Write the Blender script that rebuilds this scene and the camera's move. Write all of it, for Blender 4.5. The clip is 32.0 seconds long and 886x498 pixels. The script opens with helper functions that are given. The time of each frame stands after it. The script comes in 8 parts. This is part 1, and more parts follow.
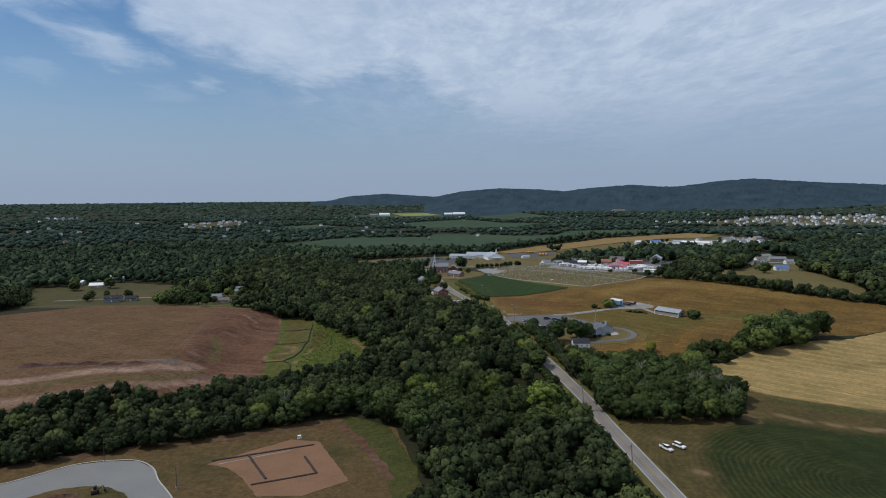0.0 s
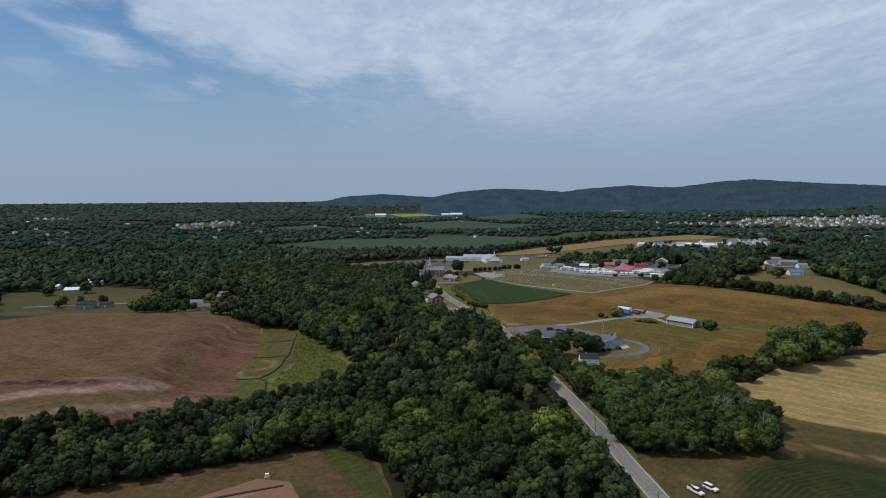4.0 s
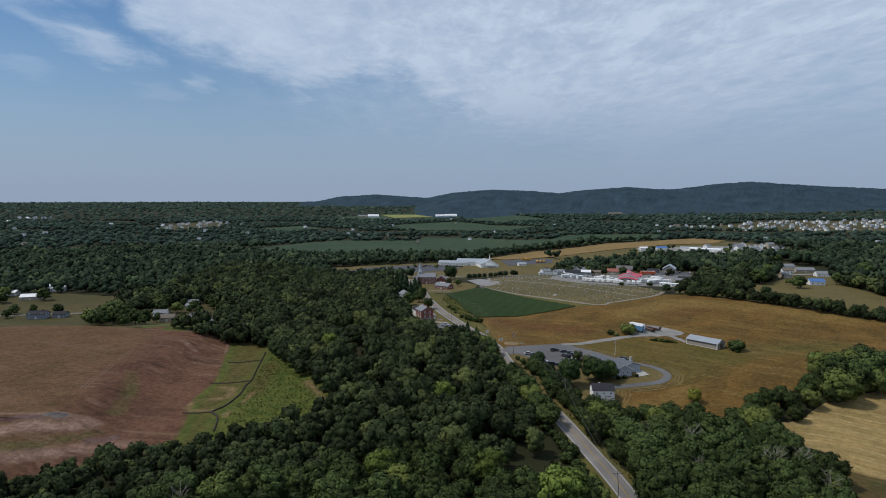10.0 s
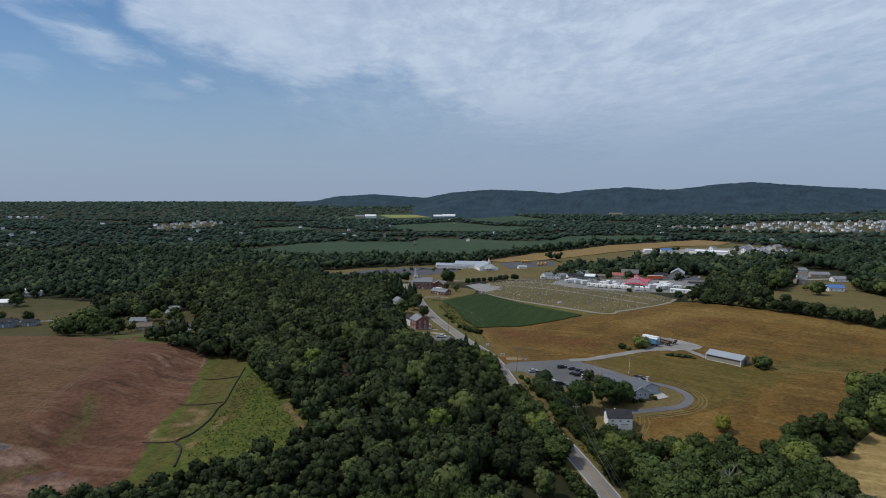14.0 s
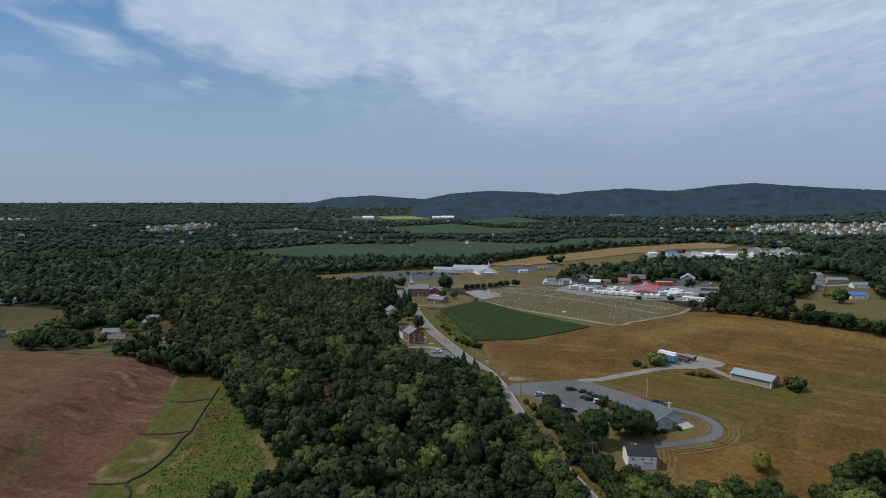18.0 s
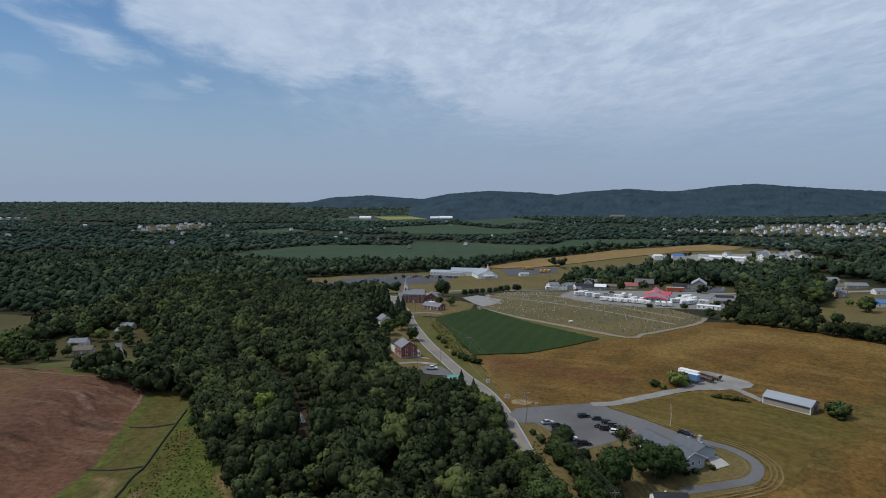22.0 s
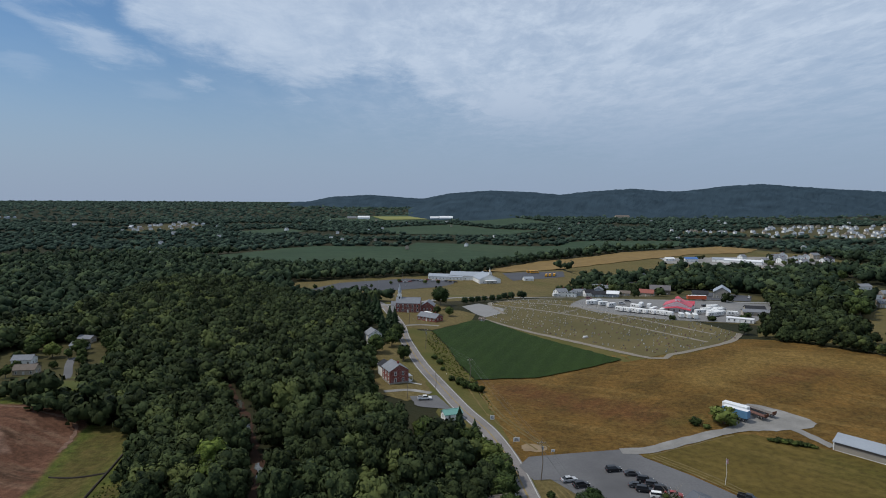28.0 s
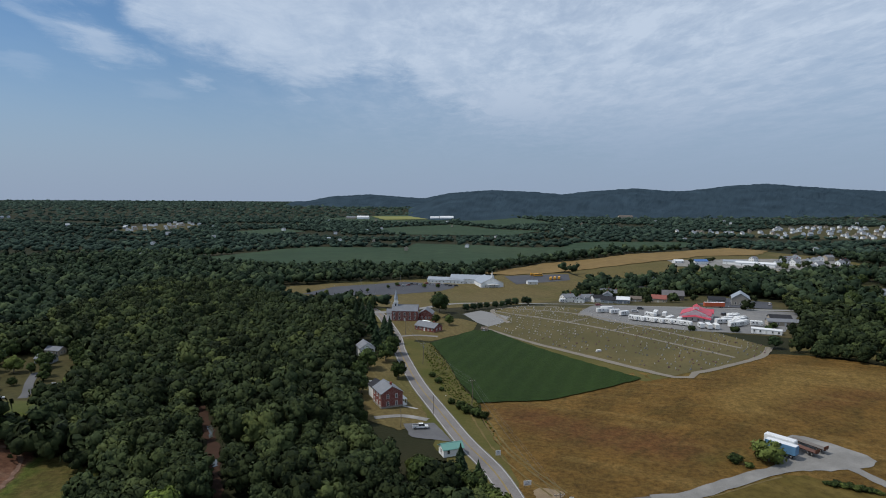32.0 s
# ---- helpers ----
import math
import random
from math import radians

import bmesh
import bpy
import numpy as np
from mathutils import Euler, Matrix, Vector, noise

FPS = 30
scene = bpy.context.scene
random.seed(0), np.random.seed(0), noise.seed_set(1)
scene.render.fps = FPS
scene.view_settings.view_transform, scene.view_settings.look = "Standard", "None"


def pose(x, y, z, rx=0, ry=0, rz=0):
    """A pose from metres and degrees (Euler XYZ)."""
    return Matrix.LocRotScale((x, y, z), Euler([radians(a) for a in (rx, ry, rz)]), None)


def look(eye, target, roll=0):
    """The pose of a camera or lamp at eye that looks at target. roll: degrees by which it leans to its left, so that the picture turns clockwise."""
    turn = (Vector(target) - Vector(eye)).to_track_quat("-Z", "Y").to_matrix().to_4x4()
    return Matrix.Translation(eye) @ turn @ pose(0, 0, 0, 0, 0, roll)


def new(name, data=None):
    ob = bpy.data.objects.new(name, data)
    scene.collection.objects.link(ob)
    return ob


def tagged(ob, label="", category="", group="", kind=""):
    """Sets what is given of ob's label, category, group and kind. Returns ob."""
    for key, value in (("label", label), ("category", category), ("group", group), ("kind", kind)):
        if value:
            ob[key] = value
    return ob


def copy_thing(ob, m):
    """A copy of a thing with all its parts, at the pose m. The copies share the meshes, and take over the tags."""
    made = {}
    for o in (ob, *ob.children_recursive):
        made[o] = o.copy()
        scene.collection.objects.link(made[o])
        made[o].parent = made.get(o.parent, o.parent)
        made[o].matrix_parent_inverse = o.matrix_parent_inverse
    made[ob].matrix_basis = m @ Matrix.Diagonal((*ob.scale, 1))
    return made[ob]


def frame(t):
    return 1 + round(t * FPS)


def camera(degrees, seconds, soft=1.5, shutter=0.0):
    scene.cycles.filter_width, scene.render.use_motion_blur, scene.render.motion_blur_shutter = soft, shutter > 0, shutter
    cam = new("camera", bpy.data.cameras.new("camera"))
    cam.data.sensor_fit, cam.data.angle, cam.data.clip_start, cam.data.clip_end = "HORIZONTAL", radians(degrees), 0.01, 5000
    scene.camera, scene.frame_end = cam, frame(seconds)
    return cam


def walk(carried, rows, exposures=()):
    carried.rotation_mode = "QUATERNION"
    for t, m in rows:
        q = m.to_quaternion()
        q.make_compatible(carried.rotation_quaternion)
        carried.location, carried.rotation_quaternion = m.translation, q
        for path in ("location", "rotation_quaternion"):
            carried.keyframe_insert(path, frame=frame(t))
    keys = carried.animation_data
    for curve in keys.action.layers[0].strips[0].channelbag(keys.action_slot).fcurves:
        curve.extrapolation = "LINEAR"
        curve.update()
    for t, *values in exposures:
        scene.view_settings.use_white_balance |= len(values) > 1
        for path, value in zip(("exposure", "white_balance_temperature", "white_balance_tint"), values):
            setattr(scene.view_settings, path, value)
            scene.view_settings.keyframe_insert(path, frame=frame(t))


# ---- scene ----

from mathutils import geometry

cam = camera(71.95, 32.0, soft=1.0)
PATH = [
    (0, pose(0.00, 0.00, 80.18, 85.142, 0.428, 0.000)),
    (2, pose(0.92, 16.34, 79.96, 85.184, 0.366, -0.092)),
    (3.5, pose(1.66, 28.56, 79.83, 85.181, 0.350, -0.196)),
    (6, pose(2.99, 48.81, 79.73, 85.235, 0.226, -0.395)),
    (9, pose(4.78, 72.58, 79.76, 85.262, 0.044, -0.633)),
    (13, pose(6.29, 102.90, 80.24, 85.233, -0.107, -0.812)),
    (19, pose(9.55, 149.46, 80.76, 85.362, -0.108, -0.937)),
    (25, pose(12.21, 197.25, 80.13, 85.361, -0.367, -1.068)),
    (29, pose(14.20, 228.06, 79.61, 85.347, -0.398, -0.935)),
    (32, pose(15.02, 251.02, 79.81, 85.318, -0.430, -0.897)),
]
walk(cam, PATH)

# ---- world, sun, exposure ----
SUN_EL, SUN_AZ = 57.0, -88.0          # height, and turn from straight ahead (+y) towards +x, in degrees


def build_world():
    w = bpy.data.worlds.new("world")
    scene.world = w
    w.use_nodes = True
    nt = w.node_tree
    n, l = nt.nodes, nt.links
    bg = n["Background"]
    sky = n.new("ShaderNodeTexSky")
    sky.sky_type, sky.sun_disc = "NISHITA", False
    sky.sun_elevation, sky.sun_rotation = radians(SUN_EL), radians(SUN_AZ)
    sky.air_density, sky.dust_density, sky.ozone_density = 1.0, 0.25, 4.0
    tc = n.new("ShaderNodeTexCoord")
    sep = n.new("ShaderNodeSeparateXYZ")
    l.new(tc.outputs["Generated"], sep.inputs[0])

    def mth(op, a, b=None, c=None):
        m = n.new("ShaderNodeMath")
        m.operation = op
        for i, v in enumerate((a, b, c)):
            if v is None:
                continue
            if isinstance(v, (int, float)):
                m.inputs[i].default_value = v
            else:
                l.new(v, m.inputs[i])
        return m.outputs[0]

    # the cloud sheet: directions laid out on a flat plane overhead
    z = mth("MAXIMUM", sep.outputs["Z"], 0.0)
    zz = mth("ADD", z, 0.06)
    u, v = mth("DIVIDE", sep.outputs["X"], zz), mth("DIVIDE", sep.outputs["Y"], zz)
    com = n.new("ShaderNodeCombineXYZ")
    l.new(u, com.inputs[0]); l.new(v, com.inputs[1])

    def nz(scale, detail, rough, dist, sc=(1, 1, 1), rot=0.0, off=(0, 0, 0)):
        mp = n.new("ShaderNodeMapping")
        mp.inputs["Scale"].default_value = sc
        mp.inputs["Rotation"].default_value = (0, 0, rot)
        mp.inputs["Location"].default_value = off
        l.new(com.outputs[0], mp.inputs[0])
        t = n.new("ShaderNodeTexNoise")
        t.inputs["Scale"].default_value, t.inputs["Detail"].default_value = scale, detail
        t.inputs["Roughness"].default_value, t.inputs["Distortion"].default_value = rough, dist
        l.new(mp.outputs[0], t.inputs["Vector"])
        return t.outputs["Fac"]

    fine = nz(3.4, 12, 0.70, 0.5, (1, 0.7, 1), -0.4)
    streak = nz(1.3, 8, 0.62, 0.25, (1.3, 0.26, 1), -0.75, (5, 2, 0))

    # the same sky laid out on an upright plane ahead, for clouds with a place of their own
    ahead = mth("MAXIMUM", sep.outputs["Y"], 0.05)
    warp = mth("MULTIPLY", mth("SUBTRACT", nz(1.5, 8, 0.62, 0.4, (1, 0.8, 1), 0.3, (1, 7, 0)), 0.5), 0.11)
    warp2 = mth("MULTIPLY", mth("SUBTRACT", nz(1.9, 8, 0.62, 0.4, (1, 0.8, 1), 0.9, (4, 2, 0)), 0.5), 0.075)
    px = mth("ADD", mth("DIVIDE", sep.outputs["X"], ahead), warp)
    pz = mth("ADD", mth("DIVIDE", sep.outputs["Z"], ahead), warp2)

    def blob(cx, cz, rx, rz, lean=0.0):
        """1 in the middle of an oval of the sky, falling to 0 and below outside it."""
        dx, dz = mth("SUBTRACT", px, cx), mth("SUBTRACT", pz, cz)
        dz = mth("SUBTRACT", dz, mth("MULTIPLY", dx, lean))
        p, q = mth("DIVIDE", dx, rx), mth("DIVIDE", dz, rz)
        return mth("SUBTRACT", 1.0, mth("SQRT", mth("ADD", mth("MULTIPLY", p, p), mth("MULTIPLY", q, q))))

    def ease(value, lo, hi, to0, to1):
        m = n.new("ShaderNodeMapRange")
        m.interpolation_type = "SMOOTHSTEP"
        for key, val in (("From Min", lo), ("From Max", hi), ("To Min", to0), ("To Max", to1)):
            m.inputs[key].default_value = val
        l.new(value, m.inputs["Value"])
        return m.outputs[0]

    # the torn lower edge of the cloud sheet: its height above the horizon from west to east
    shore = n.new("ShaderNodeValToRGB")
    EDGE = ((-0.70, 0.40), (-0.54, 0.37), (-0.49, 0.30), (-0.45, 0.255), (-0.39, 0.235), (-0.33, 0.205), (-0.26, 0.175), (-0.215, 0.152), (-0.17, 0.168), (-0.13, 0.180), (-0.06, 0.185), (-0.02, 0.155), (0.10, 0.09), (0.40, 0.0))
    while len(shore.color_ramp.elements) < len(EDGE):
        shore.color_ramp.elements.new(0.5)
    for e, (ex, ez) in zip(shore.color_ramp.elements, EDGE):
        e.position, e.color = (ex + 0.8) / 1.6, (ez, ez, ez, 1)
    l.new(mth("DIVIDE", mth("ADD", px, 0.8), 1.6), shore.inputs[0])
    over = mth("SUBTRACT", pz, shore.outputs[0])
    ragged = mth("ADD", over, mth("MULTIPLY", mth("SUBTRACT", fine, 0.5), 0.075))
    sheet = mth("MULTIPLY", ease(ragged, -0.022, 0.055, 0.0, 0.74), ease(px, 0.0, 0.8, 1.0, 0.72))
    veil = ease(mth("ADD", px, mth("MULTIPLY", pz, 0.55)), -0.32, 0.12, 0.0, 0.30)
    bank = ease(mth("ADD", blob(-0.70, 0.345, 0.22, 0.062), mth("MULTIPLY", mth("SUBTRACT", fine, 0.5), 1.6)), -0.1, 0.9, 0.0, 0.58)
    for cx, cz, rx, rz, lean, top in ((-0.535, 0.245, 0.095, 0.036, -0.35, 0.52), (-0.383, 0.183, 0.034, 0.015, 0, 0.40), (-0.45, 0.165, 0.05, 0.02, -0.2, 0.16), (-0.66, 0.21, 0.07, 0.02, -0.2, 0.20), (-0.62, 0.27, 0.10, 0.02, -0.4, 0.30), (-0.10, 0.112, 0.045, 0.007, 0.15, 0.30)):
        bank = mth("MAXIMUM", bank, ease(mth("ADD", blob(cx, cz, rx, rz, lean), mth("MULTIPLY", mth("SUBTRACT", fine, 0.5), 1.5)), -0.1, 0.85, 0.0, top))
    mottle = ease(fine, 0.3, 0.7, 0.80, 1.10)
    ripple = nz(7.0, 9, 0.66, 0.3, (1, 0.55, 1), 0.35, (2, 9, 0))
    wisp = mth("ADD", ease(streak, 0.36, 0.70, 0.0, 0.26), ease(ripple, 0.40, 0.66, -0.05, 0.13))
    wisp = mth("MULTIPLY", wisp, ease(px, -0.45, 0.15, 0.08, 1.0))
    body = mth("MULTIPLY", mth("MAXIMUM", mth("MAXIMUM", sheet, veil), bank), mottle)
    fade = n.new("ShaderNodeMapRange")
    fade.inputs["From Min"].default_value, fade.inputs["From Max"].default_value = 0.02, 0.15
    fade.inputs["To Min"].default_value, fade.inputs["To Max"].default_value = 0.25, 1.0
    l.new(sep.outputs["Z"], fade.inputs["Value"])
    both = mth("MINIMUM", mth("ADD", body, wisp), 0.9)
    fac = mth("MULTIPLY", both, fade.outputs[0])
    mix = n.new("ShaderNodeMix")
    mix.data_type = "RGBA"
    l.new(fac, mix.inputs["Factor"])
    deep = n.new("ShaderNodeHueSaturation")
    deep.inputs["Saturation"].default_value, deep.inputs["Value"].default_value = 1.14, 1.12
    l.new(sky.outputs[0], deep.inputs["Color"])
    l.new(deep.outputs[0], mix.inputs["A"])
    mix.inputs["B"].default_value = (7.5, 8.75, 10.55, 1)
    # haze low over the land
    low = n.new("ShaderNodeMapRange")
    low.interpolation_type = "SMOOTHSTEP"
    low.inputs["From Min"].default_value, low.inputs["From Max"].default_value = 0.0, 0.26
    low.inputs["To Min"].default_value, low.inputs["To Max"].default_value = 0.90, 0.0
    l.new(sep.outputs["Z"], low.inputs["Value"])
    hz = n.new("ShaderNodeMix")
    hz.data_type = "RGBA"
    l.new(low.outputs[0], hz.inputs["Factor"])
    l.new(mix.outputs["Result"], hz.inputs["A"])
    hz.inputs["B"].default_value = (3.45, 4.6, 6.6, 1)
    l.new(hz.outputs["Result"], bg.inputs["Color"])
    bg.inputs["Strength"].default_value = 0.075


build_world()
sun = new("sun", bpy.data.lights.new("sun", "SUN"))
sun.data.energy, sun.data.angle, sun.data.color = 2.6, radians(1.5), (1.0, 0.95, 0.86)
SUN_DIR = Vector((math.sin(radians(SUN_AZ)) * math.cos(radians(SUN_EL)), math.cos(radians(SUN_AZ)) * math.cos(radians(SUN_EL)), math.sin(radians(SUN_EL))))
sun.matrix_world = look(SUN_DIR * 900, (0, 0, 0))
scene.view_settings.exposure = 0.0

# ---- materials ----
MATS = {}


def mat(name, a, b=None, scale=1.0, fine=None, rough=0.85, metal=0.0, bump=0.0, bscale=None, c=None, rnd=0.0, tone="", coords="Object", wave=None, drag=None, grain=None, sheen=0.0):
    """A surface that wanders between the colours a and b (and c) at two scales; rnd: brightness spread from piece to piece."""
    if name in MATS:
        return MATS[name]
    m = bpy.data.materials.new(name)
    m.use_nodes = True
    nt = m.node_tree
    n, l = nt.nodes, nt.links
    p = n["Principled BSDF"]
    p.inputs["Roughness"].default_value, p.inputs["Metallic"].default_value = rough, metal
    p.inputs["Specular IOR Level"].default_value = 0.5 if rough < 0.8 else 0.12
    b = b or tuple(min(1, v * 0.8) for v in a)
    tc = n.new("ShaderNodeTexCoord")
    t1 = n.new("ShaderNodeTexNoise")
    t1.inputs["Scale"].default_value, t1.inputs["Detail"].default_value = scale, 5
    t2 = n.new("ShaderNodeTexNoise")
    t2.inputs["Scale"].default_value, t2.inputs["Detail"].default_value = fine or scale * 9, 4
    for t in (t1, t2):
        l.new(tc.outputs[coords], t.inputs["Vector"])
    add = n.new("ShaderNodeMath")
    add.operation = "ADD"
    l.new(t1.outputs["Fac"], add.inputs[0]); l.new(t2.outputs["Fac"], add.inputs[1])
    mr = n.new("ShaderNodeMapRange")
    mr.inputs["From Min"].default_value, mr.inputs["From Max"].default_value = 0.72, 1.28
    l.new(add.outputs[0], mr.inputs["Value"])
    mix = n.new("ShaderNodeMix")
    mix.data_type = "RGBA"
    mix.inputs["A"].default_value, mix.inputs["B"].default_value = (*a, 1), (*b, 1)
    l.new(mr.outputs[0], mix.inputs["Factor"])
    col = mix.outputs["Result"]
    if c:
        t3 = n.new("ShaderNodeTexNoise")
        t3.inputs["Scale"].default_value, t3.inputs["Detail"].default_value = scale * 0.37, 6
        l.new(tc.outputs[coords], t3.inputs["Vector"])
        r3 = n.new("ShaderNodeMapRange")
        r3.inputs["From Min"].default_value, r3.inputs["From Max"].default_value = 0.52, 0.72
        l.new(t3.outputs["Fac"], r3.inputs["Value"])
        m3 = n.new("ShaderNodeMix")
        m3.data_type = "RGBA"
        l.new(r3.outputs[0], m3.inputs["Factor"]); l.new(col, m3.inputs["A"])
        m3.inputs["B"].default_value = (*c, 1)
        col = m3.outputs["Result"]
    if drag:                                                # long loose streaks: turn, stretch, colour, amount, scale
        turn, stretch, dc, amount, dscale = drag
        mp = n.new("ShaderNodeMapping")
        mp.inputs["Rotation"].default_value = (0, 0, radians(turn))
        l.new(tc.outputs[coords], mp.inputs[0])
        m2 = n.new("ShaderNodeMapping")
        m2.inputs["Scale"].default_value = (dscale, dscale / stretch, dscale)
        l.new(mp.outputs[0], m2.inputs[0])
        td = n.new("ShaderNodeTexNoise")
        td.inputs["Scale"].default_value, td.inputs["Detail"].default_value, td.inputs["Roughness"].default_value = 1.0, 7, 0.62
        l.new(m2.outputs[0], td.inputs["Vector"])
        rd = n.new("ShaderNodeMapRange")
        rd.inputs["From Min"].default_value, rd.inputs["From Max"].default_value, rd.inputs["To Max"].default_value = 0.46, 0.68, amount
        l.new(td.outputs["Fac"], rd.inputs["Value"])
        md = n.new("ShaderNodeMix")
        md.data_type = "RGBA"
        l.new(rd.outputs[0], md.inputs["Factor"]); l.new(col, md.inputs["A"])
        md.inputs["B"].default_value = (*dc, 1)
        col = md.outputs["Result"]
    if wave:                                                # swaths or drilled rows: metres apart, turn, colour, amount, wander
        gap, turn, wc, amount, wander = wave
        mp = n.new("ShaderNodeMapping")
        mp.inputs["Rotation"].default_value = (0, 0, radians(turn))
        l.new(tc.outputs[coords], mp.inputs[0])
        wv = n.new("ShaderNodeTexWave")
        wv.inputs["Scale"].default_value = 0.3142 / gap
        wv.inputs["Distortion"].default_value, wv.inputs["Detail"].default_value, wv.inputs["Detail Scale"].default_value = wander, 4, 0.25 / gap
        l.new(mp.outputs[0], wv.inputs["Vector"])
        wm = n.new("ShaderNodeMath")
        wm.operation = "POWER"
        l.new(wv.outputs["Fac"], wm.inputs[0]); wm.inputs[1].default_value = 2.0
        w2 = n.new("ShaderNodeMath")
        w2.operation = "MULTIPLY"
        l.new(wm.outputs[0], w2.inputs[0]); l.new(t2.outputs["Fac"], w2.inputs[1])
        w3 = n.new("ShaderNodeMath")
        w3.operation = "MULTIPLY"
        l.new(w2.outputs[0], w3.inputs[0]); w3.inputs[1].default_value = amount * 2
        m4 = n.new("ShaderNodeMix")
        m4.data_type = "RGBA"
        l.new(w3.outputs[0], m4.inputs["Factor"]); l.new(col, m4.inputs["A"])
        m4.inputs["B"].default_value = (*wc, 1)
        col = m4.outputs["Result"]
    if grain:                                               # clumps and stems: size per metre, contrast
        tg = n.new("ShaderNodeTexNoise")
        tg.inputs["Scale"].default_value, tg.inputs["Detail"].default_value, tg.inputs["Roughness"].default_value = grain[0], 7, 0.78
        l.new(tc.outputs[coords], tg.inputs["Vector"])
        rg = n.new("ShaderNodeMapRange")
        rg.inputs["From Min"].default_value, rg.inputs["From Max"].default_value = 0.32, 0.68
        rg.inputs["To Min"].default_value, rg.inputs["To Max"].default_value = 1 - grain[1], 1 + grain[1]
        l.new(tg.outputs["Fac"], rg.inputs["Value"])
        hg = n.new("ShaderNodeHueSaturation")
        l.new(rg.outputs[0], hg.inputs["Value"]); l.new(col, hg.inputs["Color"])
        col = hg.outputs[0]
    if rnd:
        if tone == "island":
            g = n.new("ShaderNodeNewGeometry")
            src = g.outputs["Random Per Island"]
        elif tone:
            g = n.new("ShaderNodeAttribute")
            g.attribute_name = tone
            src = g.outputs["Fac"]
        else:
            g = n.new("ShaderNodeObjectInfo")
            src = g.outputs["Random"]
        hr = n.new("ShaderNodeMapRange")
        hr.inputs["To Min"].default_value, hr.inputs["To Max"].default_value = 1 - rnd, 1 + rnd
        l.new(src, hr.inputs["Value"])
        hs = n.new("ShaderNodeHueSaturation")
        l.new(hr.outputs[0], hs.inputs["Value"]); l.new(col, hs.inputs["Color"])
        col = hs.outputs[0]
    l.new(col, p.inputs["Base Color"])
    if sheen:                                               # dry stems catch the light at a low angle
        p.inputs["Sheen Weight"].default_value, p.inputs["Sheen Roughness"].default_value = sheen, 0.4
        l.new(col, p.inputs["Sheen Tint"])
    if bump:
        bp = n.new("ShaderNodeBump")
        bp.inputs["Strength"].default_value, bp.inputs["Distance"].default_value = 1.0, bump
        tb = n.new("ShaderNodeTexNoise")
        tb.inputs["Scale"].default_value, tb.inputs["Detail"].default_value = bscale or scale * 6, 4
        l.new(tc.outputs[coords], tb.inputs["Vector"])
        l.new(tb.outputs["Fac"], bp.inputs["Height"])
        l.new(bp.outputs[0], p.inputs["Normal"])
    MATS[name] = m
    return m


def foliage(name, dark, light, warm, tone="", spread=0.35, gloss=0.08):
    """Leaves: dark and light greens from clump to clump, tree to tree, with a little light let through."""
    if name in MATS:
        return MATS[name]
    m = bpy.data.materials.new(name)
    m.use_nodes = True
    nt = m.node_tree
    n, l = nt.nodes, nt.links
    p = n["Principled BSDF"]
    p.inputs["Roughness"].default_value = 0.62
    p.inputs["Specular IOR Level"].default_value = gloss
    tc = n.new("ShaderNodeTexCoord")
    t = n.new("ShaderNodeTexNoise")
    t.inputs["Scale"].default_value, t.inputs["Detail"].default_value, t.inputs["Roughness"].default_value = 1.9, 6, 0.85
    l.new(tc.outputs["Object"], t.inputs["Vector"])
    if tone:
        a = n.new("ShaderNodeAttribute")
        a.attribute_name = tone
        who = a.outputs["Fac"]
    else:
        a = n.new("ShaderNodeObjectInfo")
        who = a.outputs["Random"]
    g = n.new("ShaderNodeNewGeometry")
    s = n.new("ShaderNodeMath")
    s.operation = "MULTIPLY_ADD"
    l.new(g.outputs["Random Per Island"], s.inputs[0]); s.inputs[1].default_value = 0.55
    l.new(t.outputs["Fac"], s.inputs[2])
    mr = n.new("ShaderNodeMapRange")
    mr.inputs["From Min"].default_value, mr.inputs["From Max"].default_value = 0.50, 1.00
    l.new(s.outputs[0], mr.inputs["Value"])
    mix = n.new("ShaderNodeMix")
    mix.data_type = "RGBA"
    mix.inputs["A"].default_value, mix.inputs["B"].default_value = (*dark, 1), (*light, 1)
    l.new(mr.outputs[0], mix.inputs["Factor"])
    wr = n.new("ShaderNodeMapRange")
    wr.inputs["From Min"].default_value, wr.inputs["From Max"].default_value = 0.84, 1.05
    l.new(who, wr.inputs["Value"])
    m2 = n.new("ShaderNodeMix")
    m2.data_type = "RGBA"
    l.new(wr.outputs[0], m2.inputs["Factor"]); l.new(mix.outputs["Result"], m2.inputs["A"])
    m2.inputs["B"].default_value = (*warm, 1)
    vr = n.new("ShaderNodeMapRange")
    vr.inputs["To Min"].default_value, vr.inputs["To Max"].default_value = 1 - spread, 1 + spread
    l.new(who, vr.inputs["Value"])
    hs = n.new("ShaderNodeHueSaturation")
    l.new(vr.outputs[0], hs.inputs["Value"]); l.new(m2.outputs["Result"], hs.inputs["Color"])
    l.new(hs.outputs[0], p.inputs["Base Color"])
    tb = n.new("ShaderNodeTexNoise")
    tb.inputs["Scale"].default_value, tb.inputs["Detail"].default_value = 3.0, 3
    l.new(tc.outputs["Object"], tb.inputs["Vector"])
    bp = n.new("ShaderNodeBump")
    bp.inputs["Strength"].default_value, bp.inputs["Distance"].default_value = 0.9, 0.5
    l.new(tb.outputs["Fac"], bp.inputs["Height"]); l.new(bp.outputs[0], p.inputs["Normal"])
    MATS[name] = m
    return m


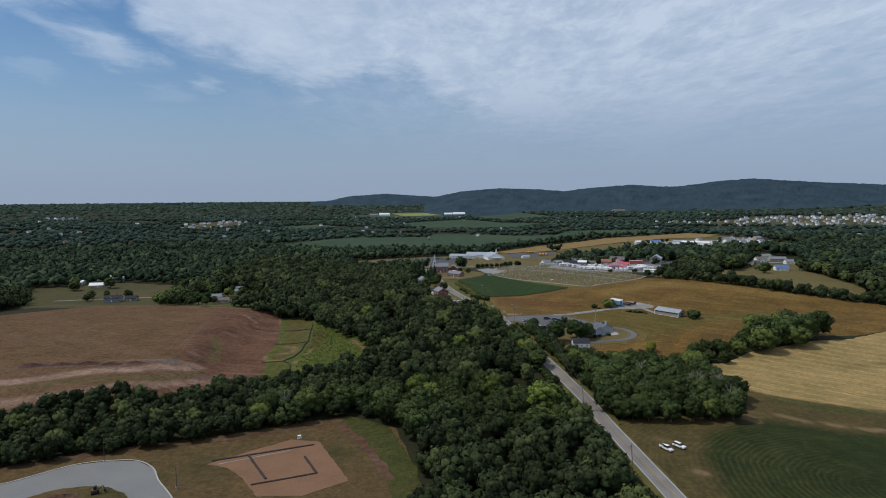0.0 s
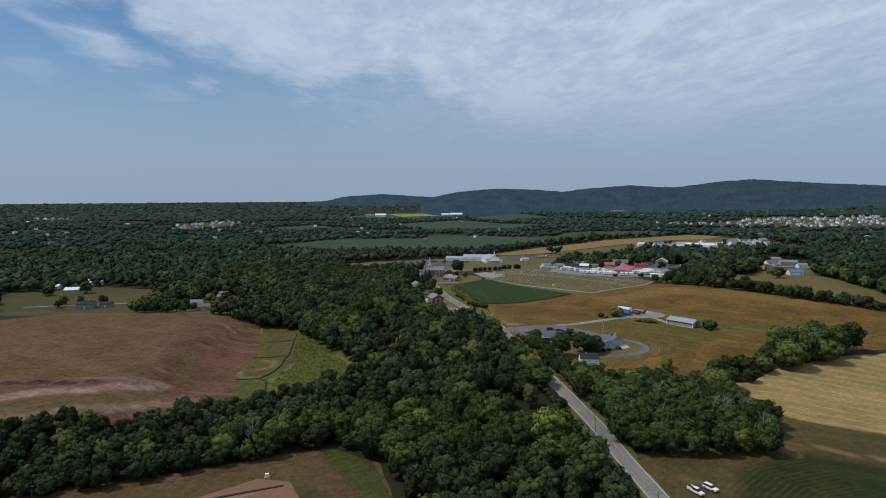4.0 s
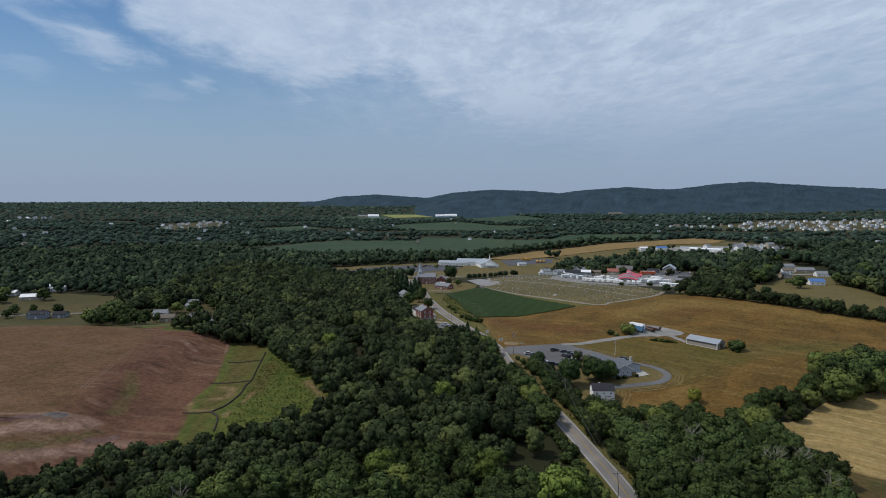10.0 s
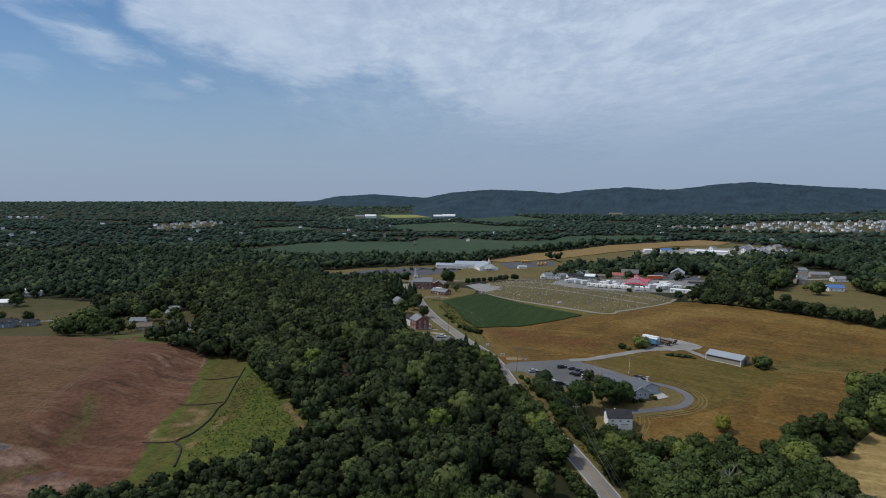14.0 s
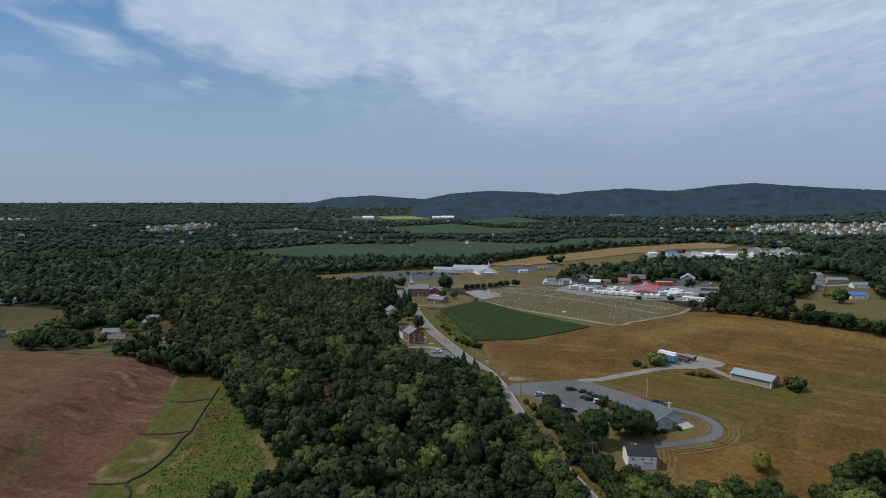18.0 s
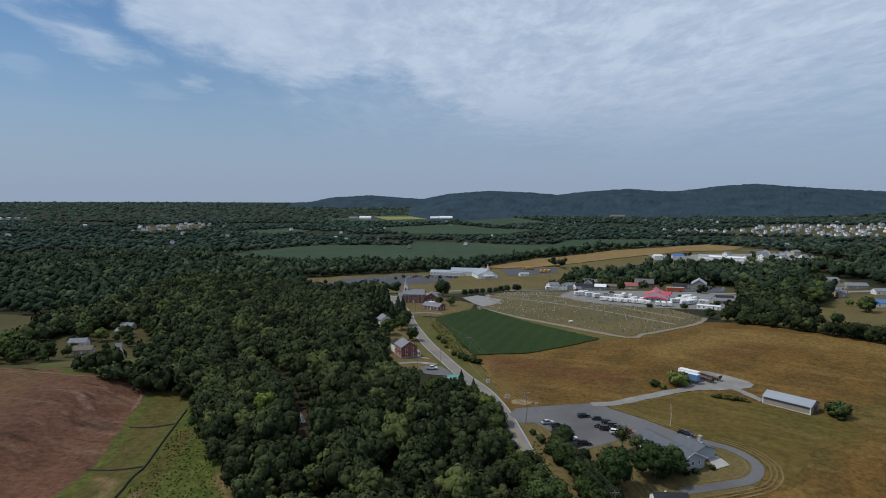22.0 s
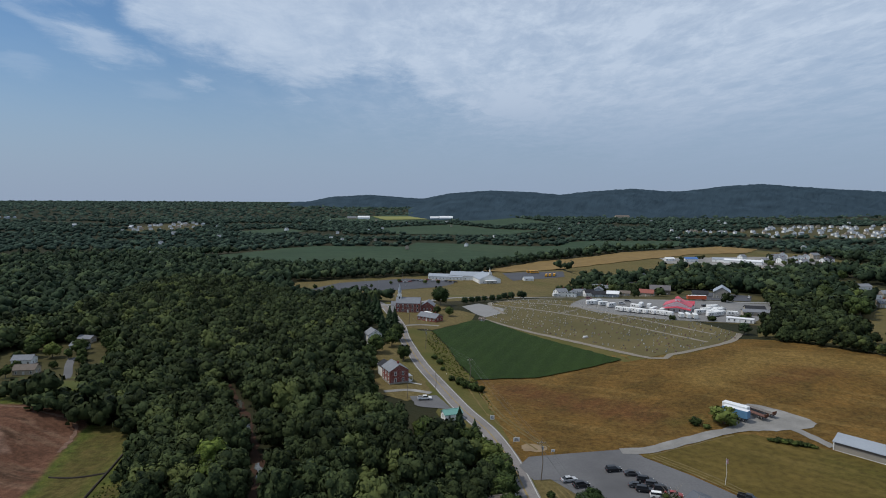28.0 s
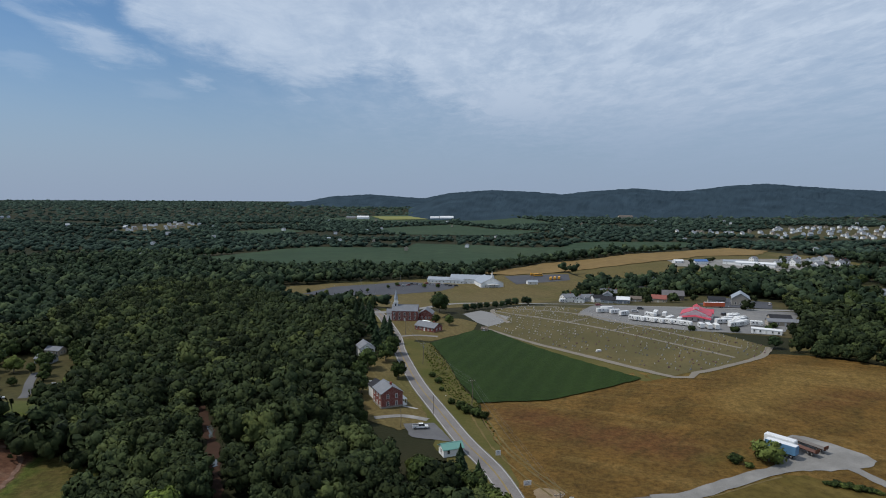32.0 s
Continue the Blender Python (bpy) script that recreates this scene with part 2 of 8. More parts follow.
LEAF = foliage("leaves", (0.015, 0.026, 0.011), (0.070, 0.097, 0.031), (0.108, 0.128, 0.032), "", 0.42, 0.04)
WOODS = foliage("woods_leaves", (0.015, 0.024, 0.012), (0.050, 0.067, 0.027), (0.078, 0.092, 0.030), "tone", 0.45, 0.04)
# distance haze mixed into the leaf colours: greens turn bluer ring by ring
MIDWOODS = foliage("hazed_middle_woods_leaves", (0.013, 0.024, 0.015), (0.040, 0.060, 0.032), (0.060, 0.078, 0.036), "tone", 0.42, 0.03)
FARWOODS = foliage("hazed_far_woods_leaves", (0.016, 0.029, 0.023), (0.043, 0.067, 0.050), (0.054, 0.078, 0.052), "tone", 0.35, 0.02)
NEEDLES = foliage("needles", (0.012, 0.024, 0.012), (0.030, 0.050, 0.022), (0.034, 0.054, 0.024))
BARK = mat("bark", (0.09, 0.075, 0.06), (0.16, 0.14, 0.12), 2.0, bump=0.05)

# ---- the lie of the land ----
FAR_R, FAR_Z = (0, 1150, 1800, 2500, 3000, 4900), (0, 0, 10, 24, 44, 64)


def sm(a, b, v):
    u = np.clip((np.asarray(v, float) - a) / (b - a), 0, 1)
    return u * u * (3 - 2 * u)


def land(x, y):
    x, y = np.asarray(x, float), np.asarray(y, float)
    base = -11 + 11 * sm(230, 400, y)
    z = base + (-11 - base) * sm(-20, -110, x)
    z = z + 5 * sm(60, 130, x) * sm(400, 500, y) * (1 - sm(650, 800, y))
    k = sm(650, 850, y) * (1 - sm(150, 320, x))
    z = z + (-11 - z) * k
    z = z + 4 * np.exp(-((x - 230) / 90) ** 2 - ((y - 520) / 80) ** 2)
    z = z + 7 * sm(-118, -150, x) * sm(215, 270, y) * (1 - sm(470, 530, y))
    return z + np.interp(np.hypot(x, y), FAR_R, FAR_Z)


def at(x, y, up=0.0):
    return (x, y, float(land(x, y)) + up)


def mesh_of(name, verts, faces, materials, smooth=False):
    me = bpy.data.meshes.new(name)
    me.from_pydata([tuple(v) for v in verts], [], [tuple(f) for f in faces])
    for m in materials if isinstance(materials, (list, tuple)) else [materials]:
        me.materials.append(m)
    if smooth:
        me.shade_smooth()
    else:
        me.shade_flat()
    me.update()
    return me


def part(name, bm, material, parent, label=""):
    """Links a bmesh as one mesh object under a thing or a part."""
    me = bpy.data.meshes.new(name)
    bm.to_mesh(me)
    bm.free()
    me.shade_flat()
    me.materials.append(material)
    ob = new(name, me)
    ob.parent = parent
    return tagged(ob, label)


def thing(name, m, label, category, group="", kind=""):
    ob = new(name)
    ob.empty_display_size = 0.5
    ob.matrix_world = m
    return tagged(ob, label, category, group, kind)


def smooth_line(pts, step=4.0):
    """A soft curve through points of the plan."""
    pts = [Vector(p) for p in pts]
    ext = [pts[0] * 2 - pts[1], *pts, pts[-1] * 2 - pts[-2]]
    out = []
    for i in range(1, len(ext) - 2):
        a, b, c, d = ext[i - 1:i + 3]
        k = max(1, int((c - b).length / step))
        for j in range(k):
            t = j / k
            out.append(0.5 * ((2 * b) + (c - a) * t + (2 * a - 5 * b + 4 * c - d) * t * t + (3 * b - a - 3 * c + d) * t ** 3))
    out.append(pts[-1])
    return out


def strip(name, line, width, material, up, parent=None, side=0.0, jag=0.0, kind="structure", label="", category=""):
    """A band laid on the land along a line; side shifts it to the right."""
    vs, fs = [], []
    cuts = max(2, int(width / 2.0) + 1)
    for i, p in enumerate(line):
        d = (line[min(i + 1, len(line) - 1)] - line[max(i - 1, 0)]).normalized()
        nrm = Vector((d.y, -d.x))
        for j in range(cuts):
            o = side + width * (j / (cuts - 1) - 0.5)
            if jag and j in (0, cuts - 1):
                o += random.uniform(-jag, jag)
            q = p + nrm * o
            vs.append(at(q.x, q.y, up))
        if i:
            for j in range(cuts - 1):
                a = (i - 1) * cuts + j
                fs.append((a, a + 1, a + cuts + 1, a + cuts))
    ob = new(name, mesh_of(name, vs, fs, material, True))
    ob.parent = parent
    return tagged(ob, label, category, "", "" if parent else kind)


def inside(poly, x, y):
    x, y = np.asarray(x, float), np.asarray(y, float)
    r = np.zeros(x.shape, bool)
    n = len(poly)
    for i in range(n):
        (x1, y1), (x2, y2) = poly[i], poly[(i + 1) % n]
        c = (y1 > y) != (y2 > y)
        r ^= c & (x < (x2 - x1) * (y - y1) / ((y2 - y1) or 1e-9) + x1)
    return r


def patch(name, poly, material, up=0.12, cell=8.0, rag=0.0, label="", category="", parent=None, soft=False):
    """A sheet laid on the land inside an outline of the plan."""
    loop = [Vector(p) for p in poly]
    if soft:
        loop = smooth_line(loop + [loop[0]], cell * 0.5)[:-1]
    pts = []
    for i, a in enumerate(loop):
        b = loop[(i + 1) % len(loop)]
        k = max(1, int((b - a).length / (cell * 0.6)))
        for j in range(k):
            q = a.lerp(b, j / k)
            if rag:
                q += Vector((random.uniform(-rag, rag), random.uniform(-rag, rag)))
            pts.append(q)
    nb = len(pts)
    xs = np.arange(min(p.x for p in pts), max(p.x for p in pts), cell)
    ys = np.arange(min(p.y for p in pts), max(p.y for p in pts), cell)
    gx, gy = np.meshgrid(xs, ys)
    ok = inside([(p.x, p.y) for p in pts], gx, gy)
    inner = [Vector((a, b)) for a, b in zip(gx[ok], gy[ok])]
    vv, _, ff, *_ = geometry.delaunay_2d_cdt(pts + inner, [], [list(range(nb))], 1, 1e-4)
    ob = new(name, mesh_of(name, [at(v.x, v.y, up) for v in vv], ff, material, True))
    ob.parent = parent
    return tagged(ob, label, category, "", "" if parent else "structure")


def off_line(x, y, pts):
    """Distance from places of the plan to a line through points."""
    x, y = np.asarray(x, float), np.asarray(y, float)
    best = np.full(x.shape, 1e9)
    for (x1, y1), (x2, y2) in zip(pts, pts[1:]):
        dx, dy = x2 - x1, y2 - y1
        t = np.clip(((x - x1) * dx + (y - y1) * dy) / (dx * dx + dy * dy), 0, 1)
        best = np.minimum(best, np.hypot(x - x1 - t * dx, y - y1 - t * dy))
    return best


def near_line(pts, w):
    return lambda x, y: np.exp(-(off_line(x, y, pts) / w) ** 2)


def within(poly, w):
    """1 inside an outline, 0 outside, easing over w metres either way."""
    return lambda x, y: np.clip(0.5 + np.where(inside(poly, x, y), 0.5, -0.5) * off_line(x, y, list(poly) + [poly[0]]) / w, 0, 1)


def sheet(name, poly, material, up, cell, masks, label, category):
    """A field laid on the land, carrying a value for each kind of cover that grows or lies on it."""
    ob = patch(name, poly, material, up, cell, 0.6, label, category)
    co = np.empty(len(ob.data.vertices) * 3)
    ob.data.vertices.foreach_get("co", co)
    x, y = co[0::3], co[1::3]
    for key, f in masks.items():
        ob.data.attributes.new(key, "FLOAT", "POINT").data.foreach_set("value", np.asarray(f(x, y), np.float32))
    return ob


def cover(name, base, layers, stripes=(), grain=(0.5, 0.4), bump=0.3):
    """Ground whose covers run into one another: base and layers are (first colour, second colour, size of patches in metres); each layer adds its value's name, raggedness and softness."""
    m = bpy.data.materials.new(name)
    m.use_nodes = True
    nt = m.node_tree
    n, l = nt.nodes, nt.links
    p = n["Principled BSDF"]
    p.inputs["Roughness"].default_value, p.inputs["Specular IOR Level"].default_value = 0.95, 0.1
    tc = n.new("ShaderNodeTexCoord")

    def nz(scale, detail=6, rough=0.65, turn=0.0, stretch=1.0):
        src = tc.outputs["Object"]
        if stretch != 1.0:
            a = n.new("ShaderNodeMapping"); a.inputs["Rotation"].default_value = (0, 0, radians(turn))
            b = n.new("ShaderNodeMapping"); b.inputs["Scale"].default_value = (1, 1 / stretch, 1)
            l.new(src, a.inputs[0]); l.new(a.outputs[0], b.inputs[0])
            src = b.outputs[0]
        t = n.new("ShaderNodeTexNoise")
        t.inputs["Scale"].default_value, t.inputs["Detail"].default_value, t.inputs["Roughness"].default_value = scale, detail, rough
        l.new(src, t.inputs["Vector"])
        return t.outputs["Fac"]

    def ramp(v, lo, hi, a=0.0, b=1.0):
        r = n.new("ShaderNodeMapRange")
        r.interpolation_type = "SMOOTHSTEP"
        for key, val in (("From Min", lo), ("From Max", hi), ("To Min", a), ("To Max", b)):
            r.inputs[key].default_value = val
        l.new(v, r.inputs["Value"])
        return r.outputs[0]

    def mth(op, a, b):
        q = n.new("ShaderNodeMath")
        q.operation = op
        for i, v in enumerate((a, b)):
            if isinstance(v, (int, float)):
                q.inputs[i].default_value = v
            else:
                l.new(v, q.inputs[i])
        return q.outputs[0]

    def mix(f, a, b):
        q = n.new("ShaderNodeMix")
        q.data_type = "RGBA"
        l.new(f, q.inputs["Factor"])
        for key, v in (("A", a), ("B", b)):
            if isinstance(v, tuple):
                q.inputs[key].default_value = (*v, 1)
            else:
                l.new(v, q.inputs[key])
        return q.outputs["Result"]

    def value(key):
        a = n.new("ShaderNodeAttribute")
        a.attribute_name = key
        return a.outputs["Fac"]

    col = mix(ramp(nz(1 / base[2]), 0.34, 0.66), base[0], base[1])
    for key, a, b, size, rag, soft in layers:
        own = mix(ramp(nz(1 / size), 0.34, 0.66), a, b)
        f = mth("ADD", value(key), mth("MULTIPLY", mth("SUBTRACT", nz(0.13, 9, 0.72), 0.5), rag))
        col = mix(ramp(f, 0.5 - soft, 0.5 + soft), col, own)
    for key, turn, stretch, size, colour, amount, lo in [q for q in stripes if len(q) == 7]:    # streaks along a fixed turn
        f = mth("MULTIPLY", ramp(nz(1 / size, 8, 0.62, turn, stretch), lo, lo + 0.14, 0.0, amount), value(key))
        col = mix(f, col, colour)
    for key, gap, colour, amount, where in [q for q in stripes if len(q) == 5]:                 # swaths that follow a value
        w = mth("SINE", mth("MULTIPLY", mth("ADD", value(key), mth("MULTIPLY", nz(0.03, 4), 2.0 * gap)), 6.2832 / gap), 0.0)
        f = mth("MULTIPLY", mth("MULTIPLY", ramp(w, -0.3, 1.0, 0.0, amount), ramp(nz(0.16, 7, 0.7), 0.30, 0.60)), value(where))
        col = mix(f, col, colour)
    hg = n.new("ShaderNodeHueSaturation")
    l.new(ramp(nz(grain[0], 8, 0.78), 0.30, 0.70, 1 - grain[1], 1 + grain[1]), hg.inputs["Value"])
    l.new(col, hg.inputs["Color"])
    l.new(hg.outputs[0], p.inputs["Base Color"])
    p.inputs["Sheen Weight"].default_value, p.inputs["Sheen Roughness"].default_value = 0.5, 0.4
    l.new(hg.outputs[0], p.inputs["Sheen Tint"])
    bp = n.new("ShaderNodeBump")
    bp.inputs["Strength"].default_value, bp.inputs["Distance"].default_value = 1.0, bump
    l.new(nz(0.7, 5), bp.inputs["Height"])
    l.new(bp.outputs[0], p.inputs["Normal"])
    return m


# ---- ground ----
def build_ground():
    grass = mat("rough_grass", (0.024, 0.025, 0.011), (0.018, 0.020, 0.009), 0.03, 0.6, 0.95, c=(0.036, 0.031, 0.015), bump=0.25, bscale=0.9)
    xs = np.concatenate([np.arange(-4950, -600, 150), np.arange(-600, 600, 8), np.arange(600, 4951, 150)])
    ys = np.concatenate([np.arange(-4950, 0, 150), np.arange(0, 900, 8), np.arange(900, 1600, 25), np.arange(1600, 4951, 67)])
    gx, gy = np.meshgrid(xs, ys)
    z = land(gx, gy)
    nx = len(xs)
    vs = np.stack([gx.ravel(), gy.ravel(), z.ravel()], 1)
    idx = np.arange(gx.size).reshape(gx.shape)
    fs = np.stack([idx[:-1, :-1].ravel(), idx[:-1, 1:].ravel(), idx[1:, 1:].ravel(), idx[1:, :-1].ravel()], 1)
    cx = vs[fs].mean(1)
    fs = fs[np.hypot(cx[:, 0], cx[:, 1]) < 4930]
    ob = new("ground", mesh_of("ground", vs.tolist(), fs.tolist(), grass, True))
    tagged(ob, "dark rough grass and woodland floor over rolling land", "ground", "", "structure")


build_ground()

ASPHALT = mat("asphalt", (0.147, 0.136, 0.133), (0.210, 0.197, 0.190), 0.12, 2.0, 0.9, c=(0.119, 0.112, 0.112), bump=0.01)
LOT = mat("lot_asphalt", (0.106, 0.106, 0.112), (0.132, 0.132, 0.136), 0.1, 1.6, 0.9, c=(0.085, 0.085, 0.089))
DARKLOT = mat("dark_asphalt", (0.060, 0.063, 0.074), (0.082, 0.085, 0.096), 0.06, 1.6, 0.9)
GRAVEL = mat("gravel", (0.225, 0.218, 0.208), (0.165, 0.160, 0.150), 0.25, 3.0, 0.95, c=(0.285, 0.275, 0.260), bump=0.03)
CONCRETE = mat("concrete", (0.36, 0.35, 0.33), (0.29, 0.28, 0.27), 0.3, 4.0, 0.9)
WHITE_LINE = mat("white_road_paint", (0.446, 0.446, 0.432), (0.324, 0.324, 0.310), 0.6, 5.0, 0.8)
YELLOW_LINE = mat("yellow_road_paint", (0.310, 0.216, 0.052), (0.223, 0.166, 0.065), 0.6, 5.0, 0.8)
GOLD = cover("golden_meadow", ((0.126, 0.071, 0.019), (0.078, 0.047, 0.013), 17), [
    ("russet", (0.108, 0.050, 0.018), (0.076, 0.039, 0.014), 11, 1.0, 0.4),
    ("olive", (0.088, 0.069, 0.018), (0.060, 0.051, 0.013), 9, 1.0, 0.4),
    ("straw", (0.162, 0.103, 0.032), (0.126, 0.080, 0.023), 14, 0.9, 0.4)],
    [("all", -62, 7, 7, (0.165, 0.108, 0.036), 0.45, 0.50), ("all", 40, 5, 5, (0.058, 0.040, 0.012), 0.45, 0.54), ("rows", 11.0, (0.086, 0.062, 0.018), 0.22, "all")], (0.55, 0.42), 0.5)
SOY = mat("soybean_crop", (0.013, 0.028, 0.005), (0.020, 0.038, 0.007), 0.03, 1.4, 0.9, bump=0.35, bscale=1.6, wave=(9, 22, (0.032, 0.061, 0.014), 0.18, 1.5), grain=(0.8, 0.35))
DIRT = mat("red_brown_earth", (0.092, 0.049, 0.030), (0.056, 0.030, 0.018), 0.03, 0.5, 0.95, c=(0.056, 0.041, 0.014), bump=0.5, bscale=0.4, drag=(-60, 9, (0.148, 0.098, 0.071), 0.42, 0.12), grain=(0.35, 0.4))
LAWN = mat("mown_dry_lawn", (0.116, 0.088, 0.037), (0.088, 0.071, 0.027), 0.05, 0.8, 0.95, c=(0.066, 0.068, 0.018), bump=0.08, drag=(160, 10, (0.165, 0.135, 0.060), 0.4, 0.5), grain=(0.6, 0.35))
CEMLAWN = mat("cemetery_lawn", (0.106, 0.088, 0.041), (0.074, 0.066, 0.029), 0.045, 0.5, 0.95, c=(0.136, 0.106, 0.046), bump=0.08, grain=(0.5, 0.3))
FARGREEN = mat("far_crop", (0.026, 0.048, 0.027), (0.036, 0.058, 0.031), 0.006, 0.08, 0.95, c=(0.044, 0.062, 0.032), grain=(0.05, 0.25))
FARTAN = mat("far_straw", (0.20, 0.135, 0.055), (0.16, 0.11, 0.046), 0.008, 0.1, 0.95, grain=(0.06, 0.2))
FARPALE = mat("far_pale_field", (0.20, 0.20, 0.07), (0.16, 0.17, 0.06), 0.008, 0.1, 0.95)

ROAD = [(82, 60), (76.5, 110), (71.8, 150), (68.8, 190), (65.6, 231), (62.8, 264), (58.9, 286), (56.0, 301), (52.8, 315), (47.0, 337), (42.4, 358), (39.8, 380),
        (37.6, 402), (33.4, 424), (25.6, 447), (17.1, 478), (9.6, 506), (3.2, 537), (-2.3, 568), (-5.6, 596), (-10.5, 622), (-20, 664), (-30, 700)]
ROADLINE = smooth_line(ROAD)


def build_roads():
    road = strip("road", ROADLINE, 6.9, ASPHALT, 0.16, jag=0.12, label="grey asphalt two-lane country road with worn paint lines", category="road")
    for s in (-0.14, 0.14):
        strip("centre_line", ROADLINE, 0.17, YELLOW_LINE, 0.20, road, s, label="faded yellow double centre line")
    for s in (-2.95, 2.95):
        strip("edge_line", ROADLINE, 0.26, WHITE_LINE, 0.20, road, s, label="worn white edge line")
    cross = smooth_line([(-330, 990), (-250, 905), (-150, 800), (-62, 716), (-24, 680), (4, 699), (30, 736), (60, 746), (90, 739), (115, 723), (140, 708), (172, 688), (217, 673), (255, 662), (330, 668), (420, 690)])
    strip("cross_road", cross, 7.0, mat("pale_asphalt", (0.20, 0.20, 0.195), (0.25, 0.245, 0.24), 0.1, 2.0, 0.9), 0.22, label="pale grey asphalt cross road", category="road")
    patch("parking_lot", [(40, 397), (44, 403.5), (60, 406.5), (77.6, 409.5), (79.7, 403), (89.7, 390.3), (97.5, 378.5), (101, 372), (97, 368), (90, 374), (80, 380),
                          (73, 372.5), (61, 366.5), (56, 376), (48, 388.5), (43, 388)], LOT, 0.22, 5, label="smooth grey asphalt car park with open edges", category="parking lot")
    loop = smooth_line([(97, 375), (104, 371), (110.5, 365), (112.5, 356), (107, 348), (97, 344.5), (83, 341.5)], 2)
    strip("loop_drive", loop, 3.6, LOT, 0.26, label="narrow grey asphalt loop drive", category="driveway")
    drive = smooth_line([(74, 407.5), (82, 408), (93, 413), (105, 418.6), (118, 423.5), (130, 427)], 3)
    strip("gravel_drive", drive, 4.6, GRAVEL, 0.28, jag=0.4, label="pale crushed stone drive across the meadow", category="driveway")
    patch("gravel_yard", [(117, 425), (126, 422.5), (137, 423), (150, 428), (141, 441), (134, 445), (127, 440), (121, 431)], GRAVEL, 0.24, 4, 0.5, "pale crushed stone yard with ragged edges", "yard", soft=True)
    strip("gravel_spur", smooth_line([(138, 428), (141, 419), (144, 410)], 2), 3.6, GRAVEL, 0.26, jag=0.4, label="pale stone track to the barn", category="driveway")


build_roads()

SOYPOLY = [(14, 584), (22, 545), (27, 510), (33, 484), (60, 487), (104, 504), (78, 558), (50, 618), (40, 616)]
GOLDPOLY = [(41, 398), (37, 440), (33, 470), (34, 490), (60, 497), (104, 514), (118, 506), (150, 522), (176, 532), (190, 528), (206, 514), (216, 502), (234, 490), (251, 476), (300, 440), (360, 396), (330, 384), (240, 350), (216, 350), (190, 354), (160, 328), (120, 310), (76, 306), (60, 320), (48, 356)]
CEMPOLY = [(47, 624), (52, 618), (84, 562), (117, 503), (142, 514), (172, 532), (182, 546), (172, 592), (150, 612), (134, 640), (122, 672), (108, 690), (88, 716), (72, 706), (60, 690)]


VERGE = mat("verge_grass", (0.105, 0.088, 0.030), (0.072, 0.070, 0.020), 0.08, 1.0, 0.95, c=(0.060, 0.066, 0.016), bump=0.15)


def build_fields():
    sheet("meadow", GOLDPOLY, GOLD, 0.10, 5, {
        "all": lambda x, y: np.ones(len(x)),
        "rows": lambda x, y: off_line(x, y, [(33, 470), (60, 492), (104, 509), (176, 527)]),
        "russet": lambda x, y: np.maximum(0.85 * near_line([(48, 470), (70, 452), (92, 440)], 13)(x, y), 0.6 * near_line([(150, 470), (190, 480)], 12)(x, y)),
        "olive": lambda x, y: np.maximum.reduce([0.8 * near_line([(120, 360), (160, 390), (220, 400)], 16)(x, y), 0.75 * near_line([(96, 512), (118, 503), (150, 518)], 5)(x, y), 0.6 * near_line([(100, 430), (112, 432)], 6)(x, y)]),
        "straw": lambda x, y: np.maximum.reduce([0.8 * near_line([(130, 470), (170, 500), (215, 480), (260, 455)], 15)(x, y), 0.7 * near_line([(44, 425), (38, 450), (36, 474)], 4)(x, y), 0.8 * near_line([(36, 487), (62, 495), (104, 511)], 2.0)(x, y), 0.7 * near_line([(76, 320), (100, 326), (116, 340)], 7)(x, y)])},
        "golden brown dry hay meadow with russet patches", "field")
    patch("soybean_field", SOYPOLY, SOY, 0.55, 5, 0.5, "dark green soybean field in drilled rows", "field")
    patch("field_edge", [(40, 616), (46, 621), (52, 620), (86, 562), (119, 503), (104, 500), (78, 556), (50, 614)], VERGE, 0.1, 4, 0.4, "dry grass strip between soybeans and cemetery", "verge")
    patch("cemetery_lawn", CEMPOLY, CEMLAWN, 0.2, 7, 0.3, "dry mown cemetery lawn", "lawn")
    patch("lodge_lawn", [(43, 388), (48, 389), (56, 377), (61, 367), (73, 373), (80, 381), (97, 369), (105, 372), (113, 362), (112, 350), (104, 342), (84, 337), (76, 319), (66, 312), (58, 316), (50, 338), (45, 362)], LAWN, 0.16, 4, 0.3, "dry mown lawn round the lodge with swath lines", "lawn")
    strip("verge", [p for p in ROADLINE if 90 < p.y < 396], 12, VERGE, 0.06, jag=1.2, label="narrow dry grass verge along the road", category="verge")
    patch("roadside_grass", [(41, 398), (37, 440), (33, 470), (33, 484), (27, 510), (22, 545), (14, 584), (-2, 590), (2, 550), (8, 516), (14, 490), (22, 458), (32, 430), (38, 400)], VERGE, 0.09, 5, 0.5, "dry weedy grass between road and soybeans", "verge")
    strip("verge", [p for p in ROADLINE if p.y > 392], 20, VERGE, 0.06, jag=1.5, label="dry grass verge along the road", category="verge")
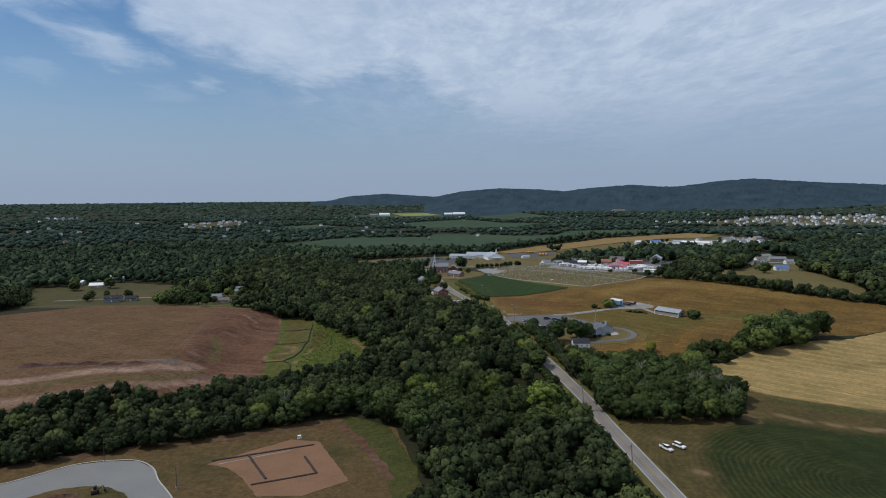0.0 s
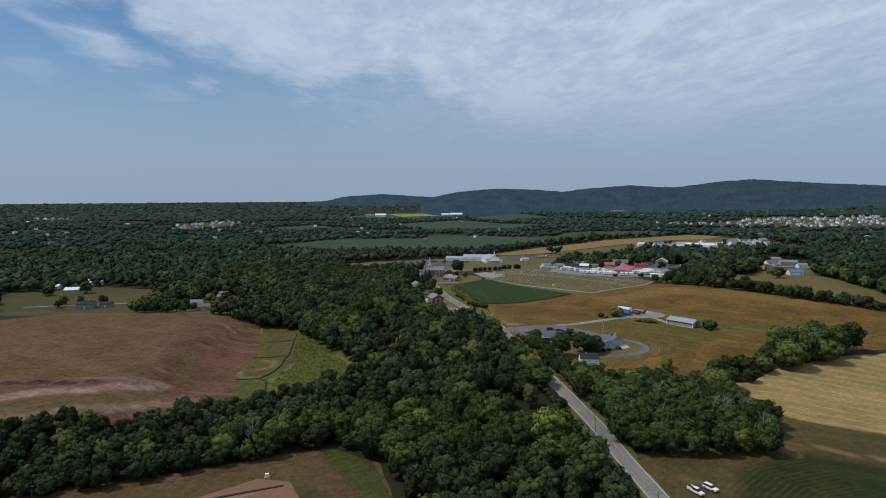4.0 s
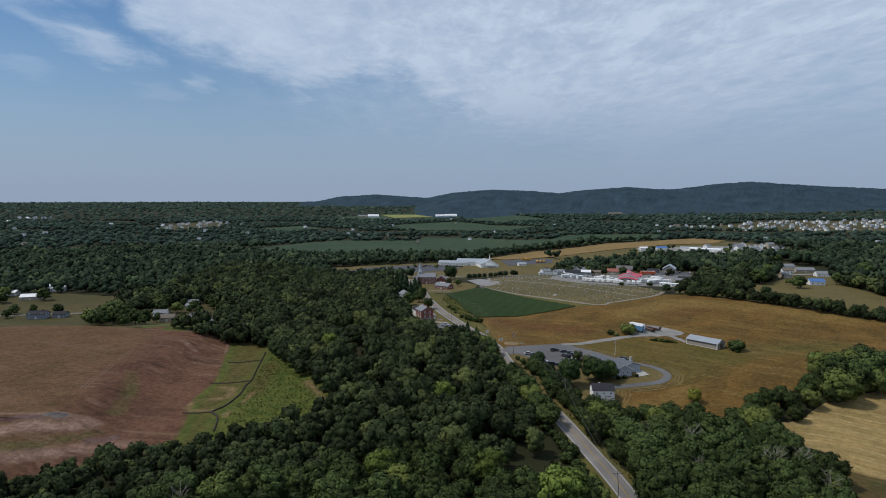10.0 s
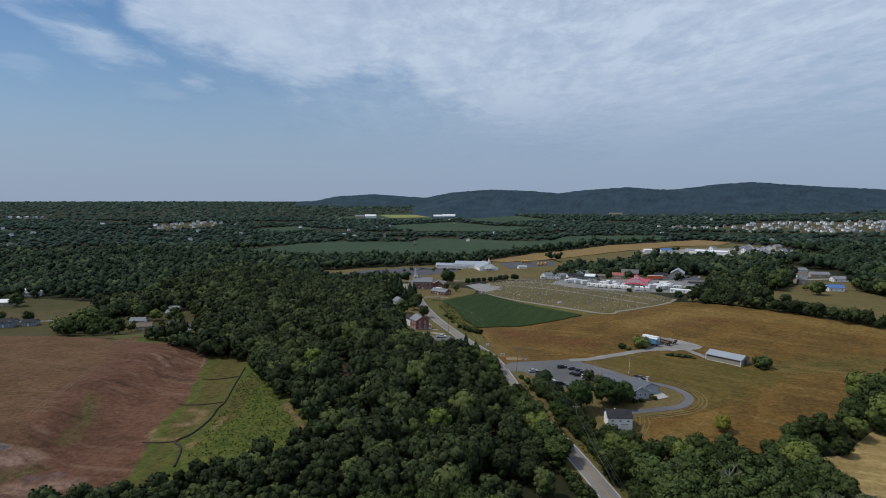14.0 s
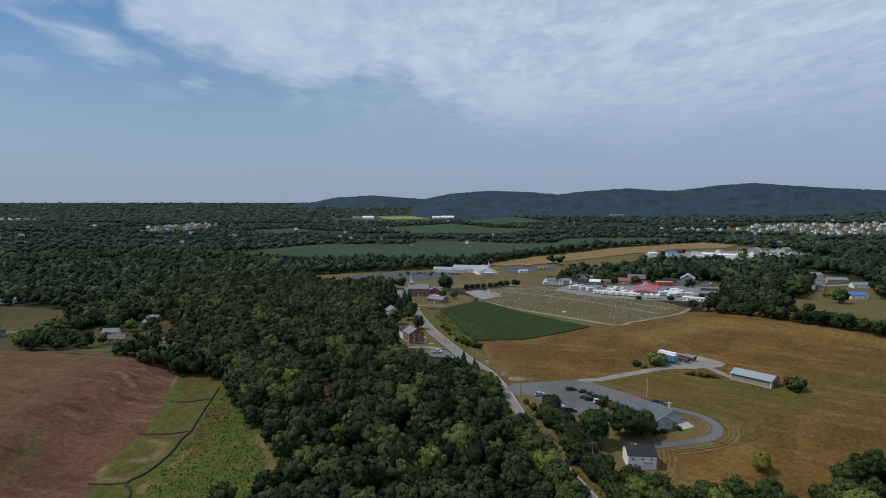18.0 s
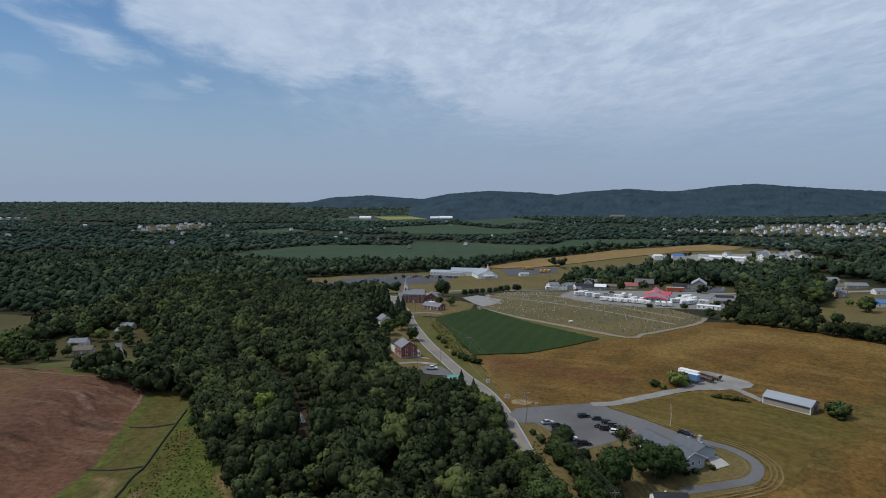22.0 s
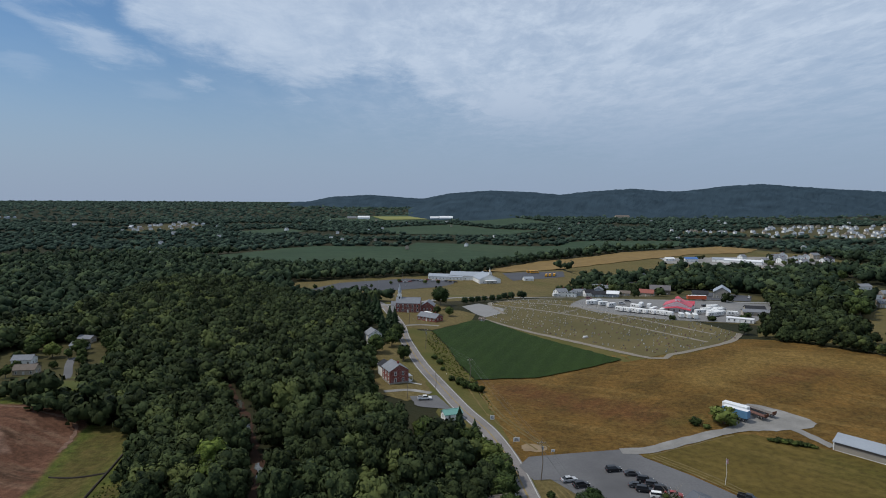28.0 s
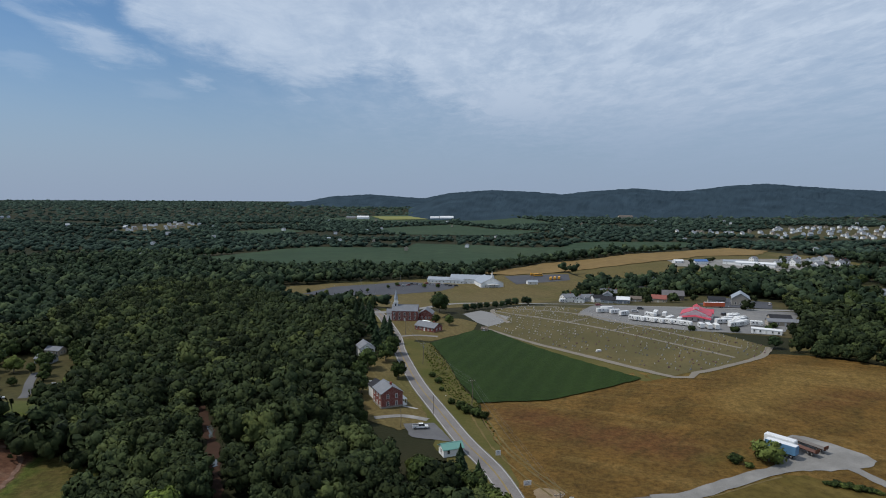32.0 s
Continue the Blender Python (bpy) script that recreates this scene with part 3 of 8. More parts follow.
    hay = cover("hay_field", ((0.070, 0.051, 0.020), (0.048, 0.041, 0.015), 14), [
        ("green", (0.012, 0.020, 0.005), (0.022, 0.029, 0.008), 9, 0.9, 0.28),
        ("stubble", (0.262, 0.182, 0.075), (0.180, 0.132, 0.052), 16, 0.35, 0.16),
        ("lush", (0.040, 0.042, 0.013), (0.062, 0.056, 0.020), 7, 0.7, 0.3),
        ("bare", (0.150, 0.103, 0.056), (0.115, 0.078, 0.040), 4, 0.8, 0.3)],
        [("rows", 1.7, (0.044, 0.044, 0.016), 0.09, "green"), ("rows", 2.1, (0.105, 0.078, 0.034), 0.24, "margin"), ("swaths", 7.5, (0.330, 0.250, 0.115), 0.55, "stubble"), ("swaths", 2.9, (0.150, 0.110, 0.045), 0.5, "stubble")], (0.5, 0.3), 0.15)
    STUB = [(118, 308), (128, 300), (133, 281), (143, 270), (157, 261), (181, 251), (240, 231), (330, 206), (540, 160), (540, 440), (232, 350), (205, 345)]
    sheet("hay_field", [(73.5, 90), (73.5, 150), (72.8, 190), (69.5, 231), (71.5, 243), (90, 244), (120, 252), (124, 286), (130, 306), (145, 308), (165, 324), (208, 341), (232, 344), (300, 375), (420, 420), (540, 440), (540, 90)], hay, 0.12, 5, {
        "green": within([(84, 150), (87, 189), (90.6, 207), (96, 219), (103, 229), (117, 237), (134, 240), (146, 232), (162, 225), (240, 203), (330, 172), (540, 110), (540, 60), (84, 60)], 9),
        "stubble": within(STUB, 4),
        "lush": lambda x, y: np.maximum(near_line([(146, 262), (162, 252), (190, 242), (260, 220)], 4.0)(x, y), 0.5 * near_line([(200, 300), (250, 310), (320, 330)], 8)(x, y)),
        "bare": lambda x, y: np.maximum.reduce([near_line([(136, 246), (148, 238), (164, 230), (240, 209)], 1.9)(x, y), near_line([(82, 192), (84.5, 194)], 2.4)(x, y), 0.8 * near_line([(79, 222), (84, 221)], 3.0)(x, y), 0.75 * near_line([(124, 240), (128, 256)], 4.0)(x, y)]),
        "rows": lambda x, y: off_line(x, y, [(76, 60), (76, 190), (84, 216), (104, 235), (134, 244), (240, 212), (540, 130)]),
        "margin": lambda x, y: np.clip((150 - x) / 40, 0, 1),
        "swaths": lambda x, y: off_line(x, y, [(118, 246), (136, 268), (176, 240), (230, 215), (420, 178)])},
        "mown hay field, dark green crop in swaths beside pale straw stubble", "field")
    earth = cover("mound_earth", ((0.108, 0.054, 0.034), (0.072, 0.036, 0.022), 22), [
        ("top", (0.104, 0.059, 0.031), (0.078, 0.047, 0.022), 18, 0.5, 0.35),
        ("weed", (0.044, 0.062, 0.012), (0.076, 0.082, 0.018), 6, 0.55, 0.22),
        ("thin", (0.080, 0.062, 0.021), (0.056, 0.050, 0.014), 5, 0.9, 0.35),
        ("worn", (0.150, 0.112, 0.050), (0.120, 0.080, 0.044), 3, 0.9, 0.3),
        ("pale", (0.215, 0.140, 0.106), (0.140, 0.086, 0.062), 8, 0.75, 0.3),
        ("olive", (0.062, 0.055, 0.018), (0.094, 0.072, 0.032), 6, 1.0, 0.3),
        ("spoil", (0.080, 0.050, 0.047), (0.115, 0.076, 0.070), 3, 0.8, 0.25)],
        [("slope", -78, 9, 9, (0.155, 0.098, 0.066), 0.65, 0.52), ("slope", -78, 12, 7, (0.034, 0.020, 0.012), 0.75, 0.55), ("top", -62, 6, 14, (0.120, 0.074, 0.044), 0.5, 0.52)], (0.45, 0.38), 0.45)
    RIM = [(-124, 470), (-122, 456), (-117, 431), (-110, 403), (-104, 377), (-104, 353), (-101, 337), (-95, 318), (-92, 300)]
    CREST = [(-176, 470), (-173, 466), (-162, 416), (-157, 376), (-152, 349), (-142, 321), (-136, 300)]
    side = lambda line: lambda x, y: x - np.interp(y, [q[1] for q in line[::-1]], [q[0] for q in line[::-1]])
    FENCE = [(-94, 430), (-90, 406), (-84.5, 372), (-84, 352), (-85.5, 336), (-89, 331), (-82, 310)]
    sheet("earth_field", [(-330, 436), (-265, 487), (-225, 482), (-182, 470), (-172, 480), (-146, 488), (-128, 473), (-107, 467), (-78, 419), (-53, 365), (-32, 327), (-36, 305), (-96, 287), (-134, 262), (-186, 238), (-270, 216), (-400, 270)], earth, 0.38, 3.5, {
        "top": lambda x, y: np.clip(0.5 - side(CREST)(x, y) / 30, 0, 1),
        "slope": lambda x, y: np.clip((side(CREST)(x, y) + 16) / 20, 0, 1) * np.clip(1 - (side(RIM)(x, y) + 3) / 5, 0, 1),
        "weed": lambda x, y: np.clip(0.5 + np.maximum(side(RIM)(x, y) / 7, np.where(x > -172, (y - 463 - 0.02 * (x + 150)) / 8, -1)), 0, 1),
        "thin": lambda x, y: np.clip(side(RIM)(x, y) / 6, 0, 1) * np.maximum(np.clip(0.40 - side(FENCE)(x, y) / 20, 0, 0.72), 0.72 * near_line([(-82, 400), (-79, 372), (-76, 350)], 6)(x, y)),
        "worn": lambda x, y: np.maximum.reduce([0.8 * near_line([(-97, 366), (-90, 362), (-88, 350), (-96, 348)], 3.0)(x, y), 0.85 * near_line([(-78, 352), (-79, 338), (-81, 325)], 1.8)(x, y), 0.8 * near_line([(-99, 334), (-90, 334)], 2.2)(x, y), 0.8 * near_line([(-55, 358), (-44, 336), (-41, 326)], 2.2)(x, y), near_line([(-102, 337), (-104, 353)], 1.1)(x, y)]),
        "pale": lambda x, y: np.maximum.reduce([near_line([(-230, 268), (-200, 276), (-173, 293), (-152, 296), (-141, 306), (-132, 314)], 6.5)(x, y), 0.75 * near_line([(-240, 240), (-180, 254), (-154, 266), (-136, 281), (-122, 296), (-109, 300)], 6)(x, y), 0.7 * near_line([(-175, 312), (-150, 314), (-138, 317)], 2.2)(x, y), 0.62 * near_line([(-146, 440), (-132, 425)], 2.5)(x, y)]),
        "olive": lambda x, y: np.maximum(0.85 * near_line([(-210, 262), (-163, 280), (-144, 283), (-134, 293), (-125, 309)], 3.6)(x, y), 0.62 * near_line([(-142, 372), (-133, 352), (-128, 330)], 5)(x, y)),
        "spoil": lambda x, y: np.maximum(0.95 * near_line([(-215, 302), (-182, 306), (-167, 304.5), (-155, 308), (-147, 311)], 3.2)(x, y), 0.8 * near_line([(-124, 302), (-116, 306)], 3.5)(x, y))},
        "graded bare red-brown mound with weeds at its foot", "field")
    patch("building_plot", [(-160, 194), (-151, 201), (-123, 216), (-85, 229), (-59, 241), (-39, 248), (-19, 235), (-6, 180), (-2, 120), (-220, 120), (-230, 170)], mat("dry_plot_grass", (0.092, 0.060, 0.026), (0.064, 0.044, 0.019), 0.05, 0.8, 0.95, c=(0.040, 0.037, 0.012), bump=0.12, drag=(-70, 8, (0.105, 0.070, 0.034), 0.4, 0.2), grain=(0.5, 0.4)), 0.10, 6, 0.4, "dry grassed building plot", "field")


build_fields()


def build_swaths():
    """Rows of cut hay left by the mower."""
    hay = mat("cut_hay", (0.150, 0.112, 0.048), (0.105, 0.082, 0.034), 0.6, 4, 0.95, c=(0.175, 0.135, 0.062), bump=0.05)

    def rows(line, sides, width=0.6, step=2):
        for s_ in sides:
                strip("hay_row", smooth_line(line, step), width, hay, 0.21, None, s_, 0.22, "structure", "thin row of cut pale hay", "hay")

    rows([(64.4, 366), (68, 352), (70, 340), (70.7, 331), (71, 320), (71, 312)], [-1.8 * k for k in range(5)])
    rows([(50.5, 384), (53.5, 374), (57, 364), (61, 355)], [-1.8, 0, 1.8, 3.6])
    rows([(78, 321.5), (82.3, 325.5), (85.8, 331.8), (87.5, 338)], [-3.2, -1.6, 0, 1.6])
    loop = [(104, 371), (110.5, 365), (112.5, 356), (107, 348), (97, 344.5), (88, 342.5)]
    rows(loop, [-6.6, -5.1, -3.6, 3.0])
    rows([(80, 401), (89.5, 388), (96.5, 377)], [-2.8, -4.4, -6.0])
    rows([(82, 404.5), (93, 409.5), (105, 415), (116, 419.5)], [0, -1.6])
    rows([(34, 476), (36.5, 458), (40, 440), (46, 424), (52, 411)], [0, 1.7, 5.0])
    olive = mat("olive_meadow", (0.098, 0.070, 0.018), (0.066, 0.051, 0.012), 0.05, 0.9, 0.95, c=(0.062, 0.056, 0.012), bump=0.25, drag=(-50, 6, (0.145, 0.105, 0.032), 0.45, 0.2), grain=(0.45, 0.45))
    patch("mown_meadow", [(80, 404), (93, 410), (118, 420.5), (137, 412), (146, 404), (166, 388), (160, 374), (138, 366), (124, 352), (116, 344), (114, 366), (101, 377), (90, 392)], olive, 0.17, 5, 1.0, "shorter olive meadow round the drives", "field", soft=True)


build_swaths()

# ---- trees ----
def ico_arrays(sub=1):
    bm = bmesh.new()
    bmesh.ops.create_icosphere(bm, subdivisions=sub, radius=1.0)
    bm.verts.ensure_lookup_table()
    v = np.array([p.co[:] for p in bm.verts])
    f = np.array([[q.index for q in p.verts] for p in bm.faces])
    bm.free()
    return v, f


SMALLBALL = ico_arrays(1)


def crown_arrays(rng, lobes, cards, r=5.0, h=9.0, base=2.0, card=0.5):
    """A broadleaf crown: rounded boughs over a dome, covered with small sprays of leaves that break the outline."""
    vs, fs, ns, off = [], [], [], 0
    mid, half = np.array([0, 0, base + h * 0.48]), np.array([r, r, h * 0.5])
    cen = []

    def soft(p, d):
        dome = (p - mid) / half
        dome /= np.linalg.norm(dome, axis=1)[:, None] + 1e-9
        m = 0.62 * d + 0.45 * dome + np.array([0, 0, 0.12])
        return m / (np.linalg.norm(m, axis=1)[:, None] + 1e-9)

    iv, fi = SMALLBALL
    for i in range(lobes):
        zz = -0.80 + 1.70 * (i + 0.5) / lobes + rng.uniform(-0.1, 0.1)
        a = i * 2.4 + rng.uniform(-0.45, 0.45)
        rad = math.sqrt(max(0.03, 1 - min(0.97, zz * zz))) * rng.uniform(0.48, 0.76)
        s = r * rng.uniform(0.30, 0.50) * (11 / max(11, lobes)) ** 0.45
        c = np.array([math.cos(a) * rad * r, math.sin(a) * rad * r, mid[2] + zz * h * 0.5 * rng.uniform(0.60, 0.80)])
        cen.append((c, s))
        v = iv * (1 + rng.uniform(-0.12, 0.12, len(iv)))[:, None] * s * np.array([0.9, 0.9, 0.78]) + c
        vs.append(v); fs.append(fi + off); off += len(v)
        ns.append(soft(v, iv))
    v = iv * half * 0.62 + mid
    vs.append(v); fs.append(fi + off); off += len(v); ns.append(iv)
    v, tri, nrm = np.concatenate(vs), np.concatenate(fs), np.concatenate(ns)
    if cards:
        weight = np.array([s * s for _, s in cen])
        idx = rng.choice(len(cen), cards, p=weight / weight.sum())
        C = np.array([cen[i][0] for i in idx]); S = np.array([cen[i][1] for i in idx])
        d = rng.normal(size=(cards, 3)); d /= np.linalg.norm(d, axis=1)[:, None]
        out = (C - mid) / half + np.array([0, 0, 0.25]); out /= np.linalg.norm(out, axis=1)[:, None] + 1e-9
        dot = (d * out).sum(1)
        d = d - (np.minimum(0, dot + 0.25) * 2)[:, None] * out
        d /= np.linalg.norm(d, axis=1)[:, None]
        p = C + d * (S * rng.uniform(0.76, 1.24, cards))[:, None] * np.array([1, 1, 0.88])
        u = np.cross(d, rng.normal(size=(cards, 3))); u /= np.linalg.norm(u, axis=1)[:, None] + 1e-9
        w = np.cross(u, d + rng.normal(size=(cards, 3)) * 0.5); w /= np.linalg.norm(w, axis=1)[:, None] + 1e-9
        q = (card * rng.uniform(0.5, 1.35, cards))[:, None]
        m = soft(p, d) + rng.normal(size=(cards, 3)) * 0.17
        m /= np.linalg.norm(m, axis=1)[:, None]
        w[(np.cross(u, w) * m).sum(1) > 0] *= -1
        quad = np.stack([p - u * q, p + w * q * 0.66, p + u * q, p - w * q * 0.66], 1).reshape(-1, 3)
        ids = np.arange(cards)[:, None] * 4 + len(v)
        v = np.concatenate([v, quad])
        nrm = np.concatenate([nrm, np.repeat(m, 4, 0)])
        tri = np.concatenate([tri, ids + np.array([[0, 1, 2]]), ids + np.array([[0, 2, 3]])])
    return v, tri, nrm


def conifer_arrays(rng, r=2.6, h=11.0, base=1.0, tiers=11, arms=9):
    vs, fs = [], []
    for i in range(tiers):
        t = i / (tiers - 1)
        z, rad = base + (h - base) * t, r * (1 - t) ** 0.85 + 0.18
        for k in range(arms):
            a = 2 * math.pi * (k + rng.uniform(-0.3, 0.3)) / arms + i
            L, w = rad * rng.uniform(0.5, 1.3), rad * 0.26 + 0.12
            d, s = np.array([math.cos(a), math.sin(a), 0]), np.array([-math.sin(a), math.cos(a), 0])
            o = len(vs)
            top = np.array([0, 0, z + 0.9])
            vs += [top, d * L * 0.55 + s * w + [0, 0, z + 0.1], d * L + [0, 0, z - 0.45], d * L * 0.55 - s * w + [0, 0, z + 0.1], d * L * 0.5 + [0, 0, z - 0.5]]
            fs += [(o, o + 1, o + 2), (o, o + 2, o + 3), (o + 1, o + 4, o + 2), (o + 4, o + 3, o + 2)]
    return np.array(vs), np.array(fs)


def raw_mesh(name, v, tri, material, tone=None, smooth=False, normals=None):
    me = bpy.data.meshes.new(name)
    me.vertices.add(len(v)); me.loops.add(len(tri) * 3); me.polygons.add(len(tri))
    me.vertices.foreach_set("co", np.asarray(v, np.float32).ravel())
    me.loops.foreach_set("vertex_index", np.asarray(tri, np.int32).ravel())
    me.polygons.foreach_set("loop_start", np.arange(0, len(tri) * 3, 3, dtype=np.int32))
    if tone is not None:
        me.attributes.new("tone", "FLOAT", "POINT").data.foreach_set("value", np.asarray(tone, np.float32))
    me.materials.append(material)
    me.update(calc_edges=True)
    if smooth or normals is not None:
        me.shade_smooth()
    else:
        me.shade_flat()
    if normals is not None:
        me.normals_split_custom_set_from_vertices(np.asarray(normals, np.float32))
    return me


def limb(bm, a, b, ra, rb, n=6):
    a, b = Vector(a), Vector(b)
    q = (b - a).to_track_quat("Z", "Y").to_matrix()
    rings = []
    for p, r in ((a, ra), (a.lerp(b, 0.5) + Vector((0.08, -0.06, 0)) * (b - a).length * 0.4, (ra + rb) * 0.5), (b, rb)):
        rings.append([bm.verts.new(p + q @ Vector((math.cos(2 * math.pi * k / n) * r, math.sin(2 * math.pi * k / n) * r, 0))) for k in range(n)])
    for r0, r1 in zip(rings, rings[1:]):
        for k in range(n):
            bm.faces.new((r0[k], r0[(k + 1) % n], r1[(k + 1) % n], r1[k]))
    bm.faces.new(rings[-1])


def tree_proto(name, seed, kind="broad"):
    """The meshes of one tree: a tapered trunk with limbs, and a crown."""
    rng = np.random.default_rng(seed)
    bm = bmesh.new()
    if kind == "broad":
        limb(bm, (0, 0, -0.6), (0.15, 0.1, 6.5), 0.34, 0.2, 8)
        for k in range(6):
            a = k * 1.05 + rng.uniform(-0.3, 0.3)
            z = rng.uniform(3.2, 5.5)
            limb(bm, (0.1, 0.05, z), (math.cos(a) * 3.1, math.sin(a) * 3.1, z + rng.uniform(2.2, 4.4)), 0.14, 0.05, 5)
        v, t, q = crown_arrays(rng, 24, 1700, rng.uniform(4.8, 5.9), rng.uniform(9.5, 11.5), rng.uniform(0.3, 1.2), 0.40)
        m = LEAF
    elif kind == "yard":
        limb(bm, (0, 0, -0.6), (0.15, 0.1, 6.5), 0.34, 0.2, 6)
        v, t, q = crown_arrays(rng, 11, 330, rng.uniform(4.8, 5.9), rng.uniform(9.5, 11.5), rng.uniform(1.2, 2.2), 0.78)
        m = LEAF
    elif kind == "bush":
        limb(bm, (0, 0, -0.3), (0.05, 0, 1.4), 0.12, 0.06, 6)
        for k in range(4):
            limb(bm, (0, 0, 0.4), (math.cos(k * 1.6) * 0.9, math.sin(k * 1.6) * 0.9, 1.5), 0.07, 0.03, 5)
        v, t, q = crown_arrays(rng, 9, 460, 1.9, 2.9, 0.1, 0.24)
        m = LEAF
    elif kind == "bare":
        limb(bm, (0, 0, -0.6), (0.2, 0.1, 8.5), 0.24, 0.08, 8)
        for k in range(22):
            a = k * 2.4
            z = 2.6 + k * 0.28
            e = Vector((math.cos(a) * rng.uniform(1.8, 3.2), math.sin(a) * rng.uniform(1.8, 3.2), z + rng.uniform(1.5, 3.4)))
            limb(bm, (0.1, 0.05, z), e, 0.09, 0.03, 5)
            for j in range(3):
                s = e.lerp(Vector((0.1, 0.05, z)), rng.uniform(0.1, 0.5))
                limb(bm, s, s + Vector(rng.uniform(-0.9, 0.9, 3)) + Vector((0, 0, 0.9)), 0.04, 0.015, 4)
        v, t, q = crown_arrays(rng, 8, 300, 2.4, 6.0, 3.5, 0.30)
        m = LEAF
    else:
        limb(bm, (0, 0, -0.5), (0, 0, 10.2 if kind == "spruce" else 6.5), 0.24, 0.05, 8)
        if kind == "pine":
            v, t, q = crown_arrays(rng, 13, 560, 3.0, 7.6, 0.5, 0.34)
        else:
            v, t = conifer_arrays(rng, 3.0, 11.0, 0.6, 16, 12)
            q = None
        m = NEEDLES
    trunk = bpy.data.meshes.new("trunk")
    bm.to_mesh(trunk); bm.free()
    trunk.materials.append(BARK if kind != "bare" else mat("dead_bark", (0.26, 0.24, 0.21), (0.18, 0.165, 0.145), 2.0))
    crown = raw_mesh("crown", v, t, m, normals=q)
    return trunk, crown


PROTO = {k: [tree_proto(k, 10 * i + s, k) for s in range(n)] for i, (k, n) in enumerate((("broad", 7), ("yard", 4), ("bush", 3), ("bare", 2), ("spruce", 2), ("pine", 2)))}


def tree(kind, x, y, size=1.0, wide=1.0, name="tree", label="full green broadleaf tree", group="", seed=None, up=0.0):
    """One tree as a thing of its own; alike trees share their meshes."""
    if kind == "broad" and math.hypot(x, y) > 470:
        kind = "yard"
    i = (seed if seed is not None else int(abs(x * 7.3 + y * 3.1))) % len(PROTO[kind])
    m = pose(x, y, at(x, y)[2] + up, 0, 0, (x * 37 + y * 91) % 360) @ Matrix.Diagonal((size * wide, size * wide, size, 1))
    ob = thing(name, m, label, "bush" if kind == "bush" else "tree", group)
    for nm, me in zip(("trunk", "crown"), PROTO[kind][i]):
        c = new(nm, me)
        c.parent = ob
    return ob


def scatter(poly, gap, seed, holes=()):
    """Places in an outline of the plan, about gap apart."""
    rng = np.random.default_rng(seed)
    p = np.array(poly, float)
    xs = np.arange(p[:, 0].min(), p[:, 0].max(), gap)
    ys = np.arange(p[:, 1].min(), p[:, 1].max(), gap)
    gx, gy = np.meshgrid(xs, ys)
    gx[1::2] += gap / 2
    gx, gy = gx.ravel() + rng.uniform(-0.38, 0.38, gx.size) * gap, gy.ravel() + rng.uniform(-0.38, 0.38, gx.size) * gap
    ok = inside(poly, gx, gy)
    for h in holes:
        ok &= ~inside(h, gx, gy)
    return gx[ok], gy[ok]


def wood(name, xs, ys, protos, material, seed, lo, hi, label, sink=0.0):
    """Many trees that nobody could count, as one body of leaves."""
    rng = np.random.default_rng(seed)
    V, T, A, N, off = [], [], [], [], 0
    zz = land(xs, ys)
    for x, y, z in zip(xs, ys, zz):
        v, t, m = protos[rng.integers(0, len(protos))]
        a, s = rng.uniform(0, 6.283), rng.uniform(lo, hi) * (0.9 if 22 < x < 62 and y < 400 else 1.0)
        c, q = math.cos(a) * s, math.sin(a) * s
        sz = s * rng.uniform(0.85, 1.2)
        w = np.empty_like(v)
        w[:, 0] = v[:, 0] * c - v[:, 1] * q + x
        w[:, 1] = v[:, 0] * q + v[:, 1] * c + y
        w[:, 2] = v[:, 2] * sz + z - sink * s
        V.append(w); T.append(t + off); off += len(v)
        N.append(np.stack([(m[:, 0] * c - m[:, 1] * q) / s, (m[:, 0] * q + m[:, 1] * c) / s, m[:, 2]], 1))
        A.append(np.full(len(v), rng.random(), np.float32))
    ob = new(name, raw_mesh(name, np.concatenate(V), np.concatenate(T), material, np.concatenate(A), normals=np.concatenate(N)))
    return tagged(ob, label, "woods", "", "stuff")


BELT = [(-8, 150), (58, 150), (56, 190), (52.5, 232), (47.5, 262), (42, 284), (40, 300), (38, 320), (33, 345), (31, 362), (31, 380), (28, 392), (20, 402), (4, 420), (-10, 442), (-18, 472), (-24, 540), (-28, 595), (-52, 676), (-110, 752), (-171, 838),
        (-260, 870), (-260, 700), (-225, 622), (-190, 622), (-160, 580), (-146, 540), (-143, 486), (-128, 475), (-109, 467), (-84, 417), (-60, 364), (-38, 326), (-43, 310), (-96, 289), (-134, 262), (-186, 234), (-270, 212), (-270, 168), (-160, 193),
        (-123, 212), (-85, 226), (-59, 240), (-39, 251), (-18, 238), (-4, 180)]
CREEK = smooth_line([(-30, 370), (-38, 398), (-47, 421), (-58, 450), (-70, 476), (-84, 505)], 4)
RIGHTWOOD = [(71, 243), (84, 234), (101, 232), (116, 235), (123, 245), (129, 262), (125, 286), (131, 302), (144, 305), (165, 322), (199, 333), (217, 343), (216, 352), (192, 356), (160, 334), (134, 318), (116, 311), (92, 309), (76, 308), (64, 324), (58.5, 322), (62.5, 302), (65.5, 282), (69, 262)]
MEDIUM = [crown_arrays(np.random.default_rng(50 + i), 11, 250, 5.2, 10.5, 1.0, 0.76) for i in range(8)]
FINE = [crown_arrays(np.random.default_rng(250 + i), 19, 620, 5.3, 10.8, 0.6, 0.50) for i in range(9)]
FAR = [crown_arrays(np.random.default_rng(70 + i), 7, 60, 5.2, 9.5, 0.5, 1.4) for i in range(6)]
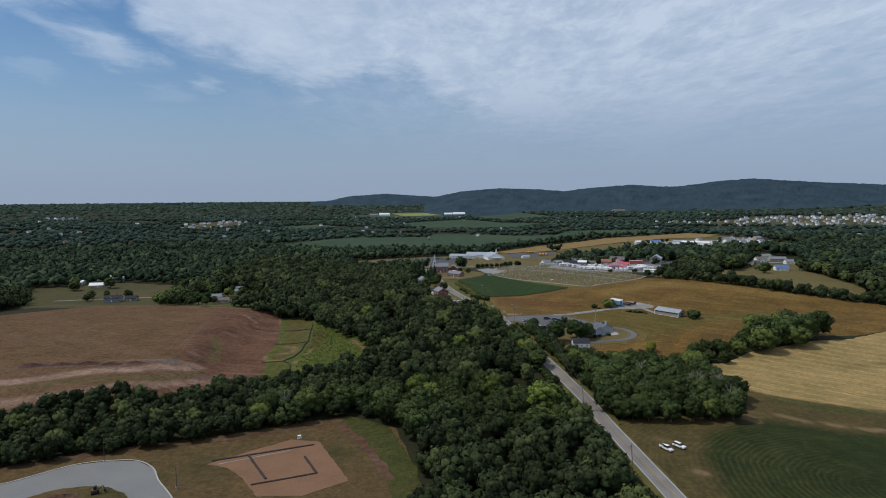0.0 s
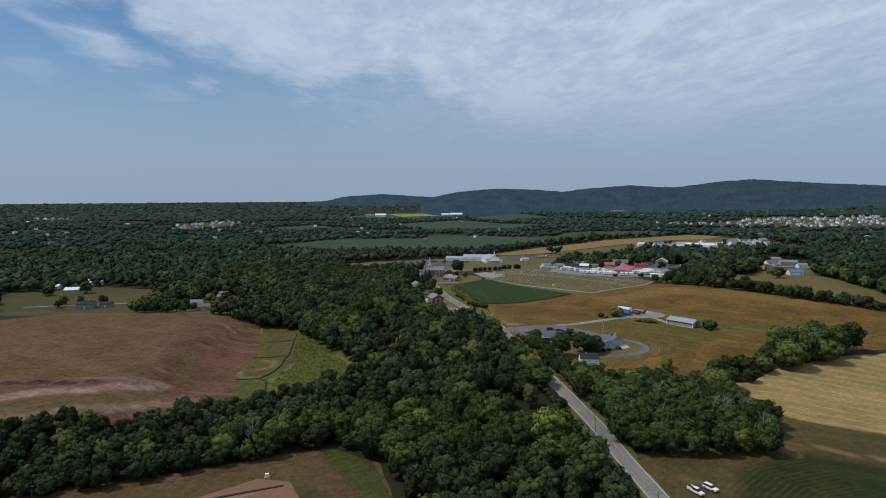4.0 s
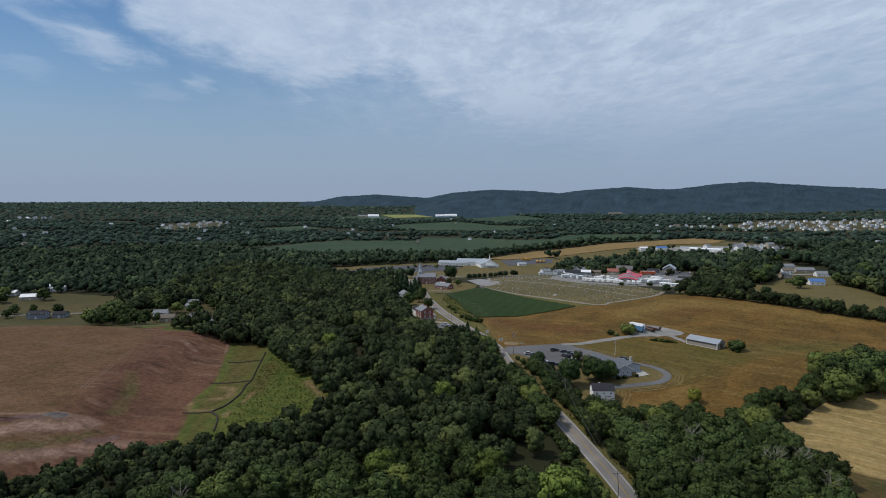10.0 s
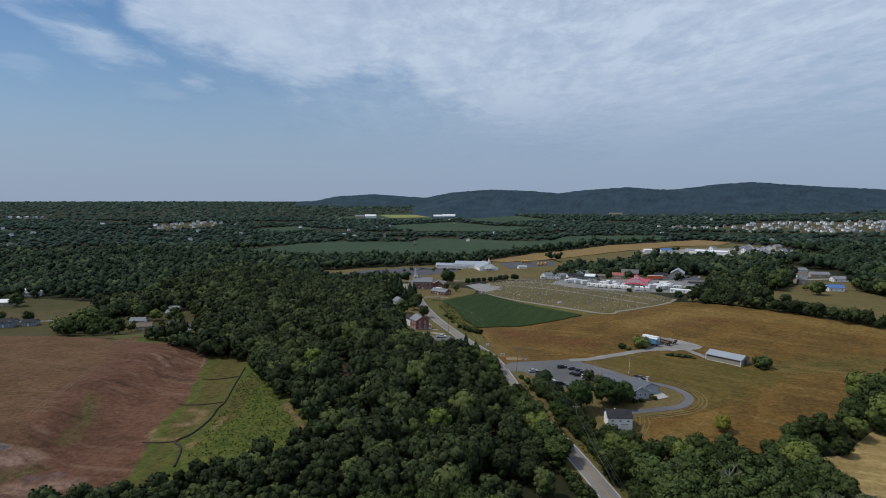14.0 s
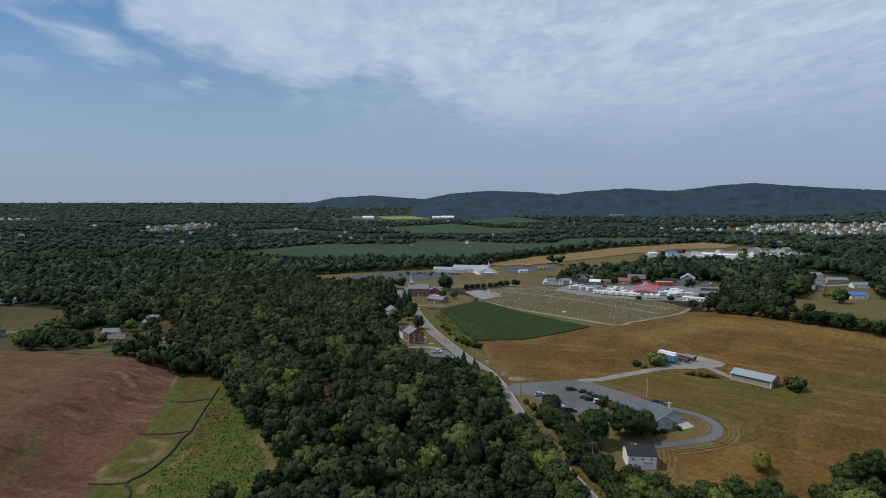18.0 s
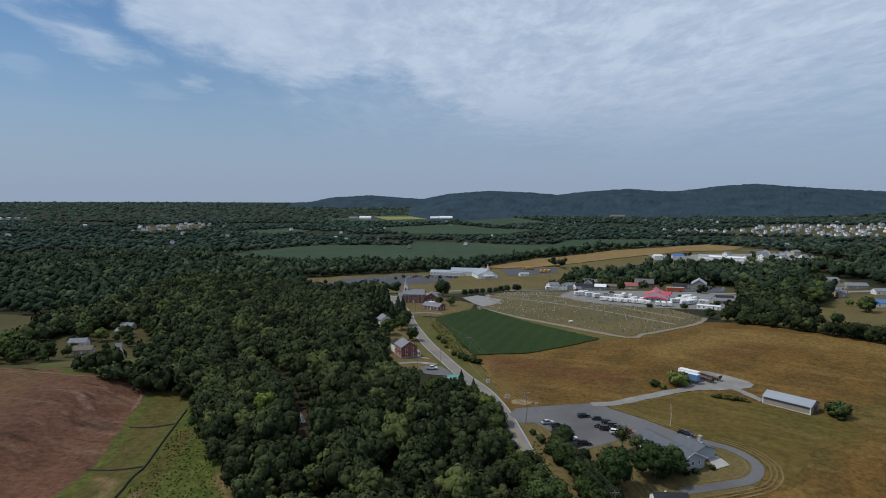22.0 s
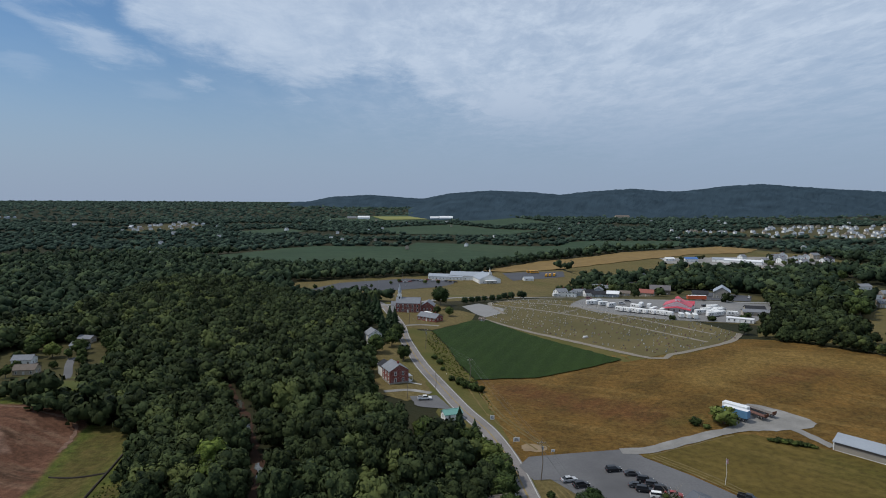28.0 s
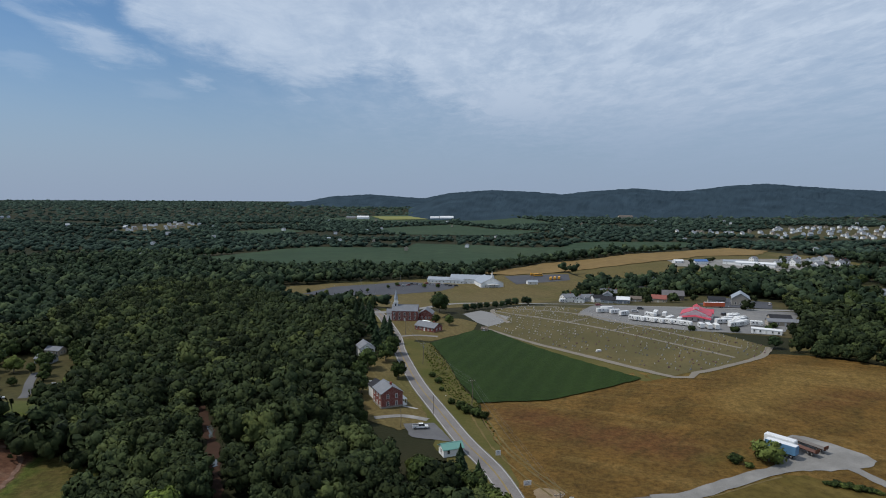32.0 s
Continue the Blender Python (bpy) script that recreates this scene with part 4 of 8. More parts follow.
FARTREE = [crown_arrays(np.random.default_rng(170 + i), 3, 12, 5.2, 8.5, 0.5, 1.3) for i in range(6)]
CLUMP = [crown_arrays(np.random.default_rng(80 + i), 2, 0, 5.4, 5.5, 0.0, 1.2) for i in range(6)]


def build_woods():
    xs, ys = scatter(BELT, 7.5, 3)
    gap = np.min([np.hypot(xs - p.x, ys - p.y) for p in CREEK], axis=0) > np.where(ys < 462, 5.0, 4.0)
    xs, ys = xs[gap], ys[gap]
    road_x = np.interp(ys, [p.y for p in ROADLINE], [p.x for p in ROADLINE])
    clear = (road_x - xs > np.where(ys < 304, 13.5, np.where(ys < 346, 7.5, 9.5))) | (ys > 404)
    clear &= (np.hypot(xs - 37, ys - 268) > 9) & (np.hypot(xs - 25, ys - 400) > 6)
    xs, ys = xs[clear], ys[clear]
    near = (xs > -75) & (xs < 60) & (ys > 225) & (ys < 420)
    rng = np.random.default_rng(5)
    order = np.argsort(np.where(near, ys + 0.4 * np.abs(xs), 1e9))[:78]
    pick = np.zeros(len(xs), bool)
    pick[order] = near[order]
    for x, y in zip(xs[pick], ys[pick]):
        dead = rng.random() < 0.03
        tall = 0.9 if y < 306 and x > 24 else 0.82 if x > 22 else 1.0
        tree("bare" if dead else "broad", float(x), float(y), tall * rng.uniform(0.75, 1.22), rng.uniform(0.9, 1.2), "tree",
             "half-bare grey tree in the wood" if dead else "tall leafy tree in the dense creek wood", "trees of the creek wood")
    rest = ~pick
    belt = rest & ~((ys < 330) & (xs < -30))
    close = belt & (ys < 470) & (xs > -95)
    wood("woodland", xs[close], ys[close], FINE, WOODS, 6, 0.72, 1.25, "dense dark green broadleaf wood along the creek")
    wood("woodland", xs[belt & ~close], ys[belt & ~close], MEDIUM, WOODS, 9, 0.75, 1.25, "dense dark green broadleaf wood")
    hx, hy = scatter(BELT, 5.2, 4)
    k = (hy < 330) & (hx < -30)
    wood("tree_belt", hx[k], hy[k], MEDIUM, WOODS, 7, 0.42, 0.76, "dark green belt of trees between the fields")
    xs, ys = scatter(RIGHTWOOD, 7.7, 8)
    for x, y in zip(xs, ys):
        dead = rng.random() < 0.09 and x < 135
        big = rng.uniform(1.25, 1.55) if x > 172 else rng.uniform(0.62, 0.9) if x > 132 or y > 300 else rng.uniform(0.85, 1.25)
        tree("bare" if dead else "broad", float(x), float(y), big, rng.uniform(0.95, 1.2), "tree",
             "half-bare grey tree in the hedgerow" if dead else "leafy tree in the roadside copse", "trees of the roadside copse")


build_woods()

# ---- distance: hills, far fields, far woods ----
# the blue of distance haze is put into the forest's base colour
HILLMAT = foliage("hazed_hill_forest", (0.030, 0.048, 0.066), (0.046, 0.071, 0.088), (0.046, 0.071, 0.084), "tone", 0.3, 0.0)
RIDGE = [(-0.30, -0.006), (-0.193, -0.0046), (-0.156, 0.0031), (-0.0962, 0.0064), (-0.0456, 0.0027), (-0.0115, 0.0010), (0.0281, 0.0093), (0.0881, 0.0144), (0.148, 0.0126), (0.204, 0.0086), (0.250, 0.0142), (0.315, 0.0189), (0.366, 0.0153), (0.399, 0.0153),
         (0.459, 0.0237), (0.520, 0.0279), (0.576, 0.0239), (0.660, 0.0194), (0.743, 0.0158), (0.85, 0.020), (1.05, 0.012), (1.4, 0.004)]        # slope to the side, slope up


def build_hills():
    """Wooded ridges along the skyline: a slope that climbs to the ridge line seen against the sky."""
    for name, lo, hi, dist, label in (("far_hill", -0.24, 0.05, 3900, "low wooded hill on the horizon with a haze-blue tint"), ("hill", -0.035, 1.4, 2950, "long dark wooded ridge behind the town")):
        cols, rows = int((hi - lo) / 0.0028), 26
        vs, fs, tone = [], [], []
        for i in range(cols + 1):
            sx = lo + (hi - lo) * i / cols
            ends = float(sm(-0.01, 0.035, i / cols)) if name == "hill" else float(sm(0, 0.12, i / cols) * (1 - sm(0.93, 1.0, i / cols)))
            top = 80 + (dist - 95) * np.interp(sx, [p[0] for p in RIDGE], [p[1] for p in RIDGE])
            for j in range(rows + 1):
                t = j / rows
                d = dist - 95 - 750 * (1 - t)
                x, y = 6 + sx * d, 95 + d
                g = float(land(x, y)) - 4
                z = g + (top - g) * float(sm(-0.05, 1.05, t)) * ends
                z += (noise.noise(Vector((x / 160, y / 160, 0))) * 10 * math.sin(math.pi * t) + noise.noise(Vector((x / 17, y / 17, 3))) * 3.5) * min(1, ends * 2) * min(1, t * 4)
                vs.append((x, y, z)); tone.append(0.5 + 0.5 * noise.noise(Vector((x / 60, y / 60, 7))))
        for i in range(cols):
            for j in range(rows):
                a = i * (rows + 1) + j
                fs += [(a, a + rows + 1, a + rows + 2), (a, a + rows + 2, a + 1)]
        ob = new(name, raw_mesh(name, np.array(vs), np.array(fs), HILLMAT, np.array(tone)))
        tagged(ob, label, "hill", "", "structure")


build_hills()

FIELDS = {
    "big": [(-344, 1149), (-298, 1202), (-248, 1290), (-198, 1338), (-34, 1340), (-15, 1424), (115, 1394), (239, 1300), (269, 1351), (474, 1352), (470, 1281), (356, 1185), (182, 1155), (39, 1022), (-82, 1050), (-162, 1012), (-264, 1055)],
    "west": [(-480, 1672), (-380, 1830), (-294, 1735), (-356, 1580)],
    "mid": [(-147, 1862), (71, 2058), (274, 1674), (196, 1640), (-77, 1660)],
    "upper": [(-383, 2313), (-230, 2498), (-132, 2607), (42, 2527), (76, 2238), (-68, 2129), (-283, 2160)],
    "east": [(75, 2206), (210, 2495), (312, 2193), (366, 1923), (221, 1898)],
    "pale": [(-210, 2490), (40, 2520), (30, 2339), (-147, 2260)],
    "tan": [(73, 987), (174, 1111), (259, 1120), (382, 1180), (500, 1239), (536, 1190), (490, 1129), (399, 1114), (297, 1036), (184, 1007), (108, 977)],
    "school": [(-155, 864), (-90, 901), (-9, 935), (71, 960), (100, 990), (180, 1000), (190, 930), (150, 805), (96, 735), (52, 722), (29, 705), (-17, 706), (-91, 770), (-131, 814)],
    "town": [(100, 700), (110, 640), (150, 604), (205, 566), (240, 600), (270, 640), (285, 690), (262, 760), (200, 800), (150, 830), (110, 800)],
    "sheds": [(310, 990), (330, 1060), (430, 1080), (560, 1080), (540, 940), (440, 920), (380, 960)],
    "eastlane": [(330, 640), (345, 690), (385, 770), (410, 840), (445, 840), (430, 770), (400, 690), (395, 650), (345, 630)],
    "eastlawn": [(340, 680), (352, 735), (400, 735), (430, 800), (450, 780), (420, 700), (400, 685)],
    "eastopen": [(205, 890), (300, 905), (420, 885), (440, 915), (570, 930), (570, 1100), (500, 1240), (380, 1180), (259, 1120), (184, 1007), (190, 930)],
    "pasture": [(186, 536), (206, 516), (216, 504), (234, 492), (251, 478), (290, 452), (322, 440), (336, 490), (350, 560), (362, 620), (420, 660), (345, 655), (300, 612), (262, 590), (236, 570), (205, 566)],
    "suburb_e": [(700, 1440), (790, 1420), (990, 1370), (1250, 1420), (1250, 1800), (900, 1780), (720, 1620), (540, 1640), (540, 1560)],
    "suburb_w": [(-760, 1790), (-720, 2030), (-590, 1900), (-590, 1670), (-690, 1600)],
    "suburb_n": [(-1370, 2040), (-1370, 2150), (-1230, 2150), (-1230, 2040)],
    "leftlawn": [(-330, 470), (-425, 620), (-356, 665), (-280, 640), (-216, 478), (-180, 474)],
    "yards": [(-182, 474), (-216, 478), (-240, 545), (-225, 595), (-196, 606), (-168, 575), (-150, 545), (-142, 500), (-140, 474)],
    "belt": BELT, "gold": GOLDPOLY, "soy": SOYPOLY, "cem": CEMPOLY,
    "earth": [(-400, 436), (-265, 492), (-180, 476), (-90, 440), (-38, 326), (-60, 230), (-400, 150)],
    "roadside": [(-30, 690), (-10, 700), (60, 730), (70, 700), (14, 584), (40, 470), (70, 400), (70, 380), (10, 425), (-16, 490), (-30, 600), (-56, 690)],
    "clear": [(-20, 690), (60, 750), (150, 760), (270, 680), (245, 620), (205, 566), (250, 530), (330, 400), (190, 350), (66, 320), (62, 300), (30, 400), (-10, 440), (-30, 600)],
    "stub": [(60, 100), (60, 330), (190, 362), (330, 400), (480, 420), (480, 100)],
    "plot": [(-300, 0), (-300, 245), (0, 245), (0, 0)],
    "roadway": [(62, 60), (52, 190), (47, 232), (43, 264), (42, 300), (66, 304), (80, 240), (90, 60)],
}


def build_far():
    OLIVELAWN2 = mat("pasture_grass", (0.112, 0.088, 0.034), (0.088, 0.074, 0.027), 0.04, 0.6, 0.95, c=(0.062, 0.062, 0.018), bump=0.1, grain=(0.4, 0.3))
    OLIVELAWN = mat("olive_lawn", (0.062, 0.054, 0.022), (0.048, 0.045, 0.017), 0.05, 0.8, 0.95, c=(0.080, 0.064, 0.028), bump=0.1, grain=(0.3, 0.3))
    for k in ("big", "west", "mid", "upper", "east"):
        patch("far_field", FIELDS[k], FARGREEN, 1.0, 40, 4, "dark green far crop field", "field")
    patch("far_field", FIELDS["pale"], FARPALE, 2.2, 40, 3, "pale yellow-green far field", "field")
    patch("far_field", FIELDS["tan"], FARTAN, 0.8, 20, 3, "straw-coloured mown far field", "field")
    patch("school_grounds", FIELDS["school"], LAWN, 0.12, 12, 1, "dry mown grass round the white church", "lawn")
    patch("pasture", FIELDS["pasture"], OLIVELAWN2, 0.12, 12, 1, "dry pasture behind the hedge", "field")
    patch("house_lawn", FIELDS["leftlawn"], OLIVELAWN, 0.15, 10, 1, "olive mown lawn beside houses", "lawn")
    patch("house_lawn", FIELDS["yards"], OLIVELAWN, 0.15, 10, 1, "olive mown yard beside houses", "lawn")
    for k, m, what in (("eastopen", OLIVELAWN2, "dry open grass beyond the town"), ("sheds", GRAVEL, "pale stone yard round the far sheds"), ("town", OLIVELAWN, "dry yards between the houses of the town"), ("eastlane", OLIVELAWN, "olive lawns along the east lane"), ("suburb_e", OLIVELAWN, "pale bare lots of the far suburb"), ("suburb_w", OLIVELAWN, "pale bare lots of the west suburb")):
        patch("open_ground", FIELDS[k], m, 0.1 if k != "sheds" else 0.3, 14, 2, what, "lawn")
    keys = [k for k in FIELDS if k not in ("pale",)]
    holes = [FIELDS[k] for k in keys]
    view = [(-150, 150), (-430, 480), (-1740, 2250), (-3400, 4450), (3400, 4450), (1740, 2250), (450, 480), (420, 300)]

    def ring(gap, seed, r0, r1):
        x, y = scatter(view, gap, seed, holes)
        r = np.hypot(x, y)
        k = (r > r0) & (r <= r1)
        return x[k], y[k]

    x, y = ring(8.0, 31, 0, 700)
    road_x = np.interp(y, [p.y for p in ROADLINE], [p.x for p in ROADLINE])
    close = (y < 480) & (x > -100) & (x < 70)
    keep = close & (road_x - x > np.where(y < 304, 13.5, np.where(y < 346, 7.5, 9.5)))
    wood("woodland", x[keep], y[keep], FINE, WOODS, 39, 0.75, 1.1, "leafy edge of the wood along the road")
    x, y = x[~close], y[~close]
    wood("woodland", x, y, FAR, WOODS, 32, 0.85, 1.3, "dark green broadleaf wood round the houses")
    x, y = ring(11.5, 33, 700, 1250)
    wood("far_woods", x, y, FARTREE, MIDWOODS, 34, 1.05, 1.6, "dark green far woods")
    x, y = ring(18, 35, 1250, 2300)
    shut = np.array([noise.noise(Vector((a / 260, b / 90, 1.5))) for a, b in zip(x, y)]) < 0.3
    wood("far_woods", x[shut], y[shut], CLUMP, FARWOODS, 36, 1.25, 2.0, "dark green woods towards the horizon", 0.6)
    x, y = ring(38, 37, 2300, 4700)
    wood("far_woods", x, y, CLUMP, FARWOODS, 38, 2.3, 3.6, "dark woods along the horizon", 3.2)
    for k, poly in enumerate(([(126, 795), (165, 838), (215, 855), (232, 800), (205, 775), (170, 788)], [(228, 770), (258, 768), (290, 722), (325, 700), (345, 740), (395, 745), (395, 860), (300, 885), (235, 850)],
                              [(198, 545), (210, 532), (224, 524), (236, 512), (246, 514), (250, 545), (256, 585), (270, 612), (290, 660), (318, 715), (300, 722), (272, 690), (256, 655), (238, 618), (222, 580), (206, 562)])):
        x, y = scatter(poly, 8.5, 90 + k)
        wood("grove", x, y, MEDIUM if k == 2 else FAR, WOODS, 95 + k, 0.62, 0.98, "grove of tall dark green trees in the town")


build_far()

# ---- building kit ----
def box(bm, x, y, z, sx, sy, sz):
    """A box on z, centred in x and y."""
    r = bmesh.ops.create_cube(bm, size=1.0)["verts"]
    for v in r:
        v.co = Vector((v.co.x * sx + x, v.co.y * sy + y, (v.co.z + 0.5) * sz + z))
    return r


def bevel(bm, w):
    bmesh.ops.bevel(bm, geom=bm.edges[:], offset=w, segments=1, affect="EDGES")


def prism(bm, w, d, h, rh, x=0.0, y=0.0, z=0.0, sink=0.6):
    """Walls with gables at both ends of a ridge along x."""
    c = []
    for s in (-1, 1):
        c.append([bm.verts.new((x + s * w / 2, y + q * d / 2, z + k)) for q, k in ((-1, -sink), (1, -sink), (1, h), (0, h + rh), (-1, h))])
    if rh < 0.01:
        for q in c:
            pass
    bm.faces.new(c[0]); bm.faces.new(c[1][::-1])
    for i in range(5):
        bm.faces.new((c[0][i], c[1][i], c[1][(i + 1) % 5], c[0][(i + 1) % 5]))
    bmesh.ops.recalc_face_normals(bm, faces=bm.faces)


def gable_roof(bm, w, d, h, rh, over=0.4, thick=0.18, x=0.0, y=0.0, z=0.0):
    """Two pitched slabs that meet in a ridge along x."""
    k = rh / (d / 2)
    e = d / 2 + over
    for s in (-1, 1):
        v = []
        for xx in (x - w / 2 - over, x + w / 2 + over):
            for yy, zz in ((0, rh), (s * e, rh - k * e)):
                for t in (0.02, thick):
                    v.append(bm.verts.new((xx, y + yy, z + h + zz + t)))
        for f in ((0, 1, 3, 2), (4, 6, 7, 5), (0, 2, 6, 4), (1, 5, 7, 3), (0, 4, 5, 1), (2, 3, 7, 6)):
            bm.faces.new([v[i] for i in f])
    bmesh.ops.recalc_face_normals(bm, faces=bm.faces)


def hip_roof(bm, w, d, h, rh, over=0.5, x=0.0, y=0.0):
    a, b = w / 2 + over, d / 2 + over
    r = max(0.2, a - b)
    lo = [bm.verts.new((x + sx * a, y + sy * b, h - 0.12)) for sx, sy in ((-1, -1), (1, -1), (1, 1), (-1, 1))]
    up = [bm.verts.new((v.co.x, v.co.y, h + 0.1)) for v in lo]
    t = [bm.verts.new((x - r, y, h + rh)), bm.verts.new((x + r, y, h + rh))]
    bm.faces.new(lo[::-1])
    for i in range(4):
        bm.faces.new((lo[i], lo[(i + 1) % 4], up[(i + 1) % 4], up[i]))
    bm.faces.new((up[0], up[1], t[1], t[0])); bm.faces.new((up[2], up[3], t[0], t[1]))
    bm.faces.new((up[1], up[2], t[1])); bm.faces.new((up[3], up[0], t[0]))
    bmesh.ops.recalc_face_normals(bm, faces=bm.faces)


GLASS = mat("window_glass", (0.030, 0.036, 0.045), (0.045, 0.052, 0.062), 0.8, rough=0.12)
TRIM = mat("white_trim", (0.74, 0.74, 0.72), (0.66, 0.66, 0.64), 0.8, 6, 0.6)
WHITEWALL = mat("white_siding", (0.82, 0.82, 0.81), (0.74, 0.75, 0.74), 0.4, 4, 0.65)
GREYWALL = mat("grey_siding", (0.36, 0.39, 0.42), (0.31, 0.34, 0.37), 0.4, 4, 0.7)
TANWALL = mat("tan_siding", (0.42, 0.36, 0.28), (0.36, 0.31, 0.24), 0.4, 4, 0.7)
BLUEWALL = mat("blue_siding", (0.20, 0.23, 0.28), (0.17, 0.20, 0.245), 0.4, 4, 0.7)
STONE = mat("grey_stone_wall", (0.30, 0.28, 0.25), (0.21, 0.20, 0.18), 0.9, 3, 0.9, bump=0.04)
DARKROOF = mat("dark_shingles", (0.024, 0.025, 0.030), (0.038, 0.039, 0.045), 0.5, 5, 0.85)
LODGEROOF = mat("blue_grey_shingles", (0.088, 0.098, 0.116), (0.118, 0.128, 0.146), 0.5, 5, 0.85)
GREYROOF = mat("grey_shingles", (0.155, 0.165, 0.185), (0.205, 0.215, 0.235), 0.5, 5, 0.85)
BROWNROOF = mat("brown_shingles", (0.12, 0.10, 0.085), (0.165, 0.14, 0.12), 0.5, 5, 0.85)
REDROOF = mat("red_roof", (0.260, 0.075, 0.056), (0.205, 0.064, 0.048), 0.5, 5, 0.7)
METALROOF = mat("grey_metal_roof", (0.33, 0.36, 0.40), (0.29, 0.32, 0.36), 0.2, 2, 0.45, 0.3)
WHITEROOF = mat("white_metal_roof", (0.70, 0.71, 0.72), (0.60, 0.61, 0.63), 0.2, 2, 0.5)
BLUEROOF = mat("blue_roof", (0.06, 0.15, 0.36), (0.05, 0.12, 0.30), 0.4, 4, 0.5)
DOORMAT = mat("door_paint", (0.62, 0.62, 0.60), (0.54, 0.54, 0.52), 1, 6, 0.6)
BRICKRED = mat("brick_chimney", (0.24, 0.075, 0.055), (0.17, 0.055, 0.042), 1.5, 9, 0.9)


def brick_material(name, a, b, mortar):
    m = mat(name, a, b, 0.6, 8, 0.9)
    nt = m.node_tree
    n, l = nt.nodes, nt.links
    p = n["Principled BSDF"]
    old = p.inputs["Base Color"].links[0].from_socket
    br = n.new("ShaderNodeTexBrick")
    br.inputs["Scale"].default_value = 1.0
    br.inputs["Brick Width"].default_value, br.inputs["Row Height"].default_value, br.inputs["Mortar Size"].default_value = 0.23, 0.075, 0.008
    br.inputs["Mortar"].default_value = (*mortar, 1)
    tc, mp = n.new("ShaderNodeTexCoord"), n.new("ShaderNodeMapping")
    mp.inputs["Rotation"].default_value = (radians(90), 0, 0)
    l.new(tc.outputs["Object"], mp.inputs[0]); l.new(mp.outputs[0], br.inputs["Vector"])
    l.new(old, br.inputs["Color1"]); l.new(old, br.inputs["Color2"])
    l.new(br.outputs["Color"], p.inputs["Base Color"])
    return m


REDBRICK = brick_material("red_brick", (0.235, 0.055, 0.045), (0.165, 0.042, 0.038), (0.30, 0.26, 0.23))


def opening(parent, x, y, z, w, h, nrm, kind="window", leaf=DOORMAT):
    """A window or door set on a wall that faces nrm: a proud frame with a sill, and a pane or leaf inside it."""
    yaw = math.atan2(nrm[1], nrm[0]) + math.pi / 2
    m = Matrix.Translation((x, y, z)) @ Matrix.Rotation(yaw, 4, "Z")
    bm = bmesh.new()
    f = min(0.12, w * 0.12)
    for sx in (-1, 1):
        box(bm, sx * (w / 2 - f / 2), -0.04, 0, f, 0.12, h)
    box(bm, 0, -0.04, h - f, w - 2 * f, 0.12, f)
    box(bm, 0, -0.07, -0.06 if kind == "window" else 0.0, w + (0.16 if kind == "window" else 0), 0.2, 0.07)
    if kind == "window" and h > 0.9:
        box(bm, 0, -0.03, h / 2, w - 2 * f, 0.08, 0.06)
    fr = part("window_frame" if kind == "window" else "door_frame", bm, TRIM, parent)
    fr.matrix_local = m
    bm = bmesh.new()
    box(bm, 0, -0.005, 0.01, w - 2 * f, 0.05, h - f)
    inner = part("pane" if kind == "window" else "door", bm, GLASS if kind == "window" else leaf, fr)
    return fr


def house(x, y, w, d, h, rh, rot, wall, roof, label, category="house", name="house", front=3, floors=1, chimney=False, porch=False, group="", hip=False, wh=1.3, door=True, ends=2, sides=(-1, 1), over=0.4):
    """A house with a ridge along its own x: walls, roof, and windows and a door on the sides that show."""
    ob = thing(name, pose(x, y, at(x, y)[2], 0, 0, rot), label, category, group)
    bm = bmesh.new()
    prism(bm, w, d, h, 0.02 if hip else rh)
    part("wall", bm, wall, ob)
    bm = bmesh.new()
    if hip:
        hip_roof(bm, w, d, h, rh)
    else:
        gable_roof(bm, w, d, h, rh, over)
    r = part("roof", bm, roof, ob)
    if not hip:
        bm = bmesh.new()
        box(bm, 0, 0, h + rh + 0.1, w + 2 * over, 0.34, 0.1)
        part("ridge_cap", bm, roof, r)
    for s in sides:
        for k in range(front):
            xx = (k + 0.5 - front / 2) * w / front
            for fl in range(floors):
                if door and fl == 0 and s == -1 and k == front // 2:
                    opening(ob, xx, s * (d / 2 + 0.01), 0.1, 1.05, 2.05, (0, s, 0), "door")
                else:
                    opening(ob, xx, s * (d / 2 + 0.01), 1.0 + fl * 2.8, 1.05, wh, (0, s, 0))
    for s in (-1, 1):
        for k in range(ends):
            for fl in range(floors):
                opening(ob, s * (w / 2 + 0.01), (k + 0.5 - ends / 2) * d / max(ends, 1) * 0.8, 1.0 + fl * 2.8, 1.0, wh, (s, 0, 0))
    if chimney:
        bm = bmesh.new()
        box(bm, w * 0.28, 0.2, h + rh * 0.4, 0.8, 0.7, rh * 0.6 + 1.0)
        box(bm, w * 0.28, 0.2, h + rh + 0.95, 0.95, 0.85, 0.15)
        part("chimney", bm, BRICKRED, ob)
    if porch:
        bm = bmesh.new()
        box(bm, 0, -d / 2 - 1.1, 2.45, w * 0.5, 2.2, 0.16)
        box(bm, 0, -d / 2 - 1.1, -0.3, w * 0.5, 2.2, 0.45)
        for sx in (-1, 1):
            box(bm, sx * w * 0.23, -d / 2 - 2.0, 0.15, 0.14, 0.14, 2.3)
        part("porch", bm, TRIM, ob)
    return ob

# ---- buildings along the road ----
def rot_of(dx, dy):
    return math.degrees(math.atan2(dy, dx))


